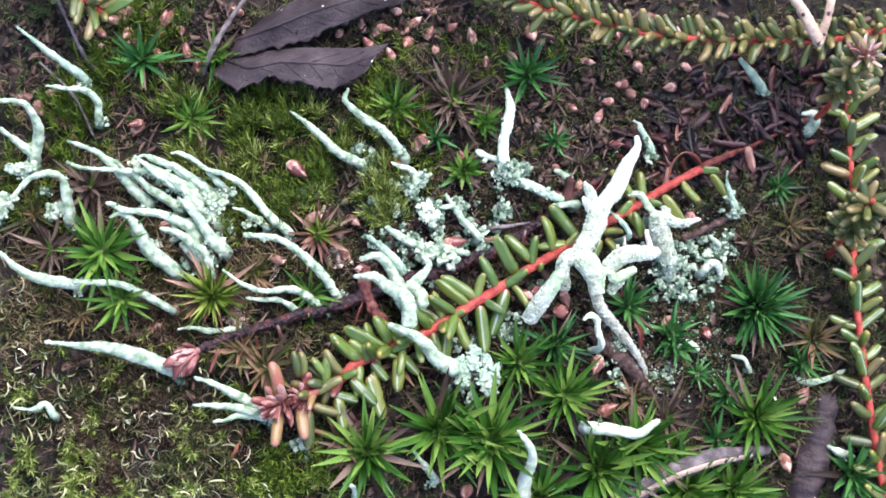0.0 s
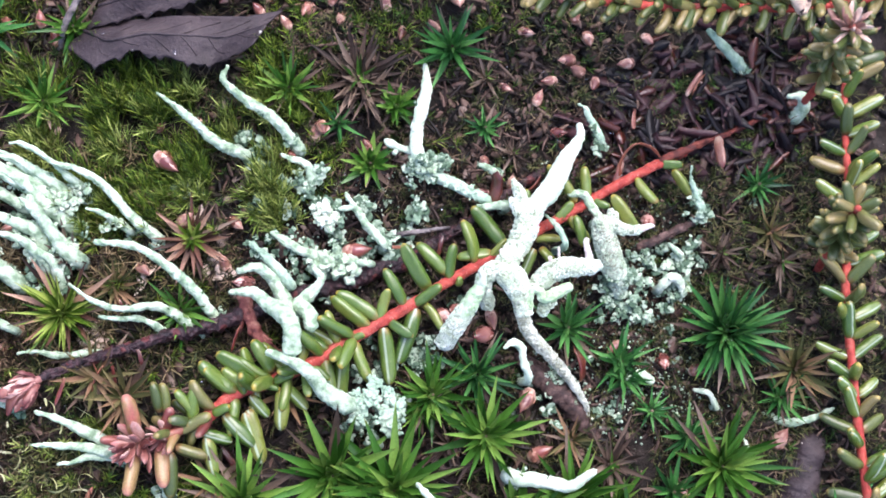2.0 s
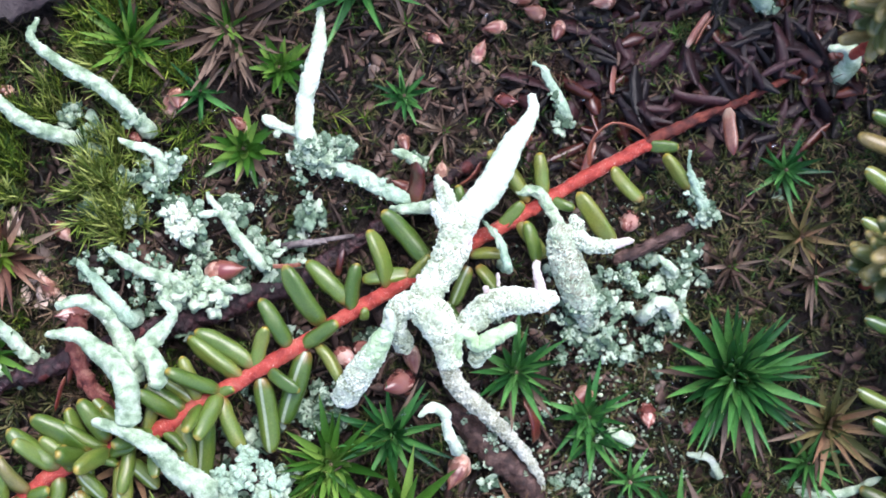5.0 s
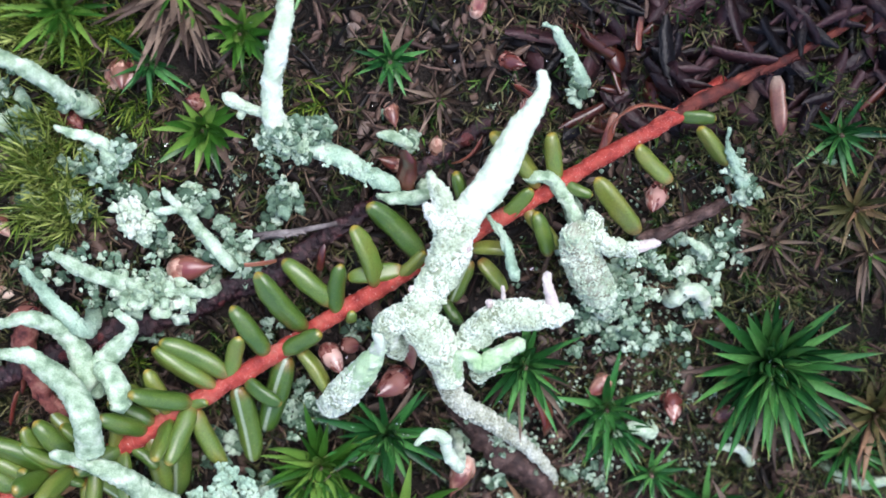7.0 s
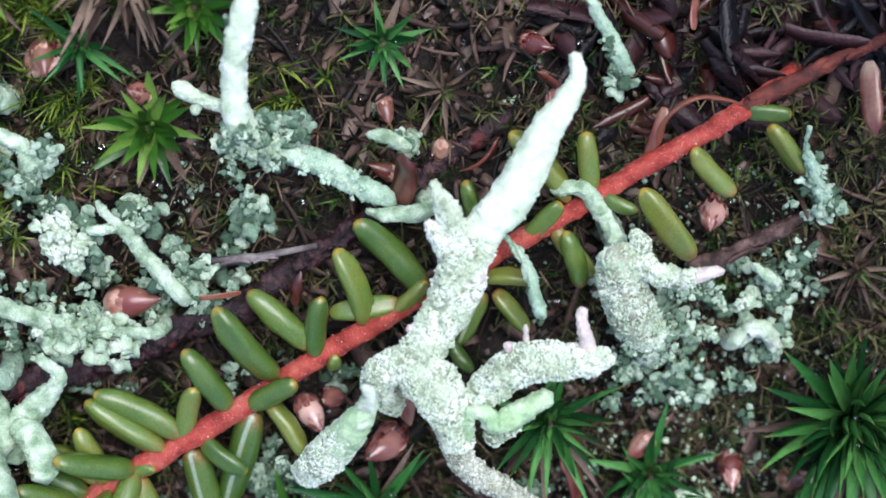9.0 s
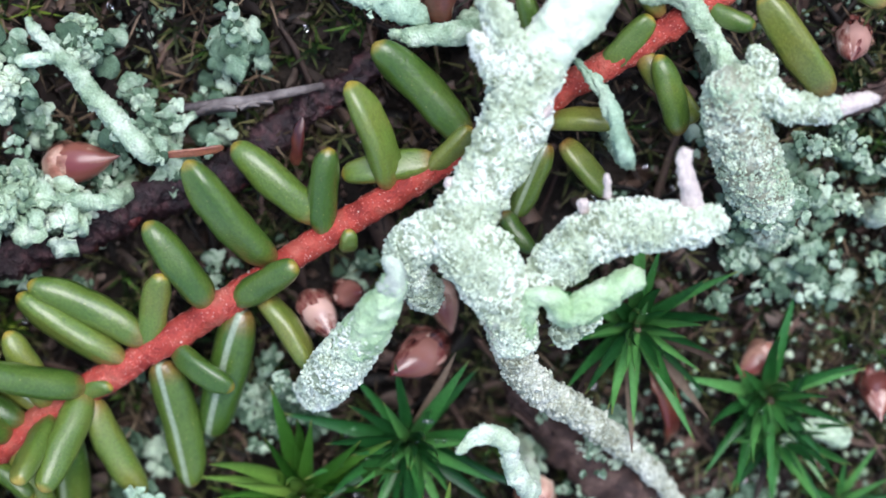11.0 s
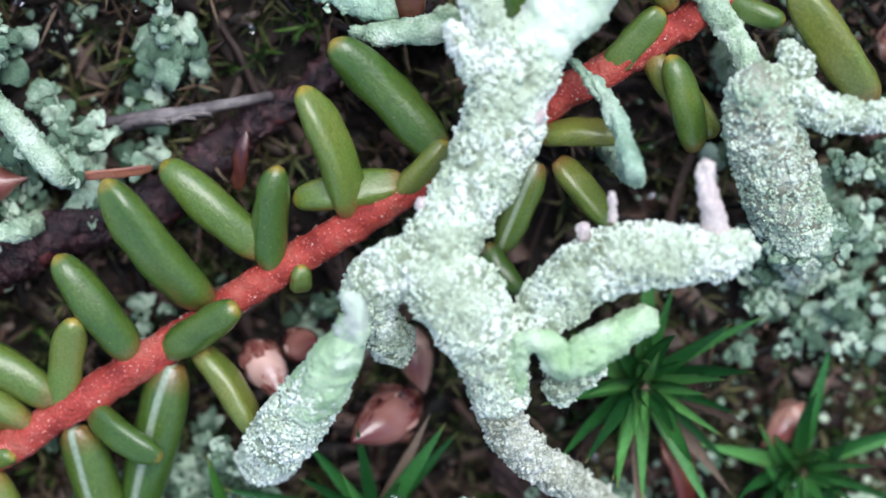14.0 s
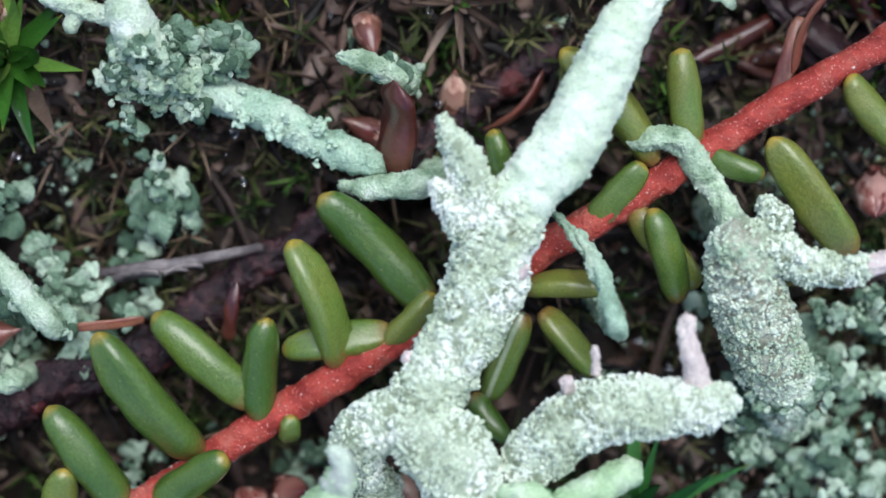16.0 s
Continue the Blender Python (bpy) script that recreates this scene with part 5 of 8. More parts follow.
stalk([(-77.72, 11.96, -4, 0.7), (-77.72, 11.96, 0, 0.67), (-80.08, 13.66, 2.12, 0.55), (-82.53, 15.32, 3, 0.44)], "pale green horn-shaped lichen stalk rising from moss", squamules=([(-77.72, 11.96, 0, 1.5)], 30))
stalk([(-71.91, 2.01, -4, 0.93), (-71.91, 2.01, 0, 0.88), (-72.42, 5.12, 2.29, 0.82), (-73.44, 8.04, 4.24, 0.65), (-77.03, 7.7, 5.54, 0.6), (-80.14, 4.29, 6, 0.27)], "pale green horn-shaped lichen stalk rising from moss", squamules=([(-71.91, 2.01, 0, 1.5)], 30))
stalk([(-38.48, 0.98, -4, 0.64), (-38.48, 0.98, -1, 0.61), (-41.39, 3.13, 0.27, 0.67), (-44.1, 5.98, 1.49, 0.6), (-46.34, 7.94, 2.61, 0.54), (-48.97, 9.19, 3.59, 0.47), (-51.13, 9.51, 4.4, 0.4), (-53.29, 10.82, 5, 0.43), (-55.43, 11.83, 5.37, 0.4), (-56.87, 11.85, 5.5, 0.27)], "pale green horn-shaped lichen stalk rising from moss", squamules=([(-38.48, 0.98, -1, 1.5)], 30))
stalk([(-47.36, 6.5, -4, 0.64), (-47.36, 6.5, -1, 0.61), (-49.79, 8.19, 2.18, 0.6), (-51.46, 9.49, 3.5, 0.4)], "pale green horn-shaped lichen stalk rising from moss", squamules=([(-47.36, 6.5, -1, 1.5)], 30))
stalk([(-50.14, 5.27, -4, 0.78), (-50.14, 5.27, -0.5, 0.74), (-52.79, 7.16, 1.05, 0.67), (-54.97, 8.87, 2.5, 0.6), (-56.69, 10.09, 3.74, 0.53), (-59.23, 10.71, 4.69, 0.47), (-60.92, 11.42, 5.29, 0.33), (-62.16, 10.73, 5.5, 0.27)], "pale green horn-shaped lichen stalk rising from moss", squamules=([(-50.14, 5.27, -0.5, 1.5)], 30))
stalk([(-48.96, -1.92, -4, 0.85), (-48.96, -1.92, -1, 0.81), (-50.92, 0.13, 1.1, 0.8), (-53.12, 2.44, 2.89, 0.6), (-54.42, 3.96, 4.08, 0.46), (-55.46, 5, 4.5, 0.33)], "pale green horn-shaped lichen stalk rising from moss", squamules=([(-48.96, -1.92, -1, 1.5)], 30))
stalk([(-51.41, 3.28, -4, 0.99), (-51.41, 3.28, -0.5, 0.94), (-54.49, 6.42, 1.51, 0.81), (-57.06, 7.52, 3.32, 0.6), (-59.44, 8.86, 4.76, 0.53), (-60.61, 9.7, 5.68, 0.4), (-61.8, 10.73, 6, 0.26)], "pale green horn-shaped lichen stalk rising from moss", squamules=([(-51.41, 3.28, -0.5, 1.5)], 30))
stalk([(-55.32, 4.17, -4, 0.78), (-55.32, 4.17, 0, 0.74), (-57.91, 5.63, 1.45, 0.67), (-60.47, 7.08, 2.82, 0.6), (-62.59, 8.9, 4.05, 0.53), (-64.23, 9.01, 5.08, 0.46), (-66.28, 8.98, 5.85, 0.46), (-69.57, 8.97, 6.34, 0.4), (-72.23, 9.81, 6.5, 0.33)], "pale green horn-shaped lichen stalk rising from moss", squamules=([(-55.32, 4.17, 0, 1.5)], 30))
stalk([(-60.33, 5.11, -4, 0.85), (-60.33, 5.11, 0, 0.81), (-62.62, 6.79, 1.68, 0.81), (-64.3, 8.48, 3.25, 0.67), (-65.96, 10.1, 4.59, 0.6), (-67.61, 11.41, 5.63, 0.53), (-69.67, 12.26, 6.28, 0.46), (-72.17, 13, 6.5, 0.33)], "pale green horn-shaped lichen stalk rising from moss", squamules=([(-60.33, 5.11, 0, 1.5)], 30))
stalk([(-52.62, -1.18, -4, 1.13), (-52.62, -1.18, -0.5, 1.08), (-53.52, 0.96, 1.06, 0.94), (-56.1, 1.99, 2.54, 0.73), (-58.64, 2.76, 3.86, 0.66), (-61.13, 2.79, 4.97, 0.59), (-63.61, 2.85, 5.81, 0.53), (-65.27, 3.58, 6.32, 0.46), (-66.26, 3.7, 6.5, 0.26)], "pale green horn-shaped lichen stalk rising from moss", squamules=([(-52.62, -1.18, -0.5, 1.5)], 30))
stalk([(-57.56, -3.92, -4, 0.99), (-57.56, -3.92, -0.5, 0.94), (-59.85, -2.71, 1.22, 0.94), (-61.54, -0.77, 2.68, 0.8), (-62.4, 1.23, 3.66, 0.66), (-63.19, 2.98, 4, 0.53)], "pale green horn-shaped lichen stalk rising from moss", squamules=([(-57.56, -3.92, -0.5, 1.5)], 30))
stalk([(-62.74, 8.76, -4, 0.5), (-62.74, 8.76, 0, 0.47), (-64.38, 9.98, 2.25, 0.4), (-65.17, 10.6, 3.9, 0.33), (-66.41, 11.06, 4.5, 0.2)], "pale green horn-shaped lichen stalk rising from moss")
stalk([(-50.62, -5.76, -4, 0.85), (-50.62, -5.76, -1, 0.81), (-51.28, -3.35, 0.75, 0.8), (-52.17, -2.23, 2.03, 0.67), (-54.07, -1.28, 2.5, 0.47)], "pale green horn-shaped lichen stalk rising from moss", squamules=([(-50.62, -5.76, -1, 1.5)], 30))
stalk([(-42.02, 1.79, -4, 0.57), (-42.02, 1.79, -1, 0.54), (-44.03, 2.9, 0.75, 0.47), (-45.82, 3.81, 2.03, 0.4), (-47.39, 4.13, 2.5, 0.27)], "pale green horn-shaped lichen stalk rising from moss", squamules=([(-42.02, 1.79, -1, 1.5)], 30))
for row in (
    [(-48.75, 1.98, -4, 1.0), (-48.75, 1.98, -2, 0.95), (-50.99, 4.28, 0, 0.9), (-54.51, 7.39, 2, 0.75), (-59.22, 9.54, 4, 0.6), (-61.75, 10.76, 5, 0.4)],
    [(-49.64, 2.25, -4, 1.0), (-49.64, 2.25, -1, 1.0), (-53.17, 4.87, 1.5, 0.95), (-55.35, 7.19, 3, 0.8), (-59.62, 9.17, 4.5, 0.6), (-62.55, 9.08, 5, 0.35)],
    [(-55.97, -5.47, -4, 1.1), (-55.97, -5.47, -0.5, 1.05), (-60.09, -2.38, 2, 1.1), (-61.95, 0.76, 4, 0.9), (-64.05, 2.55, 5, 0.6), (-65.67, 1.74, 5.5, 0.4)],
    [(-52.4, -3.44, -4, 0.8), (-52.4, -3.44, 0, 0.8), (-53.02, -2.16, 1.5, 0.8), (-55.19, -0.24, 3, 0.7), (-58.18, 0.57, 3, 0.5)],
    [(-48.44, -2.3, -4, 1.0), (-48.44, -2.3, 0, 1.0), (-50.47, -0.79, 1.5, 1.0), (-52.69, 2.44, 3, 0.9), (-54.45, 5.29, 4, 0.7)],
    [(-50.6, 6.52, -4, 0.8), (-50.6, 6.52, 0, 0.8), (-53.24, 8.31, 2, 0.75), (-56.26, 10.06, 4, 0.6), (-60.34, 11.5, 5, 0.4)],
):
    stalk(row, "pale green lichen stalk crowded among others", squamules=([(row[1][0], row[1][1], row[1][2], 1.6), (*row[2][:3], 1.1)], 34))
squamule_cluster("lichen_scales", [(-56.52, 0.9, 1, 1.59), (-54.76, -1.26, 1, 1.41), (-51, 4.11, 1, 1.94), (-49.48, 5.92, 1, 1.59), (-44.01, 2.44, 0.3, 1.42), (-52.42, -2.46, 0.5, 1.41), (-49.17, -1.11, 0.8, 1.41), (-59.46, -2.16, 0.5, 1.41), (-53.62, 5.73, 1.5, 1.76), (-56.21, 6.11, 1.5, 1.41)], "pale scales on the feet of crowded lichen stalks", 420, r=(0.25, 0.6), mat="lichen")
stalk([(-30.59, -9.4, -4, 0.69), (-30.59, -9.4, -1, 0.66), (-33.04, -6.38, 1.68, 0.71), (-36.28, -3.48, 3.95, 0.65), (-40.71, -0.9, 5.47, 0.54), (-45.69, -0.56, 6, 0.32)], "pale green horn-shaped lichen stalk rising from moss", squamules=([(-30.59, -9.4, -1, 1.5)], 30))
stalk([(-33.23, -10.78, -4, 0.69), (-33.23, -10.78, -1, 0.66), (-37.81, -8.29, 1.49, 0.6), (-42.23, -8.85, 3.59, 0.48), (-45.71, -7.95, 5, 0.43), (-48.72, -5.91, 5.5, 0.21)], "slender curved pale lichen stalk leaning over moss", squamules=([(-33.23, -10.78, -1, 1.5)], 30))
stalk([(-36.3, -11.79, -4, 0.52), (-36.3, -11.79, -1, 0.49), (-39.93, -9.94, 1, 0.44), (-43.02, -9.96, 2.46, 0.38), (-45.11, -9.79, 3, 0.27)], "slender curved pale lichen stalk leaning over moss")
stalk([(-70.26, -8.08, -4, 0.74), (-70.26, -8.08, 1, 0.71), (-72.62, -7.91, 2.91, 0.87), (-76.62, -7.32, 4.53, 0.86), (-79.41, -5.81, 5.62, 0.65), (-81.47, -3.96, 6, 0.38)], "pale green horn-shaped lichen stalk rising from moss", squamules=([(-70.26, -8.08, 1, 1.5)], 30))
stalk([(-56.26, -11.65, -4, 0.52), (-56.26, -11.65, 0, 0.49), (-59.22, -10.16, 1.91, 0.6), (-63.42, -8.25, 3.53, 0.59), (-67.11, -8.01, 4.62, 0.54), (-70.8, -8.12, 5, 0.48)], "pale green horn-shaped lichen stalk rising from moss")
stalk([(-55.61, -20.79, -4, 1.14), (-55.61, -20.79, 1, 1.08), (-60.65, -19, 2.91, 1.18), (-65.6, -17.73, 4.53, 0.96), (-69.64, -17.6, 5.62, 0.64), (-74.52, -17.1, 6, 0.27)], "thick pale lichen stalk lying over dark moss", squamules=([(-55.61, -20.79, 1, 1.5)], 30))
stalk([(-45.89, -14.3, -4, 0.46), (-45.89, -14.3, 0, 0.44), (-50.63, -14.79, 1, 0.43), (-52.77, -14.36, 1.73, 0.38), (-55.31, -14.68, 2, 0.27)], "slender curved pale lichen stalk leaning over moss")
stalk([(-42.21, -26.64, -4, 0.8), (-42.21, -26.64, -1, 0.76), (-46.17, -24.58, 1, 0.76), (-49.63, -22.97, 2.46, 0.59), (-52.61, -22, 3, 0.43)], "pale green horn-shaped lichen stalk rising from moss", squamules=([(-42.21, -26.64, -1, 1.5)], 30))
stalk([(-40.89, -27.93, -4, 0.86), (-40.89, -27.93, -1, 0.82), (-46.15, -26.49, 1.5, 0.65), (-49.58, -26.24, 3.33, 0.48), (-52.77, -26.2, 4, 0.27)], "pale green horn-shaped lichen stalk rising from moss", squamules=([(-40.89, -27.93, -1, 1.5)], 30))
stalk([(-41.75, -27.93, -4, 0.57), (-41.75, -27.93, -1, 0.55), (-45.68, -27.57, 0.5, 0.54), (-47.82, -28.38, 1.6, 0.43), (-49.69, -28.57, 2, 0.27)], "pale green horn-shaped lichen stalk rising from moss", squamules=([(-41.75, -27.93, -1, 1.5)], 30))
stalk([(-1.52, -42.28, -4, 1.17), (-1.52, -42.28, -1, 1.11), (-2.16, -37.43, 3.59, 1.09), (-1.71, -34.17, 7.48, 0.81), (-2.85, -32, 10.08, 0.64), (-4.58, -30.08, 11, 0.42)], "slender curved pale lichen stalk leaning over moss", squamules=([(-1.52, -42.28, -1, 1.5)], 30), mat="lichen_white")
stalk([(-15.23, -37.27, -4, 0.64), (-15.23, -37.27, -2, 0.61), (-17.24, -35.27, 0.83, 0.55), (-19.34, -32.68, 2, 0.27)], "pale green horn-shaped lichen stalk rising from moss", squamules=([(-15.23, -37.27, -2, 1.5)], 30))
stalk([(-27.79, -40.03, -4, 0.46), (-27.79, -40.03, -2, 0.44), (-28.33, -38.43, 0.83, 0.43), (-29.92, -37.91, 2, 0.32)], "pale green horn-shaped lichen stalk rising from moss")
stalk([(8.29, -29.36, -4, 0.98), (8.29, -29.36, 4, 0.94), (12.11, -29.81, 4.92, 0.99), (15.5, -30.34, 5.7, 0.83), (17.18, -29.21, 6.22, 0.72), (18.5, -28.34, 6.4, 0.61)], "plump white lichen stalk lying across moss stars", squamules=([(8.29, -29.36, 4, 1.5)], 30), mat="lichen_white")
stalk([(43.89, -20.87, -4, 0.56), (43.89, -20.87, -3, 0.53), (46.38, -21.74, -2, 0.65), (49.5, -21.11, -1.27, 0.59), (52.35, -19.72, -1, 0.41)], "pale yellowish lichen stalk lying on the soil")
stalk([(52.74, -33.46, -4, 0.62), (52.74, -33.46, -2, 0.59), (50.72, -33.02, -0.59, 0.71), (48.58, -32.12, 0, 0.47)], "small white lichen stub on the soil", squamules=([(52.74, -33.46, -2, 1.5)], 30), mat="lichen_white")
stalk([(36.5, -19.77, -4, 0.43), (36.5, -19.77, -2.5, 0.41), (35.22, -18.01, -1.44, 0.46), (33.17, -17.6, -1, 0.29)], "small white lichen stub on the soil", mat="lichen_white")
stalk([(40.63, -26.62, -4, 0.43), (40.63, -26.62, -2.5, 0.41), (40.47, -25.02, -1.44, 0.47), (39.96, -23.94, -1, 0.29)], "small white lichen stub on the soil")
stalk([(40.1, 26.91, -4, 0.82), (40.1, 26.91, -2, 0.78), (36.15, 28.25, 3.65, 0.76), (33.46, 29.9, 6, 0.58)], "dull green lichen stalk below a crowberry shoot", squamules=([(40.1, 26.91, -2, 1.5)], 30), mat="lichen_dim")
stalk([(-73.48, -27.68, -4, 0.52), (-73.48, -27.68, 0, 0.49), (-74.68, -26.03, 1, 0.54), (-76.23, -26.91, 1.73, 0.43), (-79.07, -26.68, 2, 0.22)], "pale green horn-shaped lichen stalk rising from moss")

# leafy crusts of lichen scales
squamule_cluster("lichen_scales", [(-81.68, 3.8, 1.0, 1.6), (-79.93, 1.5, 1.0, 1.4), (-81.45, 6.85, 1.0, 1.3), (-77.32, 3.3, 1.0, 1.2), (-73.55, 3.13, 1.0, 1.4), (-72.58, 7.09, 1.0, 1.2), (-79.21, 9.53, 1.0, 1.2)], "pale crowded lichen scales among moss", 190, r=(0.35, 0.75), mat="lichen")
squamule_cluster("lichen_scales", [(-25.6, 11.27, -1, 0.81), (-27.32, 14.52, -1, 0.91), (-25.15, 5.55, -0.5, 1.12), (-21.68, 5.79, -0.5, 1.12), (-21.78, 8.08, -0.5, 0.81), (-19.21, 8.45, 0, 1.31), (-18.05, 10.78, 0.3, 0.9), (-20.79, 13.77, 0.3, 1.5)], "cream-green lobed lichen scales on soil", 174, r=(0.35, 0.75))
squamule_cluster("lichen_scales", [(-16.39, 4.49, 0.5, 1.81), (-11.93, 5.85, 0.3, 0.7)], "cream-green lobed lichen scales on soil", 101, r=(0.3, 0.7))
squamule_cluster("lichen_scales", [(-4.86, 10.11, 0.9, 1.28), (-3.61, 11.11, 0.9, 1.08), (-1.92, 11.53, 0.6, 0.98)], "cream-green lobed lichen scales round a stalk", 130, r=(0.3, 0.6))
squamule_cluster("lichen_scales", [(-19.32, -0.78, 0.4, 1.76), (-16.83, -2.29, 0.2, 1.57), (-20.31, -2.73, 0, 1.19), (-14.58, -1.28, -0.3, 1.02), (-15.13, -3.38, -0.5, 1.03)], "sage green crust of lichen scales", 188, r=(0.25, 0.6))
squamule_cluster("lichen_scales", [(-9.94, 1.39, -0.6, 1.24), (-8.08, 0.91, -0.8, 1.16), (-11.32, -2.37, -1, 0.94), (-12.79, -1.88, -0.8, 0.78)], "sage green crust of lichen scales", 130, r=(0.25, 0.6))
squamule_cluster("lichen_scales", [(-11.24, -6.41, -1.8, 1.04), (-6.56, -7.23, -1.6, 0.88), (-16.61, -11.8, -1.6, 1.23), (-9.51, -11.9, -1.6, 1.22), (-5.59, -13.26, -1.6, 1.22), (-2.72, -11.04, -1.4, 1.21), (-14.02, -7.22, -1.8, 0.81), (-5.77, -6.14, -2, 0.72)], "sage green crust of lichen scales", 174, r=(0.2, 0.5))
squamule_cluster("lichen_scales", [(23.76, -3.13, -1, 2.44), (25.47, -6.09, -2, 2.98), (29.26, -2.5, -2, 2.47), (31.3, -4.07, -2, 2.49), (28.64, -8, -2.8, 3.02)], "blue-green crust of tiny lichen scales on soil", 80, r=(0.2, 0.6))
squamule_cluster("lichen_scales", [(33.43, 7.32, -1, 1.93), (33.03, 5.85, -1, 1.94), (30.45, 3.6, -2, 2.93), (32.05, 0.55, -2, 2.46)], "blue-green crust of tiny lichen scales on soil", 116)
squamule_cluster("lichen_scales", [(-12.91, -1.74, -1, 2.92), (-16.91, -4.76, -1, 2.95), (-20.27, -4.73, -1, 2.47), (-9.97, -0.26, -1, 2.9), (-7.65, 1.3, -2.4, 2.92)], "blue-green crust of tiny lichen scales on soil", 188, r=(0.25, 0.7))
squamule_cluster("lichen_scales", [(-2.16, -13.31, -1, 2.49), (-4.27, -15.88, -2, 3.03), (-10.29, -16.89, -2, 3.05)], "blue-green crust of tiny lichen scales on soil", 130)
squamule_cluster("lichen_scales", [(14.73, -16.98, -1.5, 2.53), (13.76, -20.82, -1.5, 3.06), (17.81, -18.35, -2, 2.55)], "blue-green crust of tiny lichen scales on soil", 101, r=(0.2, 0.5))
squamule_cluster("lichen_scales", [(-10.04, -22.33, 0, 3.01), (-8.33, -19.95, 0, 2.4), (-11.79, -22.94, 0, 2.41)], "blue-green crust of tiny lichen scales on soil", 159)
squamule_cluster("lichen_scales", [(29.17, -1.13, -2, 3.72), (22.99, -4.95, -2, 3.7), (26.19, -7.32, -2.5, 3.72), (23.85, -18.35, -2.8, 3.09)], "blue-green crust of tiny lichen scales on soil", 80, r=(0.2, 0.55))
squamule_cluster("lichen_scales", [(21.95, -2.93, -2, 4.64), (24.74, -5.66, -2, 3.72), (22.71, -12.15, -2, 5.55), (23.63, -20.34, -2.5, 4.63), (14.16, -16.82, -2, 3.66)], "blue-green crust of tiny lichen scales on soil", 110, r=(0.25, 0.6))
squamule_cluster("lichen_scales", [(-22.67, -1.24, 0.2, 2.44), (-18.89, -1.28, 0.2, 2.43), (-25.42, -0.22, 0.2, 1.96), (-16.05, -1.31, 0.2, 2.42)], "blue-green crust of tiny lichen scales on soil", 159, r=(0.22, 0.6))
squamule_cluster("lichen_scales", [(24.07, -2.72, 0.2, 2.9), (23.02, -0.15, 0.3, 2.4), (33.32, 5.63, 0, 1.44), (29.21, -5.25, -1, 2.96), (31.87, -7.55, -1.5, 3)], "blue-green crust of tiny lichen scales on soil", 100, r=(0.25, 0.6))
squamule_cluster("lichen_scales", [(20.42, -4.04, 0, 1.97), (23.17, -5.23, -0.6, 2.22), (24.67, -7.37, -1.2, 2.24), (21.99, -7.34, -1.2, 2.24)], "blue-green crust of tiny lichen scales on soil", 246, r=(0.22, 0.55))
squamule_cluster("lichen_scales", [(30.22, -3.36, -1, 1.16), (31.59, -4.08, -1, 1.08), (29.17, 0.12, -1, 1.32), (26.53, 0.61, -1, 1.32)], "blue-green crust of tiny lichen scales on soil", 116, r=(0.22, 0.5))
squamule_cluster("lichen_scales", [(25.99, 0.65, -1.5, 1.96), (29.28, -0.58, -1.5, 2.62), (31.58, -1.51, -1.5, 1.58), (23.4, -3.95, -1.5, 2.6), (26.12, -7.11, -2, 1.96), (23.02, -20.04, -2.5, 2.61), (34.78, -18.59, -2.5, 1.98)], "blue-green crust of tiny lichen scales on soil", 140, r=(0.25, 0.7))
squamule_cluster("lichen_scales", [(-11.34, 0.05, -1, 1.48), (-12.46, -1.85, -1, 1.25), (-5.84, -13.41, -2, 1.55), (-8.27, -15.04, -2.2, 1.57), (3.45, -16.86, -2, 1.55), (14.87, -5.81, -2, 1.5), (1.7, -6.9, -2.4, 1.25)], "blue-green crust of tiny lichen scales on soil", 174, r=(0.2, 0.5))
squamule_cluster("lichen_scales", [(-3.81, -14.62, -1.5, 1.54), (-1.97, -13.7, -1, 1.26), (-4.77, -13.54, -1.5, 1.28)], "blue-green crust of tiny lichen scales on soil", 159, r=(0.22, 0.55))
squamule_cluster("lichen_scales", [(-2.79, -11.87, 1, 0.44), (-2.28, -12.52, 0.6, 0.44)], "small white knob of lichen scales", 58, r=(0.16, 0.34))
squamule_cluster("lichen_scales", [(-34.78, -30.51, -1, 3.08), (-36.5, -32.24, -1, 1.76)], "blue-green crust of tiny lichen scales on soil", 72)
squamule_cluster("lichen_scales", [(-56.94, -0.28, 0, 5.31), (-51.7, -3.7, 0, 3.53), (-48.29, -0.98, 0, 3.54), (-55.36, 5.94, 0, 5.33), (-34.29, 6.2, -1, 1.79), (-26.28, 12.32, -1, 2.7)], "blue-green crust of tiny lichen scales on soil", 188, r=(0.3, 0.7))
squamule_cluster("lichen_scales", [(-80.69, 0.94, 0, 2.67), (-75.03, 7.2, 0, 1.78)], "blue-green crust of tiny lichen scales on soil", 43)
squamule_cluster("lichen_scales", [(11.97, -13.36, 2.4, 1.44), (13.83, -15.88, 1.2, 1.49), (15.74, -18.17, 0.2, 1.53)], "pale crust of lichen grains on dark bark", 101, r=(0.1, 0.26))

stalk([(28.5, -4.1, -4, 0.5), (28.67, -3.95, -1, 0.55), (29.71, -2.69, -0.3, 0.62), (30.93, -2.86, -0.3, 0.66), (31.84, -4.94, -1.5, 0.5)], "short whitish ridge of lichen lying on the soil", mat="lichen_white")
stalk([(31.48, 0.46, -4, 0.45), (31.48, 0.46, -1, 0.45), (30.6, 1.2, -0.6, 0.42), (29.68, 1.94, -0.5, 0.3)], "small yellowish lichen stub beside a brown twig", mat="lichen")
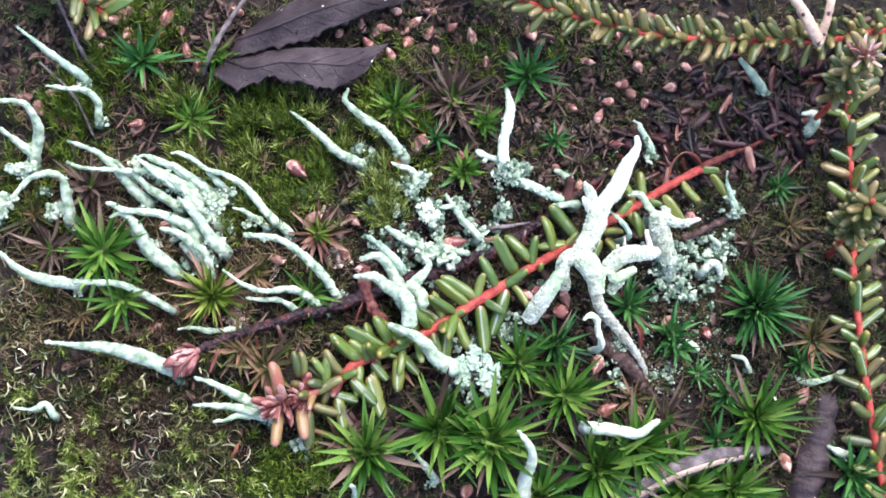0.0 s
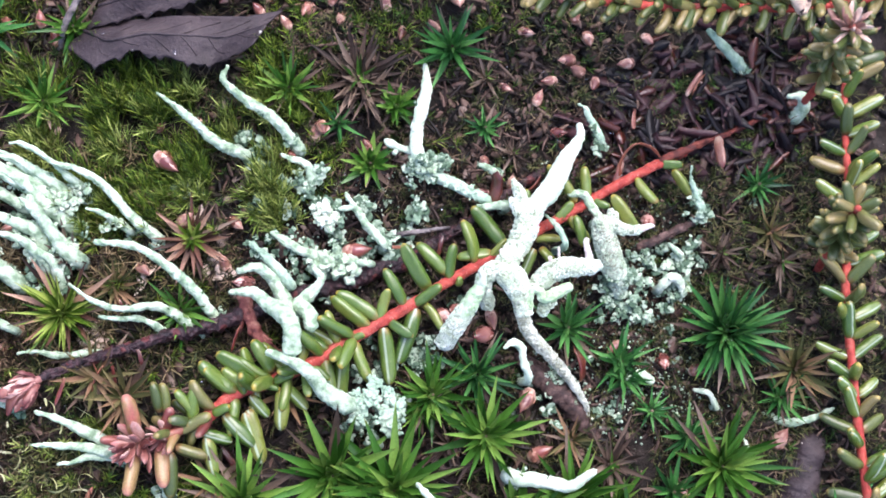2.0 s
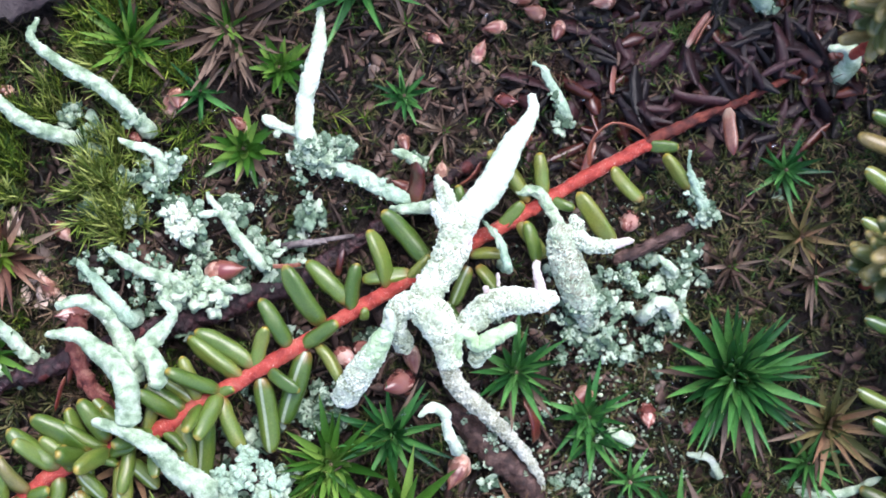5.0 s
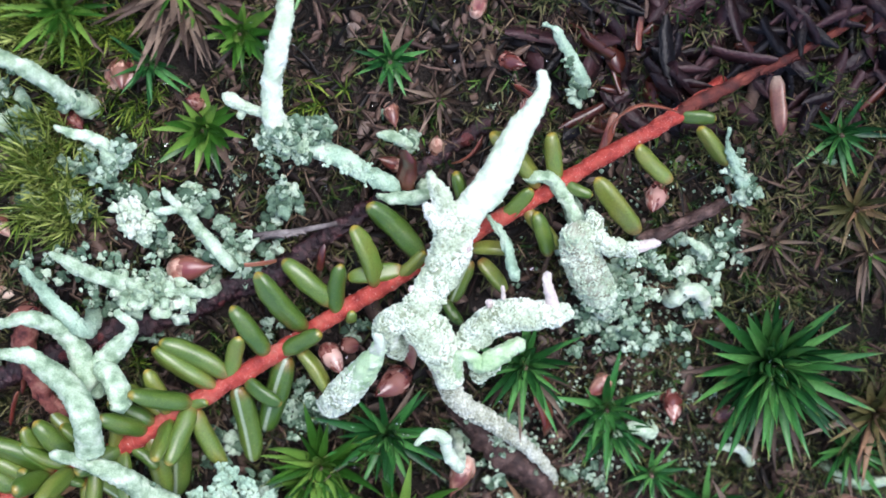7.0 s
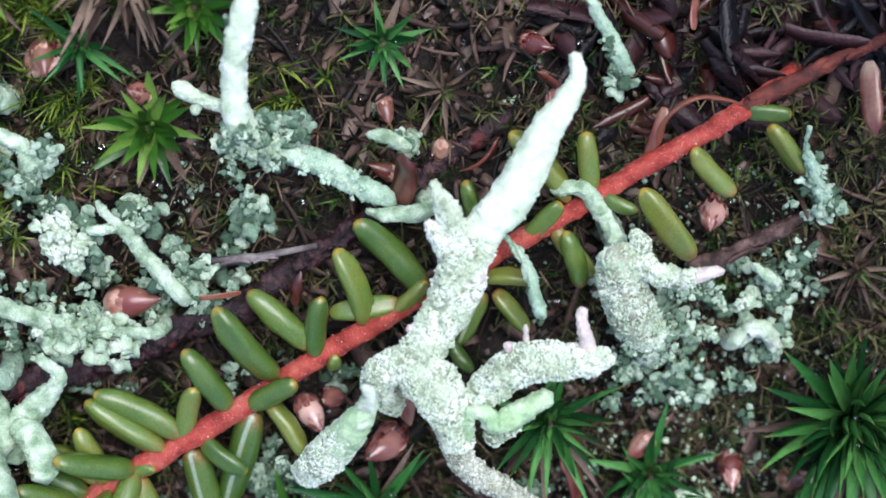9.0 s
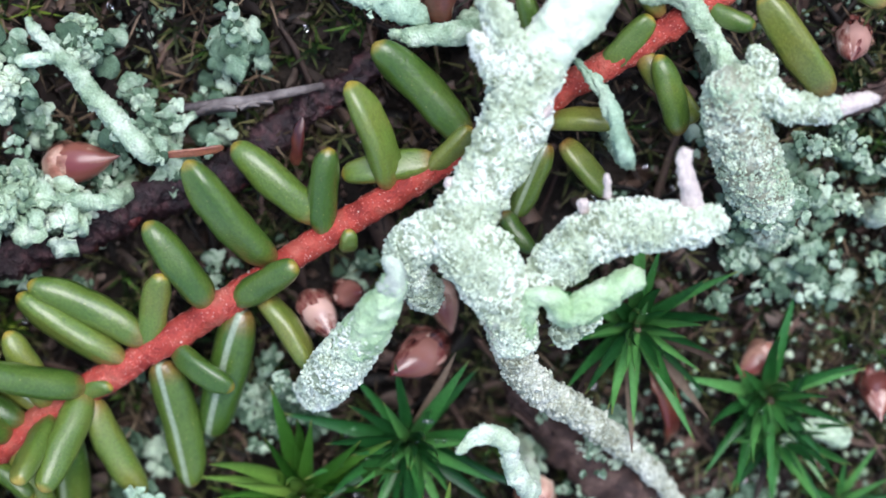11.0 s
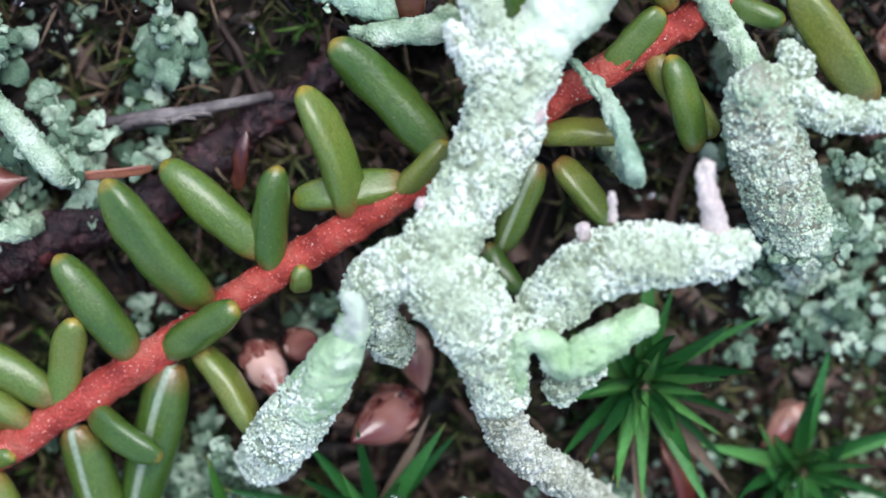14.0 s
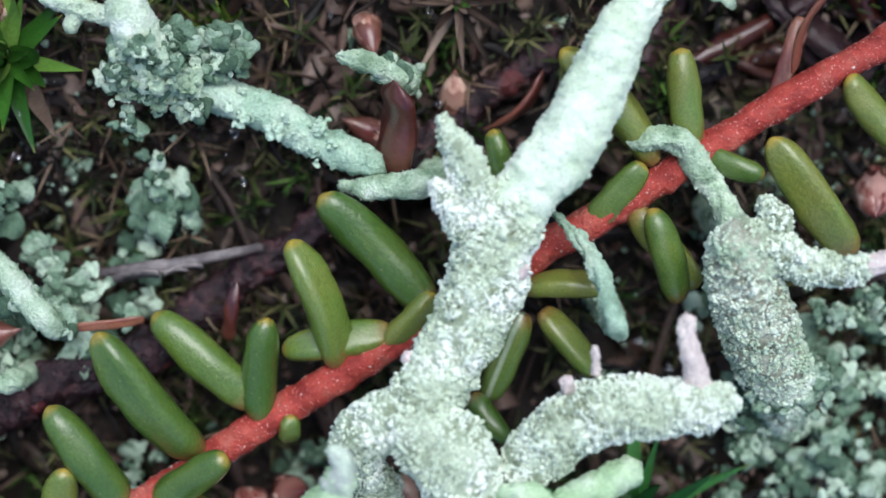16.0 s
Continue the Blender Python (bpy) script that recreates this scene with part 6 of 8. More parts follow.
squamule_cluster("lichen_scales", [(33.22, 2.36, -1, 0.3), (35.67, -4.72, -1.5, 0.4), (26.03, -3.43, -1.3, 0.4), (32.39, -0.41, -1, 0.3), (20.9, -3.2, -1.1, 0.6), (22.46, -5.47, -1.7, 0.7)], "round sage green lichen discs on soil", 46, r=(0.5, 0.75))
squamule_cluster("lichen_scales", [(25.85, -0.35, -0.9, 0.5), (27.52, 0.14, -0.9, 0.4), (29.74, -0.64, -0.9, 0.7), (26.92, -2.91, -0.9, 0.7), (30.76, -1.67, -0.9, 0.5), (28.61, -6.47, -1.4, 0.4), (32.58, -3.99, -0.9, 0.5), (28.9, -0.9, -0.9, 0.5)], "white granular lichen crumbs on soil", 130, r=(0.14, 0.34), mat="lichen")

# the crowberry shoot across the middle
SHOOT = [(-37.7, -25.14, 3.2, 0.69), (-31.66, -22.67, 2.6, 0.78), (-27.94, -19.54, 2.2, 0.78), (-22.99, -17.56, 2, 0.81), (-17.55, -14.97, 1.8, 0.8), (-12.59, -11.81, 1.6, 0.79), (-7.68, -8.8, 1.5, 0.78), (-3.79, -6.36, 1.3, 0.73), (-0.41, -4.18, 1.1, 0.68), (4.39, -1.27, 0.9, 0.72), (12.44, 3.58, 0.8, 0.72), (16.64, 6.02, 0.9, 0.67), (21.73, 9.19, 0.8, 0.67), (25.87, 11.54, 0.6, 0.62), (28.52, 12.87, -0.2, 0.58), (32.52, 14.87, -3.5, 0.45)]
shoot = thing("crowberry_shoot", SHOOT[-1][:3], "crowberry shoot with red stem and plump green leaves", "shrub")
v, f = tube(SHOOT, 0.15, 28, 0.16, 0.6, 2)
part("stem", v, f, M["stem"], shoot)
k = len(v)
v, f = grains(v, f, 8000, 0.034, 5)
d = grains(v[:k], [q for q in f if max(q) < k], 420, 0.035, 8, True)
part("dust", d[0], d[1], M["dust"], shoot, "whitish dust on the stem", "stuff")
part("fuzz", v[k:], [tuple(i - k for i in q) for q in f if min(q) >= k], M["fuzz"], shoot, "pale downy fuzz on the stem", "stuff")
for foot, tip in (
    ((11.19, 1.81, 1.4), (14.55, 1.71, 2.2)),
    ((11.92, 0.77, 1.2), (14.11, -1.98, 1.6)),
    ((11.11, 0.63, 1), (9.59, -3.28, 0.3)),
    ((8.9, -2.86, 1), (10.46, -4.85, 1.6)),
    ((-10.56, -10.31, 1.71), (-15.58, -6.43, 2.1)),
    ((-9.37, -9.19, 1.65), (-15.04, -5.97, 2.4)),
    ((-0.35, -3.08, 1.22), (-4.53, 0.9, 1.2)),
    ((-2.83, -5.26, 1.39), (-6.46, 0.66, 3.4)),
    ((-6.06, -7.38, 1.58), (-8.9, -2.7, 2.6)),
    ((-9.17, -9.58, 1.65), (-8.12, -5.41, 3)),
    ((-0.11, -3.82, 1.22), (0.46, 0.82, 2.6)),
    ((3.32, -1.47, 1.06), (1.19, 4.01, 1.9)),
    ((7.18, 0.85, 1.02), (2.62, 5.78, 2.2)),
    ((5.52, -0.12, 1.03), (0.84, -0.87, 0.8)),
):
    leaf(shoot, foot, tip, "leaf", 0.98)
for foot, tip in (
    ((-4.74, -7.2, 1.46), (-1.4, -4.76, 3.6)),
    ((1.01, -4.65, 1.21), (1.16, -3.37, 2)),
    ((-3.37, -6.93, 1.43), (-1.08, -10.81, 2.2)),
    ((-7.98, -9.52, 1.64), (-4.81, -11.48, 2.6)),
    ((-4.39, -7.71, 1.46), (-6.56, -14.98, 0.2)),
    ((-8.66, -10.36, 1.65), (-7.73, -17.8, 0.8)),
    ((-12.39, -12.34, 1.73), (-9.85, -17.66, 1.6)),
    ((-13.41, -12.46, 1.75), (-11.13, -11.45, 2.5)),
    ((-19.4, -15.94, 1.97), (-18.58, -12.31, 2.7)),
    ((-14.5, -12.61, 1.77), (-16.19, -8.3, 2.5)),
    ((-15.88, -13.43, 1.89), (-19.55, -11.1, 2.7)),
    ((-24.8, -18.24, 2.17), (-26.7, -13.31, 2.9)),
    ((-20, -16.02, 1.99), (-23.59, -13.13, 2.7)),
    ((-17.93, -15.56, 1.94), (-15.62, -17.44, 2.7)),
):
    leaf(shoot, foot, tip, "leaf", 0.98)
for foot, tip in (
    ((-13.95, -13.68, 1.77), (-14.56, -21.1, 0.5)),
    ((-25.68, -18.94, 2.29), (-29.37, -16.16, 3.1)),
    ((-24.39, -18.26, 2.16), (-21.94, -18.74, 2.9)),
    ((16.76, 7.04, 1.03), (12.56, 11.64, 1.8)),
    ((18.22, 7.51, 1.02), (17.62, 11.74, 1.8)),
    ((13.97, 4.33, 0.95), (16.18, 6.97, 1.7)),
    ((11.08, 4.49, 0.94), (9.86, 8.51, 1.7)),
    ((5.27, -0.72, 1.03), (7.33, 1.72, 1.8)),
    ((17.74, 1.09, 1.2), (16.33, 5.12, 2)),
    ((15.76, 5.04, 1.02), (18.6, 1.62, 1)),
    ((18.94, 7.32, 1.01), (21.22, 6.47, 1.8)),
    ((25.09, 2.97, 1.1), (21.37, 8, 2.1)),
    ((27.68, 7.29, 0.9), (24.85, 10.53, 1.5)),
    ((28.26, 12.66, -0.03), (31.31, 12.57, 0.7)),
):
    leaf(shoot, foot, tip, "leaf", 0.98)
for foot, tip in (
    ((32.58, 8.49, 0.1), (29.94, 11.87, 0.7)),
):
    leaf(shoot, foot, tip, "leaf", 0.98)
for foot, tip, look_of in (
    ((-40.02, -24.96, 3.2), (-41.47, -19.64, 4.8), "leaf_red"),
    ((-40.99, -26.02, 3.2), (-44.17, -25.43, 4.8), "leaf_red"),
    ((-39.85, -27.21, 3.2), (-40.59, -32.36, 4.8), "leaf_red"),
    ((-36.72, -26.13, 3.2), (-36.08, -31.31, 4.8), "leaf_red"),
    ((-35.67, -26.72, 3.18), (-35.38, -32.67, 2.48), "leaf_olive"),
    ((-34.97, -26.19, 3.13), (-30.64, -27.38, 2.43), "leaf_olive"),
    ((-36.52, -24.65, 3.2), (-35.49, -21.17, 4.8), "leaf_red"),
    ((-34.63, -24.24, 3.1), (-30.51, -21.99, 4.4), "leaf_olive"),
    ((-36.96, -21.79, 3.2), (-37.97, -18, 4.5), "leaf_olive"),
    ((-36.26, -21.79, 3.2), (-36.91, -18.17, 4.5), "leaf_olive"),
    ((-30.37, -21.36, 2.79), (-33, -17.56, 4.09), "leaf_olive"),
    ((-32.86, -22.81, 2.97), (-32.65, -18.64, 4.27), "leaf"),
    ((-32.51, -22.1, 2.95), (-35.12, -19.01, 4.25), "leaf"),
    ((-27.5, -19, 2.59), (-32.12, -15.23, 3.89), "leaf"),
):
    leaf(shoot, foot, tip, look_of, 1.12)
for foot, tip, look_of in (
    ((-24.61, -17.53, 2.38), (-30.15, -14.29, 3.68), "leaf"),
    ((-22.97, -16.42, 2.27), (-25.67, -12.43, 3.57), "leaf"),
    ((-26.59, -19.35, 2.52), (-26.93, -16.76, 3.82), "leaf"),
    ((-22.79, -17.68, 2.25), (-20.06, -16.67, 3.55), "leaf"),
    ((-30.36, -21.89, 2.79), (-28.18, -20.89, 4.09), "leaf"),
    ((-31.6, -24.39, 2.88), (-27.78, -25.4, 2.18), "leaf"),
    ((-28.92, -22.05, 2.69), (-24.88, -25.91, 1.99), "leaf"),
    ((-25.69, -19.51, 2.46), (-23.25, -22.14, 1.76), "leaf"),
    ((-25.86, -21.3, 2.47), (-24.32, -25.54, 1.77), "leaf"),
    ((-21.51, -18.38, 2.2), (-21.59, -23.9, 1.5), "leaf"),
    ((-21.15, -18.38, 2.2), (-18.32, -21.18, 1.5), "leaf"),
    ((-26.22, -21.67, 2.5), (-23.95, -28.21, 1.8), "leaf"),
    ((-31.05, -24.92, 2.84), (-29.88, -29.84, 2.14), "leaf"),
):
    leaf(shoot, foot, tip, look_of, 1.12)
leafy_shoot(shoot, SHOOT[2:6][::-1], 0.0, 0.98, 2.6, 5.4, ("leaf",), 0.45, seed=14)
leafy_shoot(shoot, [(-39.57, -25.84, 3.2), (-40.98, -26.74, 4.4)], 1.1, 1.0, 1, 4.0, ("leaf_red",), 0.9, 30, seed=9)
leafy_shoot(shoot, [(-35.54, -24.6, 2.8), (-37.05, -25.16, 3.8)], 1.1, 1.0, 1, 3.0, ("leaf_red",), 0.9, 14, seed=10)
leafy_shoot(shoot, [(-30.79, -22.14, 2.6), (-36.42, -24.96, 3.2)], 0.0, 1.0, 1.5, 4.0, ("leaf_olive", "leaf_olive", "leaf_red"), 0.7, 0, seed=12)

# the bud crown at the end of the dark twig, and the twig
twig([(-53.11, -18.37, 3.5, 0.47), (-49.33, -16.54, 2.5, 0.52), (-44.64, -14.67, 1.5, 0.6), (-37.72, -12.34, 0.8, 0.7), (-30.7, -10.44, 0.4, 0.86), (-20.81, -6.63, -0.6, 1.04), (-14.98, -4.78, -1, 1.19), (-9.63, -2.64, -1.3, 1.13), (-4.78, -0.91, -1.6, 0.96), (-1.84, 1.43, -1.8, 0.77), (2.04, 3.84, -2, 0.67), (10.04, 9.84, -2.5, 0.6), (18.04, 14.84, -5, 0.5)], "dark leafless crowberry twig with peeling bark", rough=0.5, flakes_of=110, step=0.15, grain=0.45)
twig([(-26.51, -5.16, -0.2, 0.8), (-26.5, -8.0, 0.3, 0.95), (-25.02, -11.6, 0.6, 0.7), (-21.98, -13.81, 0.8, 0.4)], "short flaking reddish dead stem", "stem_flaky", rough=0.5, flakes_of=34)
crown = thing("withered_crown", (-52.11, -17.84, 3.4), "withered reddish bud crown at the end of a dark twig", "shoot")
v, f = tube([(-52.11, -17.84, 3.4, 0.5), (-54.34, -19.27, 4, 0.7)], 0.4, 12, 0.12)
part("stem", v, f, M["bud"], crown)
for foot, tip, wide in (
    ((-52.69, -18.12, 3.72), (-57.59, -19.74, 4.2), 1.15),
    ((-52.68, -18.39, 3.88), (-56.72, -21.02, 4.6), 1.2),
    ((-52.43, -18.47, 3.8), (-55.35, -22.6, 4.4), 1.3),
    ((-52.43, -18.64, 3.88), (-54.03, -22.1, 4.6), 1.1),
    ((-52.61, -17.95, 3.64), (-56.46, -18.52, 4), 1.0),
    ((-52.61, -17.79, 3.88), (-54.62, -17.87, 4.6), 1.0),
    ((-52.68, -18.33, 4.28), (-55.97, -20.23, 5.6), 1.2),
    ((-52.68, -18.5, 4.28), (-54.86, -21.49, 5.6), 1.1),
    ((-52.69, -18.15, 4.12), (-55.58, -19.28, 5.2), 1.1),
):
    for _ in range(3):
        jog = Vector((rng.uniform(-0.5, 0.5), rng.uniform(-0.5, 0.5), rng.uniform(-0.3, 0.5)))
        b, p = Vector(foot) + jog * 0.3, Vector(tip) + jog * 1.4
        span = (p - b).length * rng.uniform(0.75, 1.05)
        piece("leaf", rng.choice(CURLED), frame_to(b, p, roll=rng.uniform(0, 6.28)) @ Matrix.Diagonal((span * wide, span * wide, span, 1)), crown)

# crowberry shoots at the margin
row = [(61.3, -47.71, -5, 0.57), (57.45, -38.45, 0.5, 0.62), (55.96, -29.4, 1, 0.62), (54.87, -20.28, 1, 0.62), (53.97, -11.09, 1.2, 0.62), (53.35, -3.71, 1.5, 0.62), (53.76, 1.9, 1.5, 0.62), (54.06, 9.51, 1, 0.56), (53.83, 17.19, 0.6, 0.49), (53.75, 22.93, 0.6, 0.49), (55.24, 31.11, -1, 0.43), (57, 35.9, -4, 0.43)]
shoot = thing("crowberry_shoot", row[0][:3], "crowberry shoot with a red stem and olive leaves lying on soil", "shrub")
v, f = tube(row, 0.4, 12, 0.06, 0.5, 21)
part("stem", v, f, M["stem"], shoot)
leafy_shoot(shoot, row, 0.06, 0.9, 2.3, 4.9, ("leaf_olive", "leaf", "leaf_striped"), 0.5, 0, seed=21)
row = [(51.15, -0.94, -4, 0.5), (49.15, 1.06, 8, 0.5), (47.65, 3.06, 17, 0.45), (47.15, 4.06, 24, 0.4)]
shoot = thing("crowberry_shoot", row[0][:3], "upright bushy crowberry shoot with crowded olive leaves", "shrub")
v, f = tube(row, 0.4, 12, 0.06, 0.5, 5)
part("stem", v, f, M["stem"], shoot)
leafy_shoot(shoot, row, 0.45, 0.99, 0.7, 3.6, ("leaf_olive",), 0.6, 0, seed=31)
row = [(48.36, 21.51, -4, 0.5), (47.36, 22.51, 10, 0.5), (45.86, 24.51, 20, 0.45), (45.36, 25.51, 28, 0.4)]
shoot = thing("crowberry_shoot", row[0][:3], "upright crowberry shoot ending in a pinkish bud crown", "shrub")
v, f = tube(row, 0.4, 12, 0.06, 0.5, 5)
part("stem", v, f, M["stem"], shoot)
leafy_shoot(shoot, row, 0.5, 0.98, 0.9, 3.6, ("leaf_olive",), 0.5, 20, seed=32, crown_of=PALESCALES)
row = [(70.71, 40.46, -4, 0.67), (58.73, 36.22, 4, 0.64), (46.6, 33.27, 7, 0.62), (38.52, 32.66, 8, 0.61), (29.05, 32.27, 8, 0.6), (17.84, 32.74, 8, 0.59), (8.63, 34.56, 8, 0.52), (0.19, 36.11, 9, 0.45), (-7.02, 38.89, 9, 0.39), (-10.24, 44.66, -4, 0.34)]
shoot = thing("crowberry_shoot", row[0][:3], "crowberry shoot with a red stem and dense olive leaves", "shrub")
v, f = tube(row, 0.4, 12, 0.06, 0.5, 23)
part("stem", v, f, M["stem"], shoot)
leafy_shoot(shoot, row, 0.05, 0.96, 1.2, 3.8, ("leaf_olive",), 0.55, 0, seed=23)
row = [(-79.18, 43.22, -4, 0.47), (-73.81, 37.6, 6, 0.45), (-70.3, 34.79, 7, 0.38), (-66.87, 32.29, 7, 0.32)]
shoot = thing("crowberry_shoot", row[0][:3], "short olive-leaved crowberry shoot", "shrub")
v, f = tube(row, 0.4, 12, 0.06, 0.5, 24)
part("stem", v, f, M["stem"], shoot)
leafy_shoot(shoot, row, 0.1, 1.0, 1.2, 4.6, ("leaf_olive", "leaf"), 0.5, 0, seed=24)

# dead leaf, twigs and stems
twig([(12.97, -41.41, 1, 1.53), (21, -36.77, 2, 1.72), (28.38, -34.13, 2.2, 1.64), (34.2, -33.32, 1.6, 1.2), (38.38, -32.59, 0.5, 0.74)], "weathered grey twig with split flaking bark", "twig_grey", flat=0.8, strips=[("pale_wood", (14.42, -40.78, 2.4, 0.54), (21.49, -37.12, 3.4, 0.63), (27.93, -35.02, 3.5, 0.55), (34.84, -33.6, 2.4, 0.37)), ("twig_grey", (16.34, -37.91, 2.2, 0.45), (22.56, -35.28, 3, 0.54), (29, -33.34, 3.2, 0.46), (36.56, -32.78, 1.6, 0.37))], flakes_of=14)
twig([(38.05, 38.84, 16, 0.83), (40.65, 35.6, 15, 0.83), (42.99, 32.31, 14, 0.92), (43.91, 30.97, 13, 0.74)], "pale spotted dry twig", "pale_wood")
twig([(45.51, 39.19, 16, 0.65), (44.83, 34.87, 15, 0.65), (43.91, 30.97, 13, 0.74)], "pale dry forked twig", "pale_wood")
twig([(-45.52, 38.33, 2, 0.28), (-48.09, 34.55, 2, 0.34), (-51.05, 29.23, 1, 0.4), (-52.47, 26.09, -3, 0.36)], "thin brown dry twig", "twig_grey")
twig([(-74.87, 36.23, 3, 0.2), (-72.68, 31.68, 2, 0.22), (-70.49, 27.55, 1, 0.22), (-68.55, 25.94, -3, 0.37)], "thin brown dry twig", "twig_grey")
twig([(-77.06, 25.88, 3, 0.16), (-71.92, 21, 2, 0.2), (-69.05, 15.75, -2, 0.2)], "thin brown dry twig", "twig_grey")
twig([(26.02, 11.19, -0.3, 0.43), (28.7, 13.15, 0, 0.52), (31.96, 14.79, -0.4, 0.52), (34.8, 16.09, -0.9, 0.48), (38.61, 17.72, -1.6, 0.43), (44.4, 20.74, -3, 0.34)], "reddish brown dead stem among dark needles", "stem_dry", flakes_of=16)
twig([(22.55, 10.85, 1.2, 0.34), (22.38, 12.42, 3.0, 0.42), (23.11, 13.85, 4.2, 0.44), (24.43, 14.57, 4.6, 0.42), (26.45, 14.14, 3.6, 0.36), (27.86, 13.36, 1.8, 0.26)], "curled strip of reddish bark arching over a stem", "dead_leaf", name="bark_strip", flat=0.3, rough=0.14, category="bark")
twig([(-7.57, 2.3, -1.2, 0.2), (-4.03, 2.74, -0.6, 0.27), (-0.07, 3.4, -0.9, 0.2)], "short straight grey-brown straw on the soil", "twig_grey", flakes_of=3, rough=0.08)
twig([(9.6, -13.6, -2, 0.9), (12.2, -15.6, -1.3, 1.35), (14.9, -18.4, -1.3, 1.5), (17.86, -21.12, -2, 1.2), (20.07, -24.46, -3, 0.8)], "lumpy grey bark bit with a white crust", "twig_brown", rough=0.75, flakes_of=30, grain=0.9)
squamule_cluster("lichen_scales", [(10.6, -14.25, -0.2, 0.5), (11.63, -14.6, 0.1, 0.5), (13.39, -16.14, 0.3, 0.6), (15.0, -17.4, 0.2, 0.7), (13.43, -18.39, 0.1, 0.6), (16.6, -19.6, -0.2, 0.6)], "white granular crust on bark", 110, r=(0.1, 0.26), mat="lichen")
twig([(25.62, 1.27, -1.5, 0.5), (28.39, 2.66, -1, 0.56), (31.24, 4.07, -1.2, 0.48), (33.76, 5.07, -2, 0.36)], "brown twig dusted with lichen", "twig_brown", flakes_of=16, rough=0.34)
twig([(45.14, -41.21, -4.2, 2.87), (47.6, -32.99, -3.6, 2.87), (50.6, -23.73, -4.2, 1.93)], "dark grey bit of old wood in the soil", "bark", rough=0.5, flakes_of=10)


def dead_leaf_sheet(rows, label):
    """A large wet dead leaf: rows of points across it, laid as a curved sheet with thickness and a torn edge."""
    t = thing("dead_leaf", rows[0][0], label, "leaf")
    n, m = 40, 26
    p = np.array(rows, float)
    verts, faces = [], []
    for side in (0, -0.35):
        for j in range(m + 1):
            for i in range(n + 1):
                a, b = i / n * (p.shape[1] - 1), j / m * (p.shape[0] - 1)
                i0, j0 = min(int(a), p.shape[1] - 2), min(int(b), p.shape[0] - 2)
                a, b = a - i0, b - j0
                q = (p[j0, i0] * (1 - a) + p[j0, i0 + 1] * a) * (1 - b) + (p[j0 + 1, i0] * (1 - a) + p[j0 + 1, i0 + 1] * a) * b
                v = Vector(q)
                if j == 0:
                    v.y += 1.1 * noise.noise(Vector((i * 0.5, 0, 1))) + 0.6 * noise.noise(Vector((i * 1.7, 0, 1)))
                v.z += side + 0.5 * noise.noise(v / 5) + 0.25 * noise.noise(v / 1.8)
                verts.append(v)
    k = (n + 1) * (m + 1)
    for j in range(m):
        for i in range(n):
            c = j * (n + 1) + i
            faces += [(c, c + 1, c + n + 2, c + n + 1), (k + c, k + c + n + 1, k + c + n + 2, k + c + 1)]
    for j in (0, m):
        for i in range(n):
            c = j * (n + 1) + i
            faces.append((c, k + c, k + c + 1, c + 1))
    for i in (0, n):
        for j in range(m):
            c = j * (n + 1) + i
            faces.append((c, c + n + 1, k + c + n + 1, k + c))
    part("blade", verts, faces, M["bark"], t)
    j = m // 2
    rib = [verts[j * (n + 1) + i] for i in range(0, n + 1, 4)]
    v, f = tube([(q.x, q.y, q.z + 0.02, 0.28 - 0.16 * k / len(rib)) for k, q in enumerate(rib)], 0.8, 8, 0.03)
    part("midrib", v, f, M["bark"], t)
    for i in range(4, n - 2, 6):
        for e in (-1, 1):
            row = [verts[min(max(j + e * k * 3, 0), m) * (n + 1) + min(i + k * 2, n)] for k in range(4)]
            v, f = tube([(q.x, q.y, q.z + 0.02, 0.10) for q in row], 1.0, 5)
            part("vein", v, f, M["bark"], t)
    return t


dead_leaf_sheet([[(-51.25, 26.03, 0), (-47.03, 22.55, 3), (-41.87, 24.75, 4), (-36.6, 23.59, 4), (-32.18, 22.85, 4), (-26.58, 26.99, 1)],
    [(-48.82, 27.94, 0), (-45.36, 26.09, 3.5), (-40.17, 26.94, 4.5), (-34.91, 26.96, 4.5), (-30.4, 27.12, 3.5), (-24.79, 29.83, 1)],
    [(-45.29, 30, -1), (-42.71, 29.44, 1.5), (-37.43, 29.97, 2), (-32.98, 30.15, 2), (-27.55, 30.51, 1.5), (-22.86, 32.03, 0)]], "curled dark wet dead leaf with a torn edge")
dead_leaf_sheet([[(-48.82, 28.22, 0), (-44.48, 29.05, 2), (-38.35, 30.44, 2.5), (-32.19, 33.12, 3), (-26.84, 35.65, 3), (-20.27, 38.86, 1)],
    [(-47.11, 31.49, 0), (-41.96, 32.57, 3.5), (-36.73, 34.93, 4), (-31.46, 36.84, 4.5), (-26.07, 38.62, 4), (-20.41, 40.89, 2)],
    [(-42.66, 35.94, -2), (-39.24, 37.53, 1), (-34.79, 39.59, 1), (-30.29, 41.2, 1), (-24.85, 42.39, 1), (-20.16, 43.87, 0)]], "dark wet dead leaf folded over another")

# dead crowberry leaves that lie about
DEAD = [leaf_mesh("blade", "dead_leaf", 0.25, 0.4, b, sides=10, point=1.2, dent=0.5) for b in (0.1, 0.3, -0.2)]
PALE = [leaf_mesh("blade", "seed", 0.30, 0.6, 0.05, sides=10, point=1.2, dent=0.3)]


def leaf_dead(t, b, p, wide=1.0, of=DEAD):
    length = (Vector(p) - Vector(b)).length
    piece("blade", rng.choice(of), frame_to(b, p, roll=rng.uniform(0, 6.28)) @ Matrix.Diagonal((length * wide, length * wide, length, 1)), t)


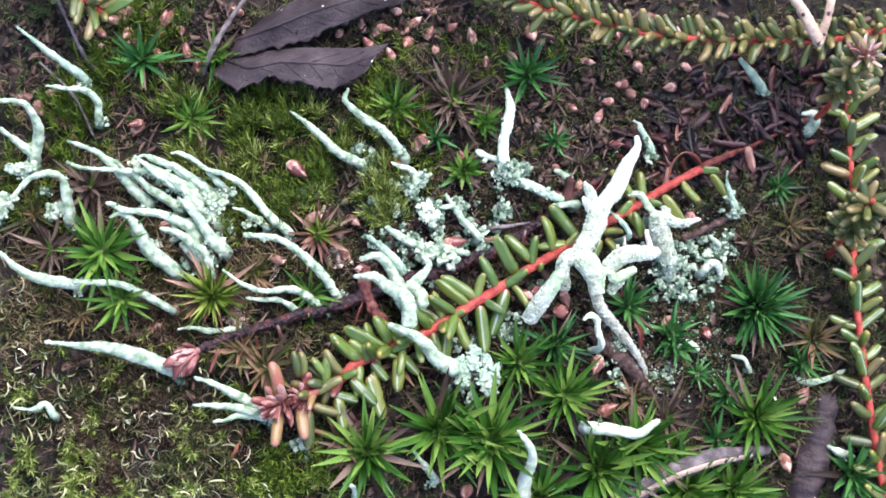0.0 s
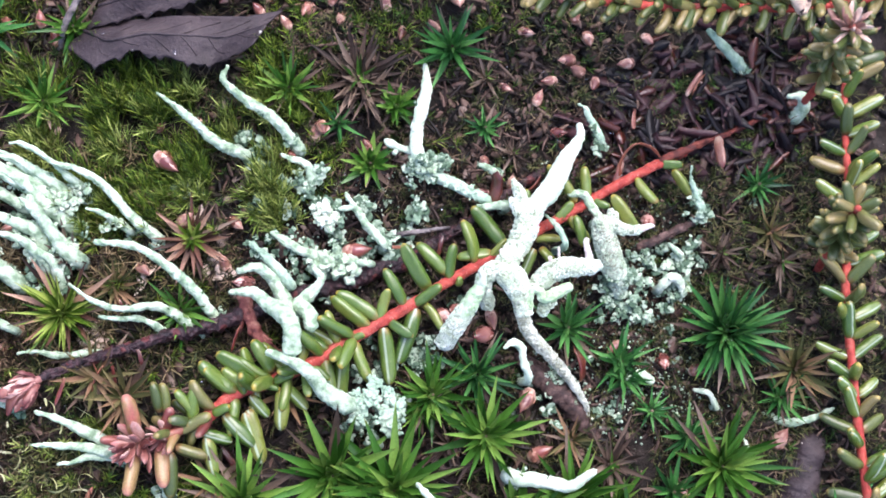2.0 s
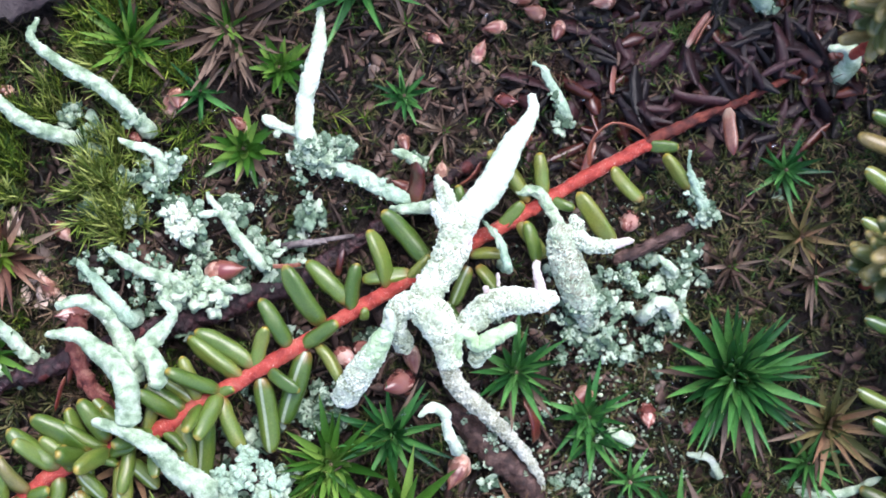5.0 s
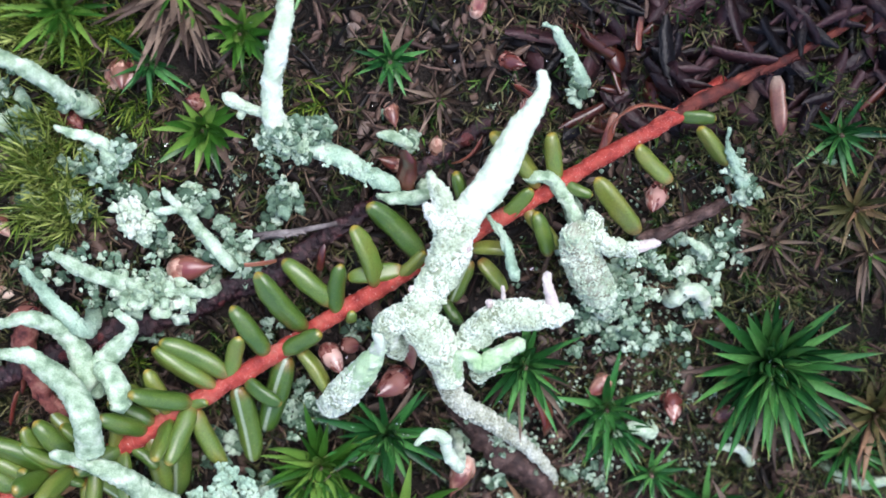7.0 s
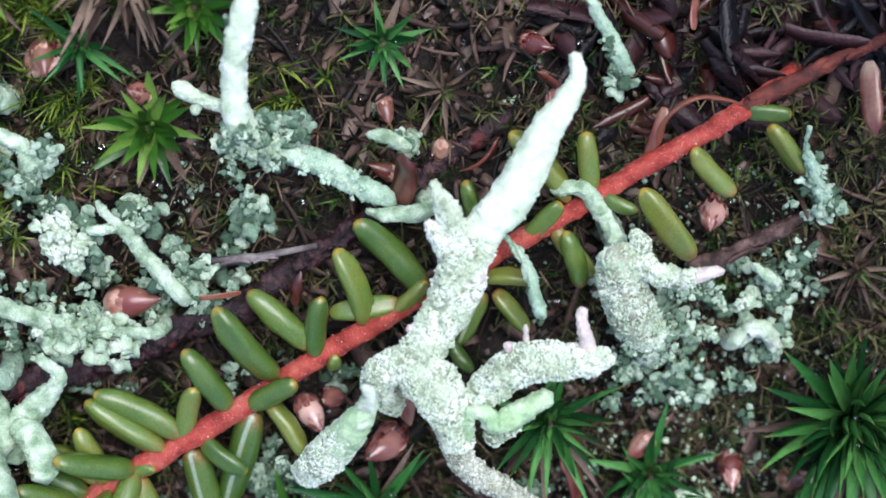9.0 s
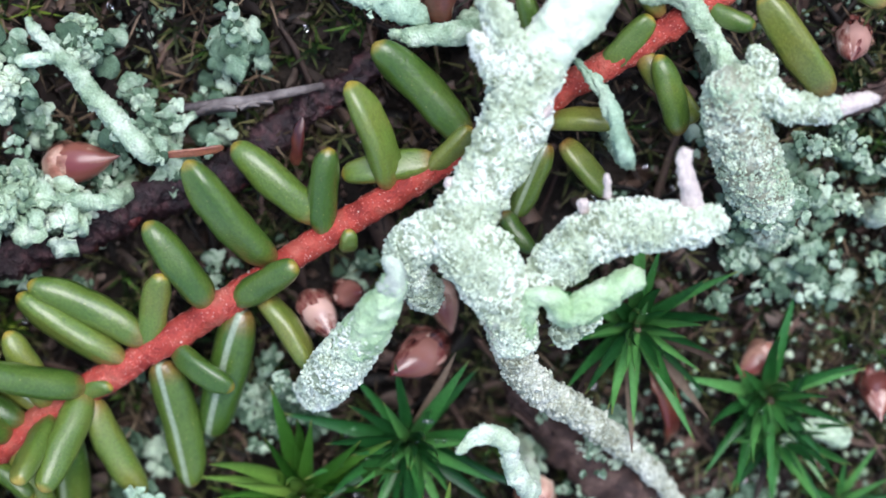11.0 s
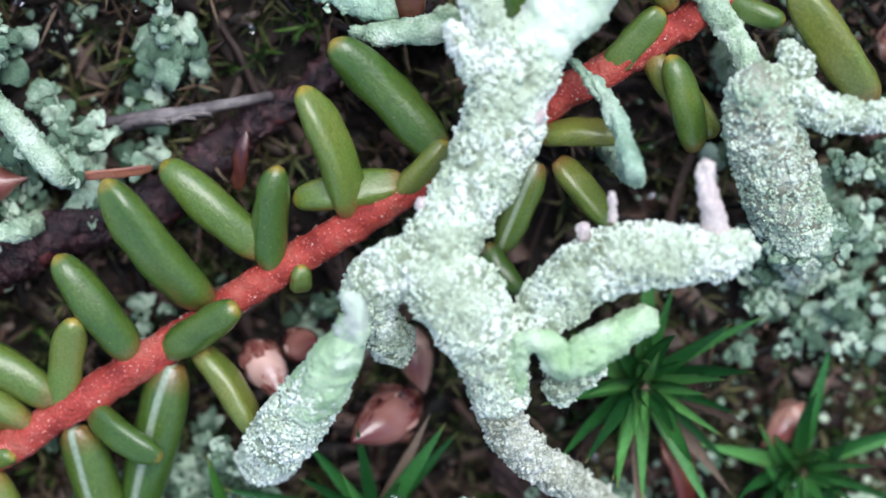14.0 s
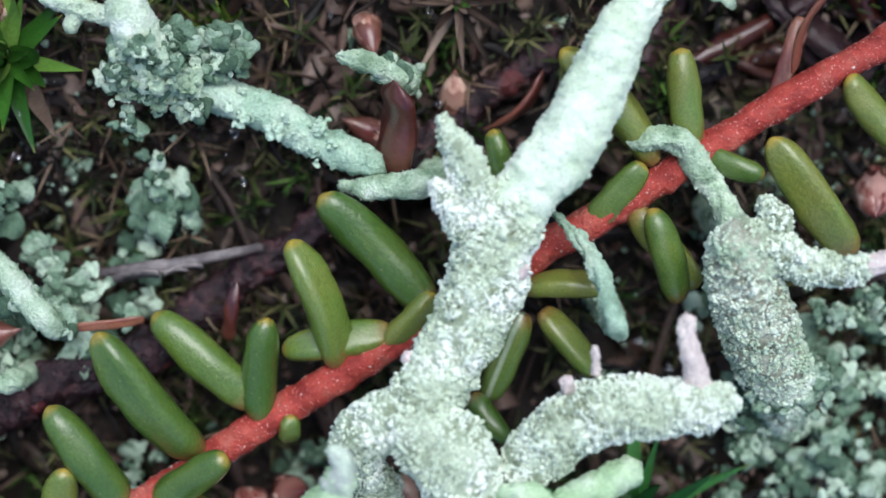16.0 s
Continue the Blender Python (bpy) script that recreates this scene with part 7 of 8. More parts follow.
t = thing("dead_leaf", (5.17, 6.38, -0.8), "shrivelled reddish-brown crowberry leaf", "leaf", "dead crowberry leaves")
leaf_dead(t, (5.5, 6.7, 0.2), (5.67, 10.5, 3), 1.75)
t = thing("dead_leaf", (36.06, 11.78, 3.5), "shrivelled reddish-brown crowberry leaf", "leaf", "dead crowberry leaves")
leaf_dead(t, (35.76, 16.33, 2), (36.06, 11.78, 3.5), 1.0, PALE)
t = thing("dead_leaf", (32.8, 21.3, -1.4), "pale tan fallen leaf on dark needles", "leaf", "dead crowberry leaves")
leaf_dead(t, (32.19, 22.44, -1.2), (34.41, 25.95, -0.6), 0.9, PALE)
t = thing("dead_leaf", (18.05, -16.8, -2.2), "shrivelled reddish-brown crowberry leaf", "leaf", "dead crowberry leaves")
leaf_dead(t, (18.05, -16.8, -2.2), (16.41, -12.14, -1.0), 1.15)
t = thing("dead_leaf", (23.11, 12.95, 0), "shrivelled reddish-brown crowberry leaf", "leaf", "dead crowberry leaves")
leaf_dead(t, (23.11, 12.95, 0), (21.84, 8.65, 0), 0.8)
t = thing("dead_leaf", (9.7, 8.28, -1.8), "shrivelled reddish-brown crowberry leaf", "leaf", "dead crowberry leaves")
leaf_dead(t, (9.7, 8.28, -1.8), (12.01, 11.12, -1), 1)
t = thing("dead_leaf", (25.09, 17.73, -2), "shrivelled reddish-brown crowberry leaf", "leaf", "dead crowberry leaves")
leaf_dead(t, (25.09, 17.73, -2), (25.44, 20.99, -2), 0.8)
t = thing("dead_leaf", (17.23, 13.02, -2), "shrivelled reddish-brown crowberry leaf", "leaf", "dead crowberry leaves")
leaf_dead(t, (17.23, 13.02, -2), (14.55, 15.15, -1), 0.9)
t = thing("dead_leaf", (33.13, 22.81, -2), "shrivelled reddish-brown crowberry leaf", "leaf", "dead crowberry leaves")
leaf_dead(t, (33.13, 22.81, -2), (35.16, 25.77, -2), 1)
t = thing("dead_leaf", (19.04, -13.98, -2.5), "shrivelled reddish-brown crowberry leaf", "leaf", "dead crowberry leaves")
leaf_dead(t, (19.04, -13.98, -2.5), (17.09, -9.93, -2), 0.9)
t = thing("dead_leaf", (-26.75, -29.58, -2.5), "shrivelled reddish-brown crowberry leaf", "leaf", "dead crowberry leaves")
leaf_dead(t, (-26.75, -29.58, -2.5), (-29.48, -26.1, -2), 0.8)
t = thing("dead_leaf", (-46.8, -33.96, -2), "shrivelled reddish-brown crowberry leaf", "leaf", "dead crowberry leaves")
leaf_dead(t, (-46.8, -33.96, -2), (-45.58, -31.4, -1), 0.8)
t = thing("dead_leaf", (-5.07, 0.52, 0.3), "shrivelled reddish-brown crowberry leaf", "leaf", "dead crowberry leaves")
leaf_dead(t, (-5.07, 0.52, 0.3), (-8.34, 0.32, 0.8), 0.6)
t = thing("dead_leaf", (-1.56, -0.51, 0), "shrivelled reddish-brown crowberry leaf", "leaf", "dead crowberry leaves")
leaf_dead(t, (-1.56, -0.51, 0), (-1, 2.13, 0.5), 1.0)
t = thing("dead_leaf", (-49.22, -17.66, 2.6), "shrivelled reddish-brown crowberry leaf", "leaf", "dead crowberry leaves")
leaf_dead(t, (-49.22, -17.66, 2.6), (-50.42, -21.32, 2), 0.6)
t = thing("dead_leaf", (-44.46, -16.01, 2), "shrivelled reddish-brown crowberry leaf", "leaf", "dead crowberry leaves")
leaf_dead(t, (-44.46, -16.01, 2), (-45.82, -19.82, 0.6), 0.7)
t = thing("dead_leaf", (-43.6, -15.55, 1.8), "shrivelled reddish-brown crowberry leaf", "leaf", "dead crowberry leaves")
leaf_dead(t, (-43.6, -15.55, 1.8), (-43, -18.49, 0.6), 0.6)
t = thing("dead_leaf", (-40.34, -13.48, 1.4), "shrivelled reddish-brown crowberry leaf", "leaf", "dead crowberry leaves")
leaf_dead(t, (-40.34, -13.48, 1.4), (-39.39, -16.35, 0.5), 0.7)
t = thing("dead_leaf", (-45.93, -15.34, 2), "shrivelled reddish-brown crowberry leaf", "leaf", "dead crowberry leaves")
leaf_dead(t, (-45.93, -15.34, 2), (-44.54, -18.32, 0.4), 0.5)
t = thing("dead_leaf", (-26.38, -8.68, 1.2), "shrivelled reddish-brown crowberry leaf", "leaf", "dead crowberry leaves")
leaf_dead(t, (-26.38, -8.68, 1.2), (-27.16, -11.44, 0.4), 0.8)
t = thing("dead_leaf", (-27.29, -10.51, 1.6), "shrivelled reddish-brown crowberry leaf", "leaf", "dead crowberry leaves")
leaf_dead(t, (-27.29, -10.51, 1.6), (-28.26, -13.98, 1), 0.6)

dry_bud(-37.5, 10.7, 1.0, 1.6, "large pale pink bud among moss", az=0.9, lean=1.2)
dry_bud(-34.9, 3.2, 0.5, 1.3, "reddish bud amid withered moss leaves", az=2.2, lean=0.7)
dry_bud(-17.3, 16.3, -0.5, 1.2, "pale pink bud beside a moss star", az=0.3, lean=0.8)
dry_bud(-12.5, -0.2, -0.2, 1.6, "large pinkish-brown bud of overlapping scales", az=1.75, lean=1.25, mat="seed")

# moss stars
moss_star(37.61, -9.66, 0.00, 8.53, "large dark green haircap moss star with dew on it", "star", 84, 0.35, (0, 0), dewy=True)
moss_star(16.04, -9.61, -0.50, 5.90, "dark green haircap moss star below a lichen stalk", "star", 34, 0.5, (0, 0), dewy=True)
moss_star(3.98, -16.12, -0.50, 6.24, "dark green haircap moss star with dew drops", "star", 34, 0.5, (0, 0), dewy=True)
moss_star(23.94, -16.33, -1.00, 4.55, "dark green haircap moss star", "star", 24, 0.5, (0, 0), dewy=True)
moss_star(-3.35, -20.90, -1.00, 4.58, "dark green haircap moss star", "star_light", 24, 0.5, (0, 0))
moss_star(-10.80, 11.64, -0.50, 4.48, "fresh light green haircap moss star", "star_light", 22, 0.5, (0, 0), dewy=True, broad=1.75)
moss_star(-7.48, 19.56, -0.50, 3.71, "fresh light green haircap moss star", "star_light", 22, 0.5, (0, 0), dewy=True, broad=1.75)
moss_star(4.58, 17.09, -1.00, 3.26, "dark green haircap moss star", "star", 26, 0.5, (0, 0), dewy=True, broad=1.35)
moss_star(-15.12, 17.07, -0.50, 3.75, "dark green haircap moss star", "star", 20, 0.5, (0, 0))
moss_star(-12.63, 23.36, -1.00, 7.0, "withered brown haircap moss star", "star_brown", 46, 0.9, (0, 0))
moss_star(-0.06, 28.04, -1.00, 6.95, "dark green haircap moss star", "star", 30, 0.5, (0, 0))
moss_star(-34.0, 0.9, -0.4, 6.2, "half-withered rusty haircap moss star with a lime heart", "star_rust", 34, 0.6, (0, 0))
moss_star(-66.99, -2.96, 2.00, 8.34, "dark green haircap moss star among lichen stalks", "star_light", 28, 0.7, (0, 0))
moss_star(-63.88, -10.19, 1.50, 6.57, "dark green haircap moss star", "star_light", 20, 0.7, (0, 0))
moss_star(-50.30, -9.38, 0.6, 6.2, "bushy lime green haircap moss star", "star_lime", 74, 0.35, (0, 0))
moss_star(-50.0, -8.6, -0.6, 8.2, "withered rusty moss leaves round a fresh star", "star_rust", 18, 0.95, (0, 0))
moss_star(5.12, -24.23, 0.50, 8.53, "fresh light green haircap moss star", "star_light", 26, 0.5, (0, 0))
moss_star(-1.90, -18.89, -0.50, 6.73, "dark green haircap moss star", "star_light", 24, 0.5, (0, 0))
moss_star(-14.79, -29.62, 1.00, 9.70, "fresh light green haircap moss star", "star_light", 30, 0.5, (0, 0))
moss_star(-6.88, -31.36, 1.50, 11.06, "fresh light green haircap moss star", "star_light", 34, 0.5, (0, 0))
moss_star(-26.21, -33.11, 1.00, 9.20, "fresh light green haircap moss star", "star_light", 30, 0.5, (0, 0))
moss_star(10.32, -35.71, 1.00, 9.89, "fresh light green haircap moss star", "star_light", 30, 0.5, (0, 0))
moss_star(16.78, -32.18, 1.00, 9.06, "fresh light green haircap moss star", "star_light", 28, 0.5, (0, 0))
moss_star(1.22, -40.06, 1.00, 8.92, "fresh light green haircap moss star", "star_light", 26, 0.5, (0, 0))
moss_star(36.82, -27.63, 0.00, 9.31, "fresh light green haircap moss star", "star_light", 30, 0.5, (0, 0))
moss_star(25.26, -39.27, 0.00, 9.18, "fresh light green haircap moss star", "star_light", 26, 0.5, (0, 0))
moss_star(32.72, -39.29, 0.00, 8.33, "fresh light green haircap moss star", "star_light", 26, 0.5, (0, 0))
moss_star(47.19, -14.69, -1.00, 6.65, "withered olive-brown haircap moss star", "star_straw", 30, 0.6, (0, 0))
moss_star(53.16, -36.64, -1.00, 8.60, "dark green haircap moss star", "star", 24, 0.5, (0, 0))
moss_star(23.37, -14.04, -1.20, 6.00, "dark green haircap moss star", "star", 20, 0.5, (0, 0), dewy=True)
moss_star(-53.89, 18.51, 0.00, 5.38, "fresh light green haircap moss star", "star_light", 24, 0.5, (0, 0))
moss_star(-61.93, 27.70, 0.00, 6.33, "dark green haircap moss star", "star", 28, 0.5, (0, 0))
moss_star(-50.59, 28.87, -1.00, 5.45, "fresh light green haircap moss star", "star_light", 18, 0.5, (0, 0))
moss_star(-41.93, -20.04, 0.50, 7.01, "dry straw-coloured haircap moss star", "star_straw", 26, 0.7, (0, 0))
moss_star(-30.51, -30.95, 0.20, 6.59, "half-withered haircap moss star", "star_straw", 20, 0.6, (0, 0))
moss_star(-21.85, 21.53, -0.50, 5.44, "dark green haircap moss star", "star_light", 26, 0.5, (0, 0))
moss_star(-35.05, -8.64, -0.50, 5.31, "dark green haircap moss star", "star_light", 16, 0.5, (0, 0))
moss_star(35.89, -39.32, -1.00, 5.60, "dark green haircap moss star", "star_light", 20, 0.5, (0, 0))
moss_star(-69.07, 7.27, 0.50, 7.11, "withered brown haircap moss star", "star_brown", 26, 0.5, (0, 0))
moss_star(-74.67, -2.48, 0.50, 6.20, "withered brown haircap moss star", "star_brown", 20, 0.5, (0, 0))
moss_star(-50.01, -1.83, -0.50, 5.31, "withered brown haircap moss star", "star_brown", 20, 0.5, (0, 0))
moss_star(22.09, -27.66, -1.00, 6.43, "withered brown haircap moss star", "star_brown", 20, 0.5, (0, 0))
moss_star(-11.32, 21.33, -1.00, 5.13, "withered brown haircap moss star", "star_brown", 24, 0.8, (0, 0))
moss_star(45.64, 0.07, -1.50, 4.53, "withered brown haircap moss star", "star_brown", 24, 0.8, (0, 0))

# smaller stars between them
for x, y, r, look_of, words in (
    (32.69, -23.96, 5.0, "star", "small dark green haircap moss star in shade"),
    (27.59, -20.5, 3.8, "star", "small dark green haircap moss star in shade"),
    (0.54, -25.5, 4.4, "star_brown", "small withered brown haircap moss star"),
    (23.05, -33.02, 6.0, "star_light", "small fresh green haircap moss star"),
    (16.71, -24.5, 4.6, "star_straw", "small olive-brown haircap moss star"),
    (30.61, -31.21, 5.4, "star", "small dark green haircap moss star in shade"),
    (45.31, -18.36, 5.0, "star", "small dark green haircap moss star in shade"),
    (44.1, 4.01, 4.6, "star_straw", "small olive-brown haircap moss star"),
    (37.21, 1.04, 4.0, "star_brown", "small withered brown haircap moss star"),
    (42.35, 10.6, 4.2, "star", "small dark green haircap moss star in shade"),
    (4.71, 24.1, 3.6, "star_brown", "small withered brown haircap moss star"),
    (8.6, 13.8, 3.4, "star_brown", "small withered brown haircap moss star"),
    (-77.5, 3.0, 6.0, "star_straw", "small olive-brown haircap moss star"),
    (-70.0, -12.0, 5.5, "star_straw", "small olive-brown haircap moss star"),
    (-44.0, -5.5, 5.0, "star_straw", "small olive-brown haircap moss star"),
):
    moss_star(x, y, -1.4, r, words, look_of, 22, 0.65)

# dry buds
for x, y, z, r in (
    (4.5, -10.9, -0.2, 1.77),
    (-21.6, 12.4, -1.5, 1.42),
    (-27.0, -4.7, -1.0, 1.47),
    (-0.6, -8.6, -0.3, 1.36),
    (-16.8, 16.3, -1.0, 1.01),
    (-11.4, 14.0, -0.5, 1.16),
    (14.6, 16.8, -2.0, 1.16),
    (16.1, 13.0, -2.0, 1.32),
    (29.3, -13.9, -2.0, 1.42),
    (27.0, 5.1, -2.0, 1.43),
    (1.0, -7.5, -0.6, 1.12),
    (-19.9, -7.1, -0.5, 1.22),
):
    dry_bud(x, y, z, r, "glossy reddish-brown dry bud of overlapping scales", lean=0.6, mat="seed_dark")
for x, y, z, r in (
    (10.4, -19.4, 0.2, 1.5),
    (2.0, -24.6, -2.0, 1.46),
    (12.6, -26.3, -2.0, 1.48),
    (0.7, 35.0, -2.0, 1.52),
    (-9.2, 34.1, -2.0, 1.17),
    (-25.8, 30.1, -2.0, 1.07),
    (15.8, 27.0, -2.0, 1.19),
    (18.7, 30.0, -2.0, 1.19),
    (17.2, 25.6, -2.0, 1.19),
    (24.0, 26.8, -2.0, 1.11),
    (11.9, 21.6, -2.0, 1.01),
    (20.8, 38.7, -2.0, 1.21),
    (-53.0, 15.4, -2.0, 1.14),
    (-62.6, 17.8, -2.0, 1.06),
    (-57.9, 1.8, -2.0, 1.04),
    (-55.9, -11.3, -2.0, 1.12),
    (-58.8, -14.1, -2.0, 1.44),
    (-29.7, -2.1, -2.0, 1.13),
    (-18.5, 36.1, -2.0, 1.00),
    (-19.9, 32.7, -2.0, 1.00),
    (-23.6, 34.9, -2.0, 1.00),
):
    dry_bud(x, y, max(z, height(x, y) + r * 0.7), r)
for x, y, z, r in (
    (-26.3, 32.4, -2.0, 0.99),
    (-65.3, 35.4, -2.0, 1.32),
    (-63.4, 30.9, -2.0, 0.99),
    (-56.0, 33.1, -2.0, 0.99),
    (-75.7, 22.3, -2.0, 0.98),
    (-59.4, 29.2, -2.0, 0.99),
    (-18.0, 16.0, -2.0, 1.31),
    (-40.3, -3.2, -2.0, 1.12),
    (5.9, -8.7, -2.0, 1.23),
    (31.7, -31.2, -2.0, 1.34),
    (4.7, 8.3, -2.0, 0.91),
    (34.1, -14.8, -2.0, 1.18),
    (22.7, -12.1, -2.0, 1.17),
    (-10.3, -39.2, -2.0, 1.45),
    (1.1, -25.9, -2.0, 1.30),
    (42.1, -34.8, -2.0, 1.53),
    (45.3, -23.9, -2.0, 1.54),
    (-28.4, 3.3, -2.0, 1.13),
    (-42.9, -7.7, -2.0, 0.96),
    (47.4, 36.9, -2.0, 1.06),
    (-47.2, 36.7, -2.0, 0.99),
    (29.5, 36.2, -2.0, 1.04),
):
    dry_bud(x, y, max(z, height(x, y) + r * 0.7), r)
for x, y, z, r in (
    (-34.3, 16.8, -2.0, 0.90),
    (-35.5, 2.7, -2.0, 1.05),
    (16.9, 33.2, -2.0, 1.02),
    (7.2, 22.9, -2.0, 0.92),
    (15.0, 35.6, -2.0, 1.02),
    (-2.6, 31.0, -2.0, 1.01),
    (-64.3, 32.2, -2.0, 1.15),
    (-57.8, 35.3, -2.0, 1.07),
    (-60.9, 35.1, -2.0, 0.99),
    (-68.2, 32.1, -2.0, 0.99),
    (-55.0, 29.9, -2.0, 0.99),
    (-22.6, 30.7, -2.0, 0.99),
    (-16.2, 38.0, -2.0, 1.00),
    (-27.2, 35.2, -2.0, 1.00),
    (-21.7, 37.8, -2.0, 0.92),
    (-30.9, 33.6, -2.0, 0.91),
    (-15.2, 31.5, -2.0, 1.00),
    (-70.1, 35.7, -2.0, 0.99),
    (-61.9, 24.1, -2.0, 0.90),
    (-72.0, 14.8, -2.0, 0.98),
    (-38.8, 15.8, -2.0, 0.89),
    (10.1, 30.6, -2.0, 1.02),
):
    dry_bud(x, y, max(z, height(x, y) + r * 0.7), r)
for x, y, z, r in (
    (13.4, 24.0, -2.0, 1.01),
    (19.6, 23.8, -2.0, 1.02),
    (27.0, 30.3, -2.0, 0.95),
    (25.6, 36.0, -2.0, 1.04),
    (4.7, 12.5, -2.0, 0.91),
    (8.4, 9.8, -2.0, 1.00),
    (-16.2, 34.3, -2.0, 0.92),
    (-12.5, 35.4, -2.0, 0.92),
    (-6.9, 29.9, -2.0, 0.92),
):
    dry_bud(x, y, max(z, height(x, y) + r * 0.7), r)

for x, y, r in (
    (-66.3, 34.3, 1.2), (-63.2, 30.5, 1.3), (-62.6, 28.6, 1.0), (-53.2, 27.8, 1.2), (-59.5, 33.1, 1.3), (-69.0, 30.2, 1.1), (-74.4, 17.9, 1.1),
    (-77.4, 19.9, 1.2), (-62.3, 17.4, 1.3), (-79.7, 21.9, 1.0), (-58.7, 34.9, 1.2), (-64.5, 35.9, 1.4), (-24.4, 34.6, 1.1), (-19.4, 32.9, 1.2), (-26.8, 29.5, 1.3), (-19.4, 35.4, 1.1),
):
    dry_bud(x, y, height(x, y) + r * 0.9, r)

# what covers the soil everywhere between the larger things
WIDE = [(x, y, 10.0) for x in range(-84, 66, 12) for y in range(-44, 48, 12)]
CORE = [(x, y, 7.5) for x in range(-30, 32, 9) for y in range(-22, 24, 9)]
moss_shoots("dull_moss", WIDE, 4300, 1.7, 1.6, 0.09, "moss_dull", "low dark olive moss over damp soil", (0, 0), 71, -0.3, 8, 0.9, mound=0.8)
moss_shoots("brown_moss", WIDE, 2300, 1.9, 2.0, 0.075, "moss_brown", "low withered moss over damp soil", (0, 0), 72, -0.2, 8, 1.0, mound=0.8)
moss_shoots("fine_moss", WIDE, 2400, 1.9, 1.5, 0.095, "moss_dark", "small dark green moss tufts in the soil cover", (0, 0), 73, 0.0, 8, 0.7, mound=0.8)
flakes("leaf_litter", WIDE, 2200, 2.6, 1.1, "litter", "dark decaying leaf bits on the soil", lift=0.1, seed=74, slope=0.45, thick=0.12)
flakes("leaf_litter", CORE, 900, 1.7, 0.8, "litter", "dark decaying leaf crumbs on the soil", lift=0.5, seed=75, slope=0.6, thick=0.2)
flakes("pale_litter", CORE, 360, 2.0, 1.1, "crumb", "dull brown leaf bits among the crusts", lift=0.3, seed=77, slope=0.5, thick=0.15)
LEFT = [(x, y, 6.0) for x in range(-82, -34, 8) for y in range(-14, 14, 7)]
moss_shoots("brown_moss", LEFT, 420, 2.8, 2.8, 0.09, "moss_straw", "straw-brown moss between lichen stalks", (0, 0), 78, -0.2, 9, 0.9, mound=1.0)
RIGHT = [(x, y, 7.0) for x in range(36, 62, 8) for y in range(-32, 14, 8)]
moss_shoots("dull_moss", RIGHT, 800, 2.0, 1.8, 0.085, "moss_dull", "dark olive moss round old wood", (0, 0), 81, -0.4, 8, 0.9, mound=0.9)
flakes("leaf_litter", RIGHT, 500, 2.2, 1.0, "litter", "dark decaying leaf bits round old wood", lift=0.4, seed=82, slope=0.5, thick=0.15)
strewn = random.Random(76)
squamule_cluster("lichen_scales", [(x, y, height(x, y) + 0.5, 1.3) for x, y in ((strewn.uniform(-32, 42), strewn.uniform(-22, 14)) for _ in range(70))], "scattered grey-green lichen scales on soil", 420, r=(0.2, 0.5))

# moss carpets and litter
moss_shoots("brown_moss", [(11.16, 26.93, 16.91), (-17.03, 34.36, 14.83), (-57.74, 32.66, 14.68), (1.57, 16.22, 11.08), (-21.59, 16.43, 9.1), (39.06, -14.66, 18.9), (5.8, -25.89, 18.17), (-30.54, 0.65, 13.45), (43.31, -33, 14.21), (-14.25, -4.46, 13.52), (34.74, 3.95, 8.0), (49.59, 9.05, 7.0), (20.41, 8.3, 14.01), (15.32, -11.28, 13.8), (-6.88, 6.68, 10.93)], 297, 2.2, 2.2, 0.06, "moss_brown", "brown withered moss on dark soil", (0, 0), 37, 0.1, 8, 1.2)
moss_shoots("fine_moss", [(35, 13.42, 7.63), (42.72, 9.83, 7.68), (32.42, -11.04, 5.63), (41.84, -18.33, 8.53), (29.19, -25.77, 8.38), (15.11, -24.03, 7.34), (36.61, -33.01, 8.45), (46.22, -3.35, 5.75)], 240, 2.4, 1.7, 0.08, "moss_dull", "small dark moss tufts on soil", (0, 0), 38, 0.12, 12, 0.7)
moss_shoots("dull_moss", [(-34.06, -4.83, 5.36), (-41.05, -12.07, 5.33), (-54.12, -12.25, 6.22), (-46.44, -4.16, 5.35), (-72.08, -12.51, 7.13), (-61.19, -5.32, 7.13), (-28.63, -15.46, 5.35), (-21.48, -11.8, 4.47), (-69.96, 1.56, 5.38), (-26.81, -20.77, 5.34)], 520, 2.6, 2.2, 0.10, "moss_dull", "olive moss between lichen stalks", (0, 0), 47, -0.05, 11, 0.8, mound=1.6)
moss_shoots("fine_moss", [(-34.06, -4.83, 5.36), (-41.05, -12.07, 5.33), (-54.12, -12.25, 6.22), (-46.44, -4.16, 5.35), (-72.08, -12.51, 7.13), (-61.19, -5.32, 7.13), (-28.63, -15.46, 5.35), (-21.48, -11.8, 4.47), (-69.96, 1.56, 5.38), (-26.81, -20.77, 5.34)], 260, 3.0, 2.0, 0.10, "moss", "green moss tufts between lichen stalks", (0, 0), 48, 0.1, 12, 0.6, mound=1.6)
moss_shoots("brown_moss", [(-34.06, -4.83, 5.36), (-41.05, -12.07, 5.33), (-54.12, -12.25, 6.22), (-46.44, -4.16, 5.35), (-72.08, -12.51, 7.13), (-61.19, -5.32, 7.13), (-28.63, -15.46, 5.35), (-21.48, -11.8, 4.47), (-69.96, 1.56, 5.38), (-26.81, -20.77, 5.34)], 300, 2.8, 2.6, 0.09, "moss_brown", "withered moss between lichen stalks", (0, 0), 49, -0.05, 9, 0.8, mound=1.6)
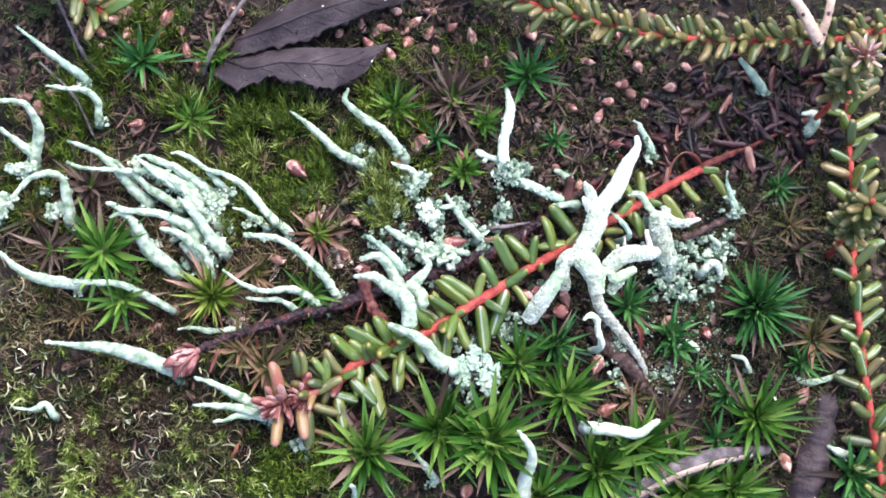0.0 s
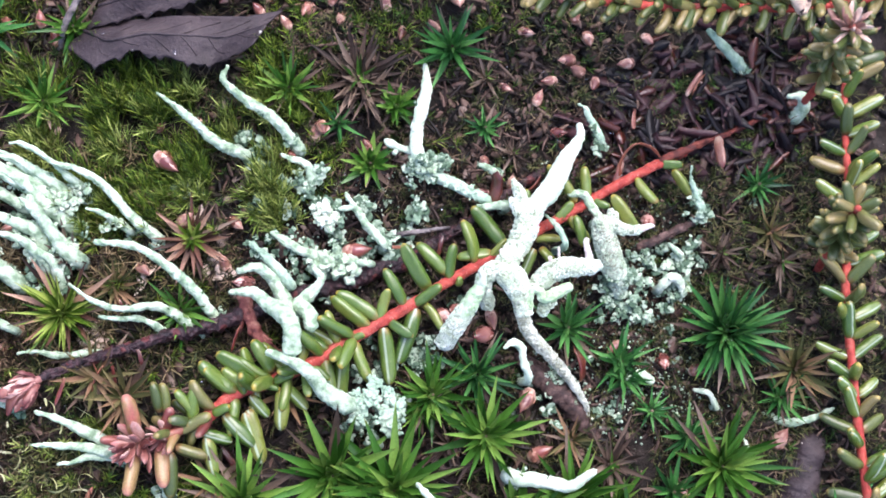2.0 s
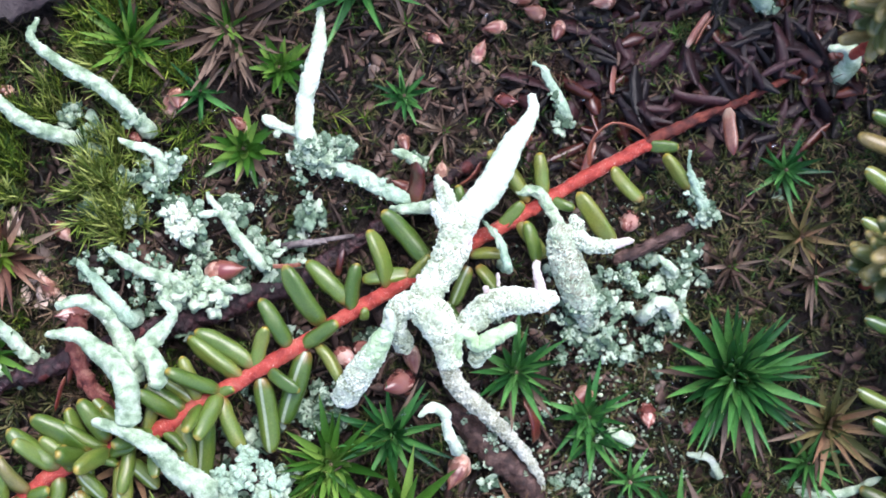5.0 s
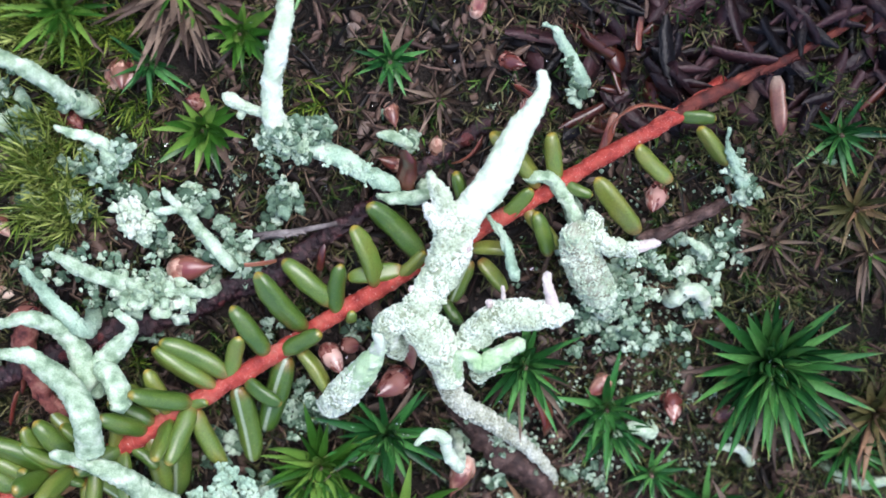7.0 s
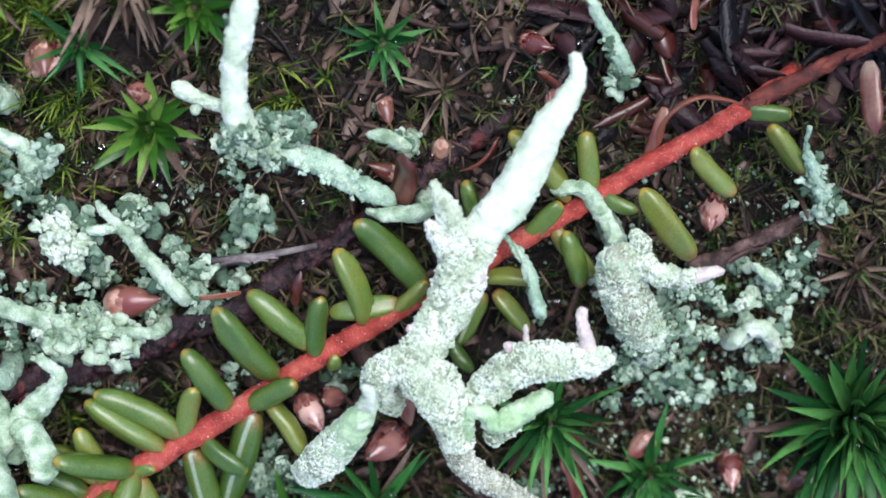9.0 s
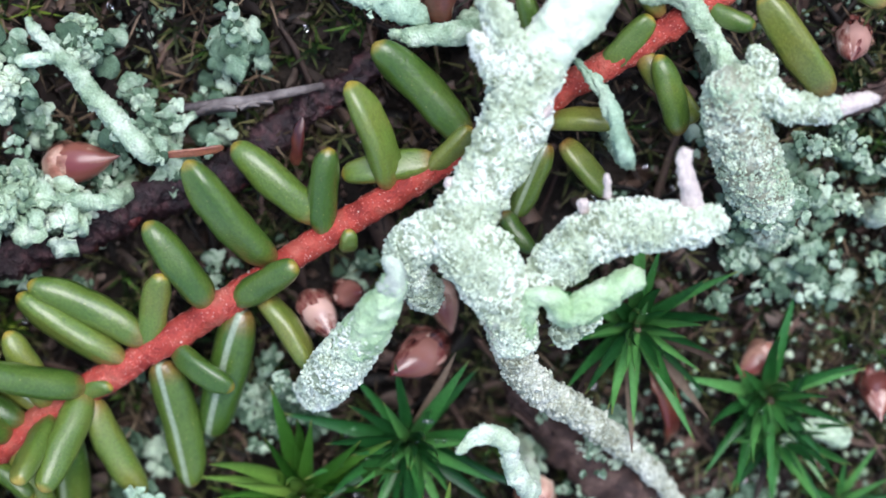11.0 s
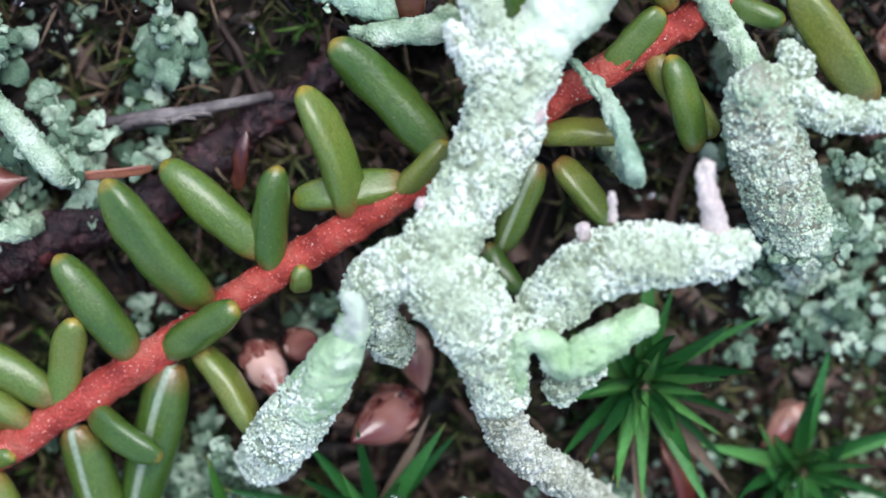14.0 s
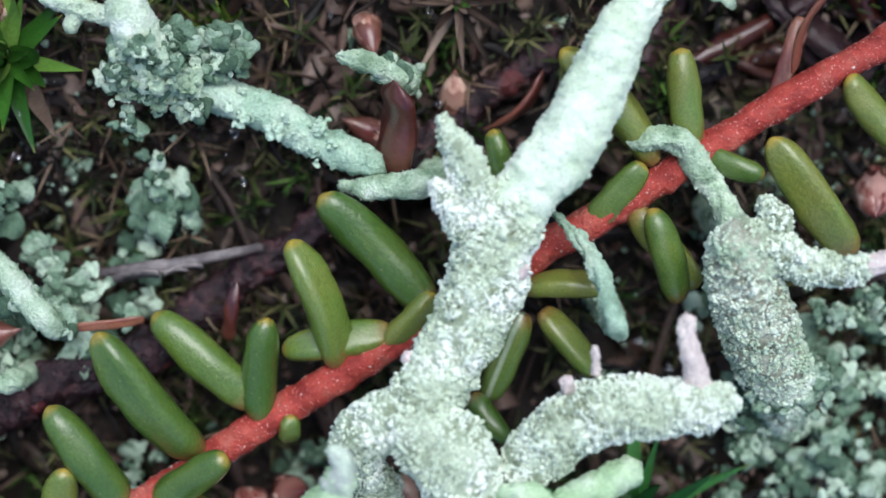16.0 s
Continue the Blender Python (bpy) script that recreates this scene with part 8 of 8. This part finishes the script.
moss_shoots("fine_moss", [(-21.63, 28.53, 5.52), (-14.25, 16.66, 5.48), (-7.71, 31.91, 5.58), (-3.11, 17.01, 5.52), (-27.11, 24.59, 4.57), (6.49, 35.35, 5.66), (-17.91, 10.08, 4.54)], 300, 2.6, 2.2, 0.075, "moss", "dark green moss between brown moss stars", (0, 0), 57, -0.05, 11, 0.5, mound=1.0)
moss_star(-45.85, -17.46, 0.30, 6.14, "dry straw-coloured haircap moss star", "star_straw", 22, 0.8, (0, 0))
moss_star(-21.26, -19.08, -0.50, 5.31, "dry straw-coloured haircap moss star", "star_straw", 16, 0.8, (0, 0))
moss_shoots("fine_moss", [(-42.27, 11.23, 10.81), (-46.81, 17.47, 8.14), (-34.27, 15.12, 6.33), (-28.81, 8.87, 5.41), (-66.19, 20.46, 8.17), (-34.17, 5.09, 5.39), (-22.52, 21.97, 4.57), (-51.29, 20.06, 5.44), (-44.82, 3.93, 5.37)], 1050, 4.6, 3.0, 0.085, "moss", "yellow-green turf of fine upright moss", (-0.3, 0.4), 3, -0.1, 15, 0.32, mound=1.5)
moss_shoots("fine_moss", [(-34.14, 6.18, 2.04), (-23.49, 6.49, 2.23), (-53.69, 11.65, 2.26), (-33.24, 2.74, 1.06), (-39.36, 16.87, 1.69), (-35.94, 22.14, 1.23), (-45.37, 2.13, 1.99), (-49.31, 4.61, 1.09), (-34.46, 19.67, 0.91), (-25.94, 18.12, 1.22), (-22.13, 3.62, 1.32), (-22.87, 10.92, 1.89), (-47.79, 1.54, 1.88), (-22.66, 3.14, 1.33), (-42.95, 18.53, 1.12), (-52.59, 15.26, 1.77), (-54.43, 7.05, 1.38), (-44.41, 4.26, 1.59), (-44.33, 11.58, 1.92), (-52.56, 0.71, 0.93), (-29.9, 4.04, 0.92), (-28.72, 14.57, 1.74), (-54.54, 20.75, 1.17), (-23.11, 18.5, 2.01)], 420, 4.8, 2.8, 0.09, "moss_bright", "bright yellow-green tips of fine moss", (-0.3, 0.4), 23, -0.5, 15, 0.35, mound=1.0)
moss_shoots("fine_moss", [(-61.26, 32.51, 7.34), (-74.64, 14.78, 7.25), (-21.61, 21.07, 5.48), (-79.51, 7.52, 5.42)], 420, 3.8, 2.6, 0.085, "moss", "green moss turf between dry buds", (-0.1, 0.2), 13, -0.1, 13, 0.4, mound=1.0)
moss_shoots("dull_moss", [(-73.51, -20.31, 13.34), (-68.92, -33.12, 14.18), (-51.96, -33.1, 13.26), (-38.97, -35.69, 10.62), (-77.13, -12.58, 7.14), (-56.39, -26.22, 10.62), (-57.82, -38.24, 10.61)], 480, 3.0, 2.6, 0.11, "moss_dull", "dark olive turf of moss", (0, 0), 4, 0.0, spread=0.8, mound=2.4)
moss_shoots("fine_moss", [(-44.39, -38.59, 1.07), (-67.64, -28.59, 1.53), (-77.17, -33.94, 1.56), (-47.61, -16.59, 1.72), (-78.17, -24.24, 1.36), (-45.1, -24, 1.69), (-60.2, -23.44, 1.05), (-74.99, -17.9, 0.87), (-54.05, -39.87, 0.88), (-79.29, -39.56, 1.28), (-65.81, -21.66, 1.34), (-48.79, -26.84, 1.16), (-79.07, -37.9, 0.75), (-61.93, -36.08, 0.85), (-52.37, -38.76, 1.38), (-50.5, -18.34, 1.17), (-75.48, -36.22, 1.02), (-63.43, -39.9, 1.61), (-42.69, -26.76, 1.23), (-52.69, -27.43, 1.02), (-65.96, -19.46, 1.11), (-42, -39.02, 1.37), (-62.02, -24.08, 0.8), (-70.71, -34.73, 1.63), (-67.2, -34.83, 1.53), (-54, -31.9, 1.51), (-67.18, -32.89, 1.01), (-62.29, -34.44, 1.44), (-69.75, -38.61, 1.4), (-58.95, -16.1, 1.29), (-71.64, -32.11, 1.2), (-49.09, -31.49, 1.55)], 260, 4.4, 1.9, 0.11, "moss_bright", "bright green tufts of moss", (0, 0), 6, -0.5, spread=0.6, mound=1.0)
moss_shoots("fine_moss", [(-42.12, -36.93, 1.93), (-32.11, -34.39, 2.08), (-31.2, -37.33, 2.27), (-29.39, -35.85, 1.64), (-45.86, -38.58, 2.21), (-39.42, -37.34, 1.9), (-34.18, -32.84, 1.99), (-37.27, -37.12, 1.48), (-36.36, -38.06, 1.79), (-34.41, -31.59, 1.11), (-40.18, -36.98, 1.2), (-35.07, -36.82, 0.95), (-39.6, -33.32, 0.96), (-46.61, -34.11, 1.14), (-45.41, -31.68, 1.54), (-41.45, -36.65, 1.72), (-44.37, -39.15, 0.89), (-40.97, -33.77, 1.47), (-46.91, -38.53, 1.41), (-48.58, -36.66, 1.02)], 260, 3.6, 2.0, 0.12, "moss", "dark green tufts of moss", (0, 0), 16, -0.5, spread=0.6, mound=1.0)
moss_shoots("brown_moss", [(-58.12, -25.77, 1.91), (-46.24, -34.83, 1.63), (-50.43, -31.49, 1.54), (-69.25, -30.66, 1.89), (-46.22, -37.66, 1.96), (-63.29, -36.23, 0.89), (-70.22, -30.1, 1.98), (-69.27, -31.29, 2.47), (-62.83, -27.54, 1.29), (-64.91, -37.71, 1.56), (-46.12, -36.63, 1.94), (-65.78, -37.86, 1.76), (-61.78, -25.41, 2.63), (-59.65, -24.77, 1.73), (-69.8, -31.15, 1.67), (-64.96, -34.14, 2.35), (-72.85, -29.48, 1.37), (-46.9, -34.14, 1.32), (-66, -22.32, 2.64), (-65.05, -30.88, 1.73), (-55.19, -30.77, 2.2), (-69.82, -33.74, 1.42), (-58.45, -25.71, 1.41), (-58.49, -28.14, 1.52), (-52.37, -30.52, 0.95), (-66.26, -28.01, 2.51)], 200, 4.0, 2.4, 0.09, "moss_brown", "withered brown moss shoots", (0, 0), 26, -0.5, spread=0.5, mound=1.0)
moss_shoots("brown_moss", [(-57.15, -19.13, 0.91), (-60.3, -17.32, 1.91), (-62.19, -20.53, 1.74), (-56.54, -16.61, 1.58), (-58.3, -13.66, 1.41), (-58.97, -11.61, 2.38), (-62.66, -17.42, 1.4), (-60.04, -24.85, 1.14), (-68.67, -19.3, 1.77), (-72.97, -13.18, 1.93), (-59.49, -11.66, 1.3), (-58.99, -23, 2.06), (-81.11, -22.1, 2.64), (-53.97, -21.54, 0.97), (-58.57, -14.02, 2.03), (-55.27, -21.73, 1.12), (-73.65, -25.05, 1.15), (-65.02, -17.15, 1.17), (-64.85, -11.34, 1.08), (-71.66, -11.89, 0.99)], 180, 3.6, 2.4, 0.09, "moss_brown", "withered brown moss shoots", (0, 0), 27, -0.5, spread=0.5, mound=1.0)
curls("dried_moss", [(-68.94, -32.27, 12.41), (-53.75, -29.66, 11.5), (-75.05, -24.61, 8), (-58.27, -19.3, 5.32), (-45.88, -36.54, 7.08), (-77.13, -12.58, 5.36)], 210, 1.3, 0.13, "moss_pale", "pale curled tips of drying moss", 3.4, 5)
blades("dried_moss", [(-69.17, -24.57, 14.2), (-53.67, -33.11, 13.26), (-77.13, -12.58, 8.03)], 170, 2.8, 0.04, "moss_pale", "pale dry moss hairs", upright=0.6, curl=0.7, sink=-1.0, seed=25, patchy=0.0)
moss_shoots("dull_moss", [(11.16, 26.93, 16.91), (-17.03, 34.36, 14.83), (-57.74, 32.66, 14.68), (1.57, 16.22, 11.08), (-21.59, 16.43, 9.1), (39.06, -14.66, 18.9), (5.8, -25.89, 18.17), (-30.54, 0.65, 13.45), (43.31, -33, 14.21), (-14.25, -4.46, 13.52), (34.74, 3.95, 17.05), (49.59, 9.05, 14.53), (20.41, 8.3, 14.01), (15.32, -11.28, 13.8), (-6.88, 6.68, 10.93)], 1300, 1.8, 1.3, 0.08, "moss_dull", "thin dull moss over dark soil", (0, 0), 7, 0.0, 10, 0.9)
flakes("dark_needles", [(29.25, 16.59, 2.47), (34.18, 19.13, 2.29), (39.14, 21.69, 2.51), (43.63, 23.28, 2.33)], 46, 4.4, 1.1, "needle", "dark fallen leaves over a dead stem", lift=2.4, seed=68, slope=0.3, thick=0.07)
flakes("dark_needles", [(38.23, 24.06, 12.54), (28.35, 19.9, 9.5), (47.26, 28.26, 9.79), (23.47, 17.84, 7.55), (44.96, 18.51, 7.75)], 330, 4.2, 1.35, "needle", "dark fallen needles and leaf bits", lift=0.7, seed=8, slope=0.3, thick=0.05)
flakes("dark_needles", [(38.23, 24.06, 12.54), (28.35, 19.9, 9.5), (47.26, 28.26, 9.79), (23.47, 17.84, 7.55), (44.96, 18.51, 7.75)], 34, 3.8, 1.2, "dead_leaf", "reddish fallen crowberry leaves", lift=1.0, seed=18, slope=0.3)
flakes("brown_litter", [(11.16, 26.93, 16.91), (-17.03, 34.36, 14.83), (-57.74, 32.66, 14.68), (1.57, 16.22, 11.08), (-21.59, 16.43, 9.1), (39.06, -14.66, 18.9), (5.8, -25.89, 18.17), (-30.54, 0.65, 13.45), (43.31, -33, 14.21), (-14.25, -4.46, 13.52), (34.74, 3.95, 8.0), (49.59, 9.05, 7.0), (20.41, 8.3, 14.01), (15.32, -11.28, 13.8), (-6.88, 6.68, 10.93), (-65.79, 6.1, 17.96), (-74.79, 19.26, 13.64), (-56.73, -11.41, 14.22), (-39.18, -20, 13.31), (-64.83, -28.84, 17.71), (-43.31, -35.69, 17.69), (-16.96, -22.46, 16.09), (-25.97, -11.86, 10.72)], 680, 1.4, 0.6, "litter", "brown crumbs of leaf litter", seed=9, slope=0.6)
flakes("withered_leaves", [(11.16, 26.93, 16.91), (-17.03, 34.36, 14.83), (-57.74, 32.66, 14.68), (1.57, 16.22, 11.08), (-21.59, 16.43, 9.1), (39.06, -14.66, 18.9), (5.8, -25.89, 18.17), (-30.54, 0.65, 13.45), (43.31, -33, 14.21), (-14.25, -4.46, 13.52), (34.74, 3.95, 8.0), (49.59, 9.05, 7.0), (20.41, 8.3, 14.01), (15.32, -11.28, 13.8), (-6.88, 6.68, 10.93), (-65.79, 6.1, 17.96), (-74.79, 19.26, 13.64), (-56.73, -11.41, 14.22), (-39.18, -20, 13.31), (-64.83, -28.84, 17.71), (-43.31, -35.69, 17.69), (-16.96, -22.46, 16.09), (-25.97, -11.86, 10.72)], 1870, 4.4, 0.36, "litter", "withered narrow moss leaves strewn about", lift=0.7, seed=11, slope=0.45)
flakes("brown_litter", [(-17.03, 34.36, 10.2), (-23.48, 30.33, 7.36), (-62.19, 34.31, 11.03), (-73.3, 26.54, 10.98), (-27.06, 18.11, 5.45), (11.16, 26.93, 11.27), (-55.13, 34.61, 9.19)], 1000, 1.8, 0.9, "litter", "brown leaf litter between dry buds", lift=0.5, seed=29, slope=0.5)
specks("soil_crumbs", [(11.16, 26.93, 16.91), (-17.03, 34.36, 14.83), (-57.74, 32.66, 14.68), (1.57, 16.22, 11.08), (-21.59, 16.43, 9.1), (39.06, -14.66, 18.9), (5.8, -25.89, 18.17), (-30.54, 0.65, 13.45), (43.31, -33, 14.21), (-14.25, -4.46, 13.52), (34.74, 3.95, 8.0), (49.59, 9.05, 7.0), (20.41, 8.3, 14.01), (15.32, -11.28, 13.8), (-6.88, 6.68, 10.93), (-65.79, 6.1, 17.96), (-74.79, 19.26, 13.64), (-56.73, -11.41, 14.22), (-39.18, -20, 13.31), (-64.83, -28.84, 17.71), (-43.31, -35.69, 17.69), (-16.96, -22.46, 16.09), (-25.97, -11.86, 10.72)], 595, 0.3, "soil", "dark crumbs of humus", "soil", 0.1, 12)
specks("lichen_grains", [(25, -0.95, 10.27), (28.68, -7.39, 8.42), (22.76, -16.69, 10.19), (34.14, -18.41, 5.63), (13.35, -16.79, 6.42), (-21.55, 7.23, 7.23), (-14.25, 2.83, 6.33), (-7.79, 9.43, 5.47), (29.91, 3.84, 6.59)], 1300, 0.14, "lichen_dim", "pale grains of lichen on soil", "lichen", 0.6, 14)
specks("lichen_grains", [(27.5, -3.5, 5.5), (26.0, -10.5, 5.0), (22.0, -17.5, 5.0), (30.5, -16.5, 5.0)], 420, 0.17, "lichen", "white grains of lichen on dark soil", "lichen", 0.9, 84)
specks("dew_drops", [(11.16, 26.93, 16.91), (-17.03, 34.36, 14.83), (-57.74, 32.66, 14.68), (1.57, 16.22, 11.08), (-21.59, 16.43, 9.1), (39.06, -14.66, 18.9), (5.8, -25.89, 18.17), (-30.54, 0.65, 13.45), (43.31, -33, 14.21), (-14.25, -4.46, 13.52), (34.74, 3.95, 17.05), (49.59, 9.05, 14.53), (20.41, 8.3, 14.01), (15.32, -11.28, 13.8), (-6.88, 6.68, 10.93), (-65.79, 6.1, 17.96), (-74.79, 19.26, 13.64), (-56.73, -11.41, 14.22), (-39.18, -20, 13.31), (-64.83, -28.84, 17.71), (-43.31, -35.69, 17.69), (-16.96, -22.46, 16.09), (-25.97, -11.86, 10.72)], 900, 0.13, "drop", "tiny drops of dew", "water", 1.6, 15)
specks("soil_crumbs", [(-5.04, -7.52, 14.87), (-14.05, 7.79, 14.48), (14.5, 7.57, 14.37), (29.59, -7.9, 15.07), (9.75, -18.47, 12.74), (33.6, 9.88, 12.16), (0.23, 10.13, 11.9)], 2200, 0.2, "litter", "fine brown crumbs of litter", "litter", 0.1, 32)
specks("litter_crumbs", [(-5.04, -7.52, 14.87), (-14.05, 7.79, 14.48), (14.5, 7.57, 14.37), (29.59, -7.9, 15.07), (9.75, -18.47, 12.74), (33.6, 9.88, 12.16), (0.23, 10.13, 11.9)], 1000, 0.18, "crumb", "pale brown crumbs of litter", "litter", 0.35, 33)
flakes("litter_crumbs", [(-5.04, -7.52, 14.87), (-14.05, 7.79, 14.48), (14.5, 7.57, 14.37), (29.59, -7.9, 15.07), (9.75, -18.47, 12.74), (0.23, 10.13, 11.9)], 420, 1.2, 0.45, "crumb", "pale brown shreds of litter", lift=0.4, seed=34, slope=0.6)
flakes("withered_leaves", [(-36.9, 5.5, 1.5), (-32.4, 4.2, 1.4), (-34.2, 10.2, 1.0), (-31.0, -2.4, 1.8), (-40.2, -4.2, 1.5), (-46.5, -12.2, 1.6)], 44, 2.3, 1.3, "bud_pale", "crumpled pinkish bits of withered leaves among moss", lift=1.2, seed=91, slope=0.9, thick=0.14)
squamule_cluster("lichen_scales", [(-50.4, 4.66, 1.2, 1.5), (-54.98, 1.03, 1.2, 1.5), (-57.97, 8.1, 1.2, 1.5), (-48.11, 7.12, 1.2, 1.5), (-53.19, 5.83, 1.2, 1.5), (-51.38, 1.46, 1.2, 1.5), (-61.02, 10.05, 1.2, 1.5)], "pale mealy crust between crowded lichen stalks", 260, r=(0.25, 0.55), mat="lichen", lift=0.5)
squamule_cluster("lichen_scales", [(-33.0, 6.8, 0.6, 0.5), (-35.6, 7.2, 0.4, 0.4), (-29.6, 1.0, 0.2, 0.4)], "few round sage green lichen scales among moss", 18, r=(0.5, 0.9))
squamule_cluster("lichen_scales", [(-17.0, -1.4, 1.8, 0.9), (-15.4, -1.9, 2.0, 1.2), (-13.9, -2.2, 2.0, 1.3), (-12.8, -2.2, 1.0, 0.8)], "pale crumpled lichen scales along a flattened stalk", 150, r=(0.4, 0.8), mat="lichen")
DROPS += [(Vector((x, y, z)), r) for x, y, z, r in ((-46.1, 27.2, 2.6, 0.22), (-41.7, 26.2, 3.7, 0.28), (-37.9, 32.2, 3.2, 0.24), (-36.6, 24.6, 4.6, 0.3), (-37.5, 26.4, 3.6, 0.2), (-31.9, 35.4, 3.4, 0.24), (-40.0, 30.0, 2.8, 0.18))]
dew("drops of dew on moss stars and a dead leaf")
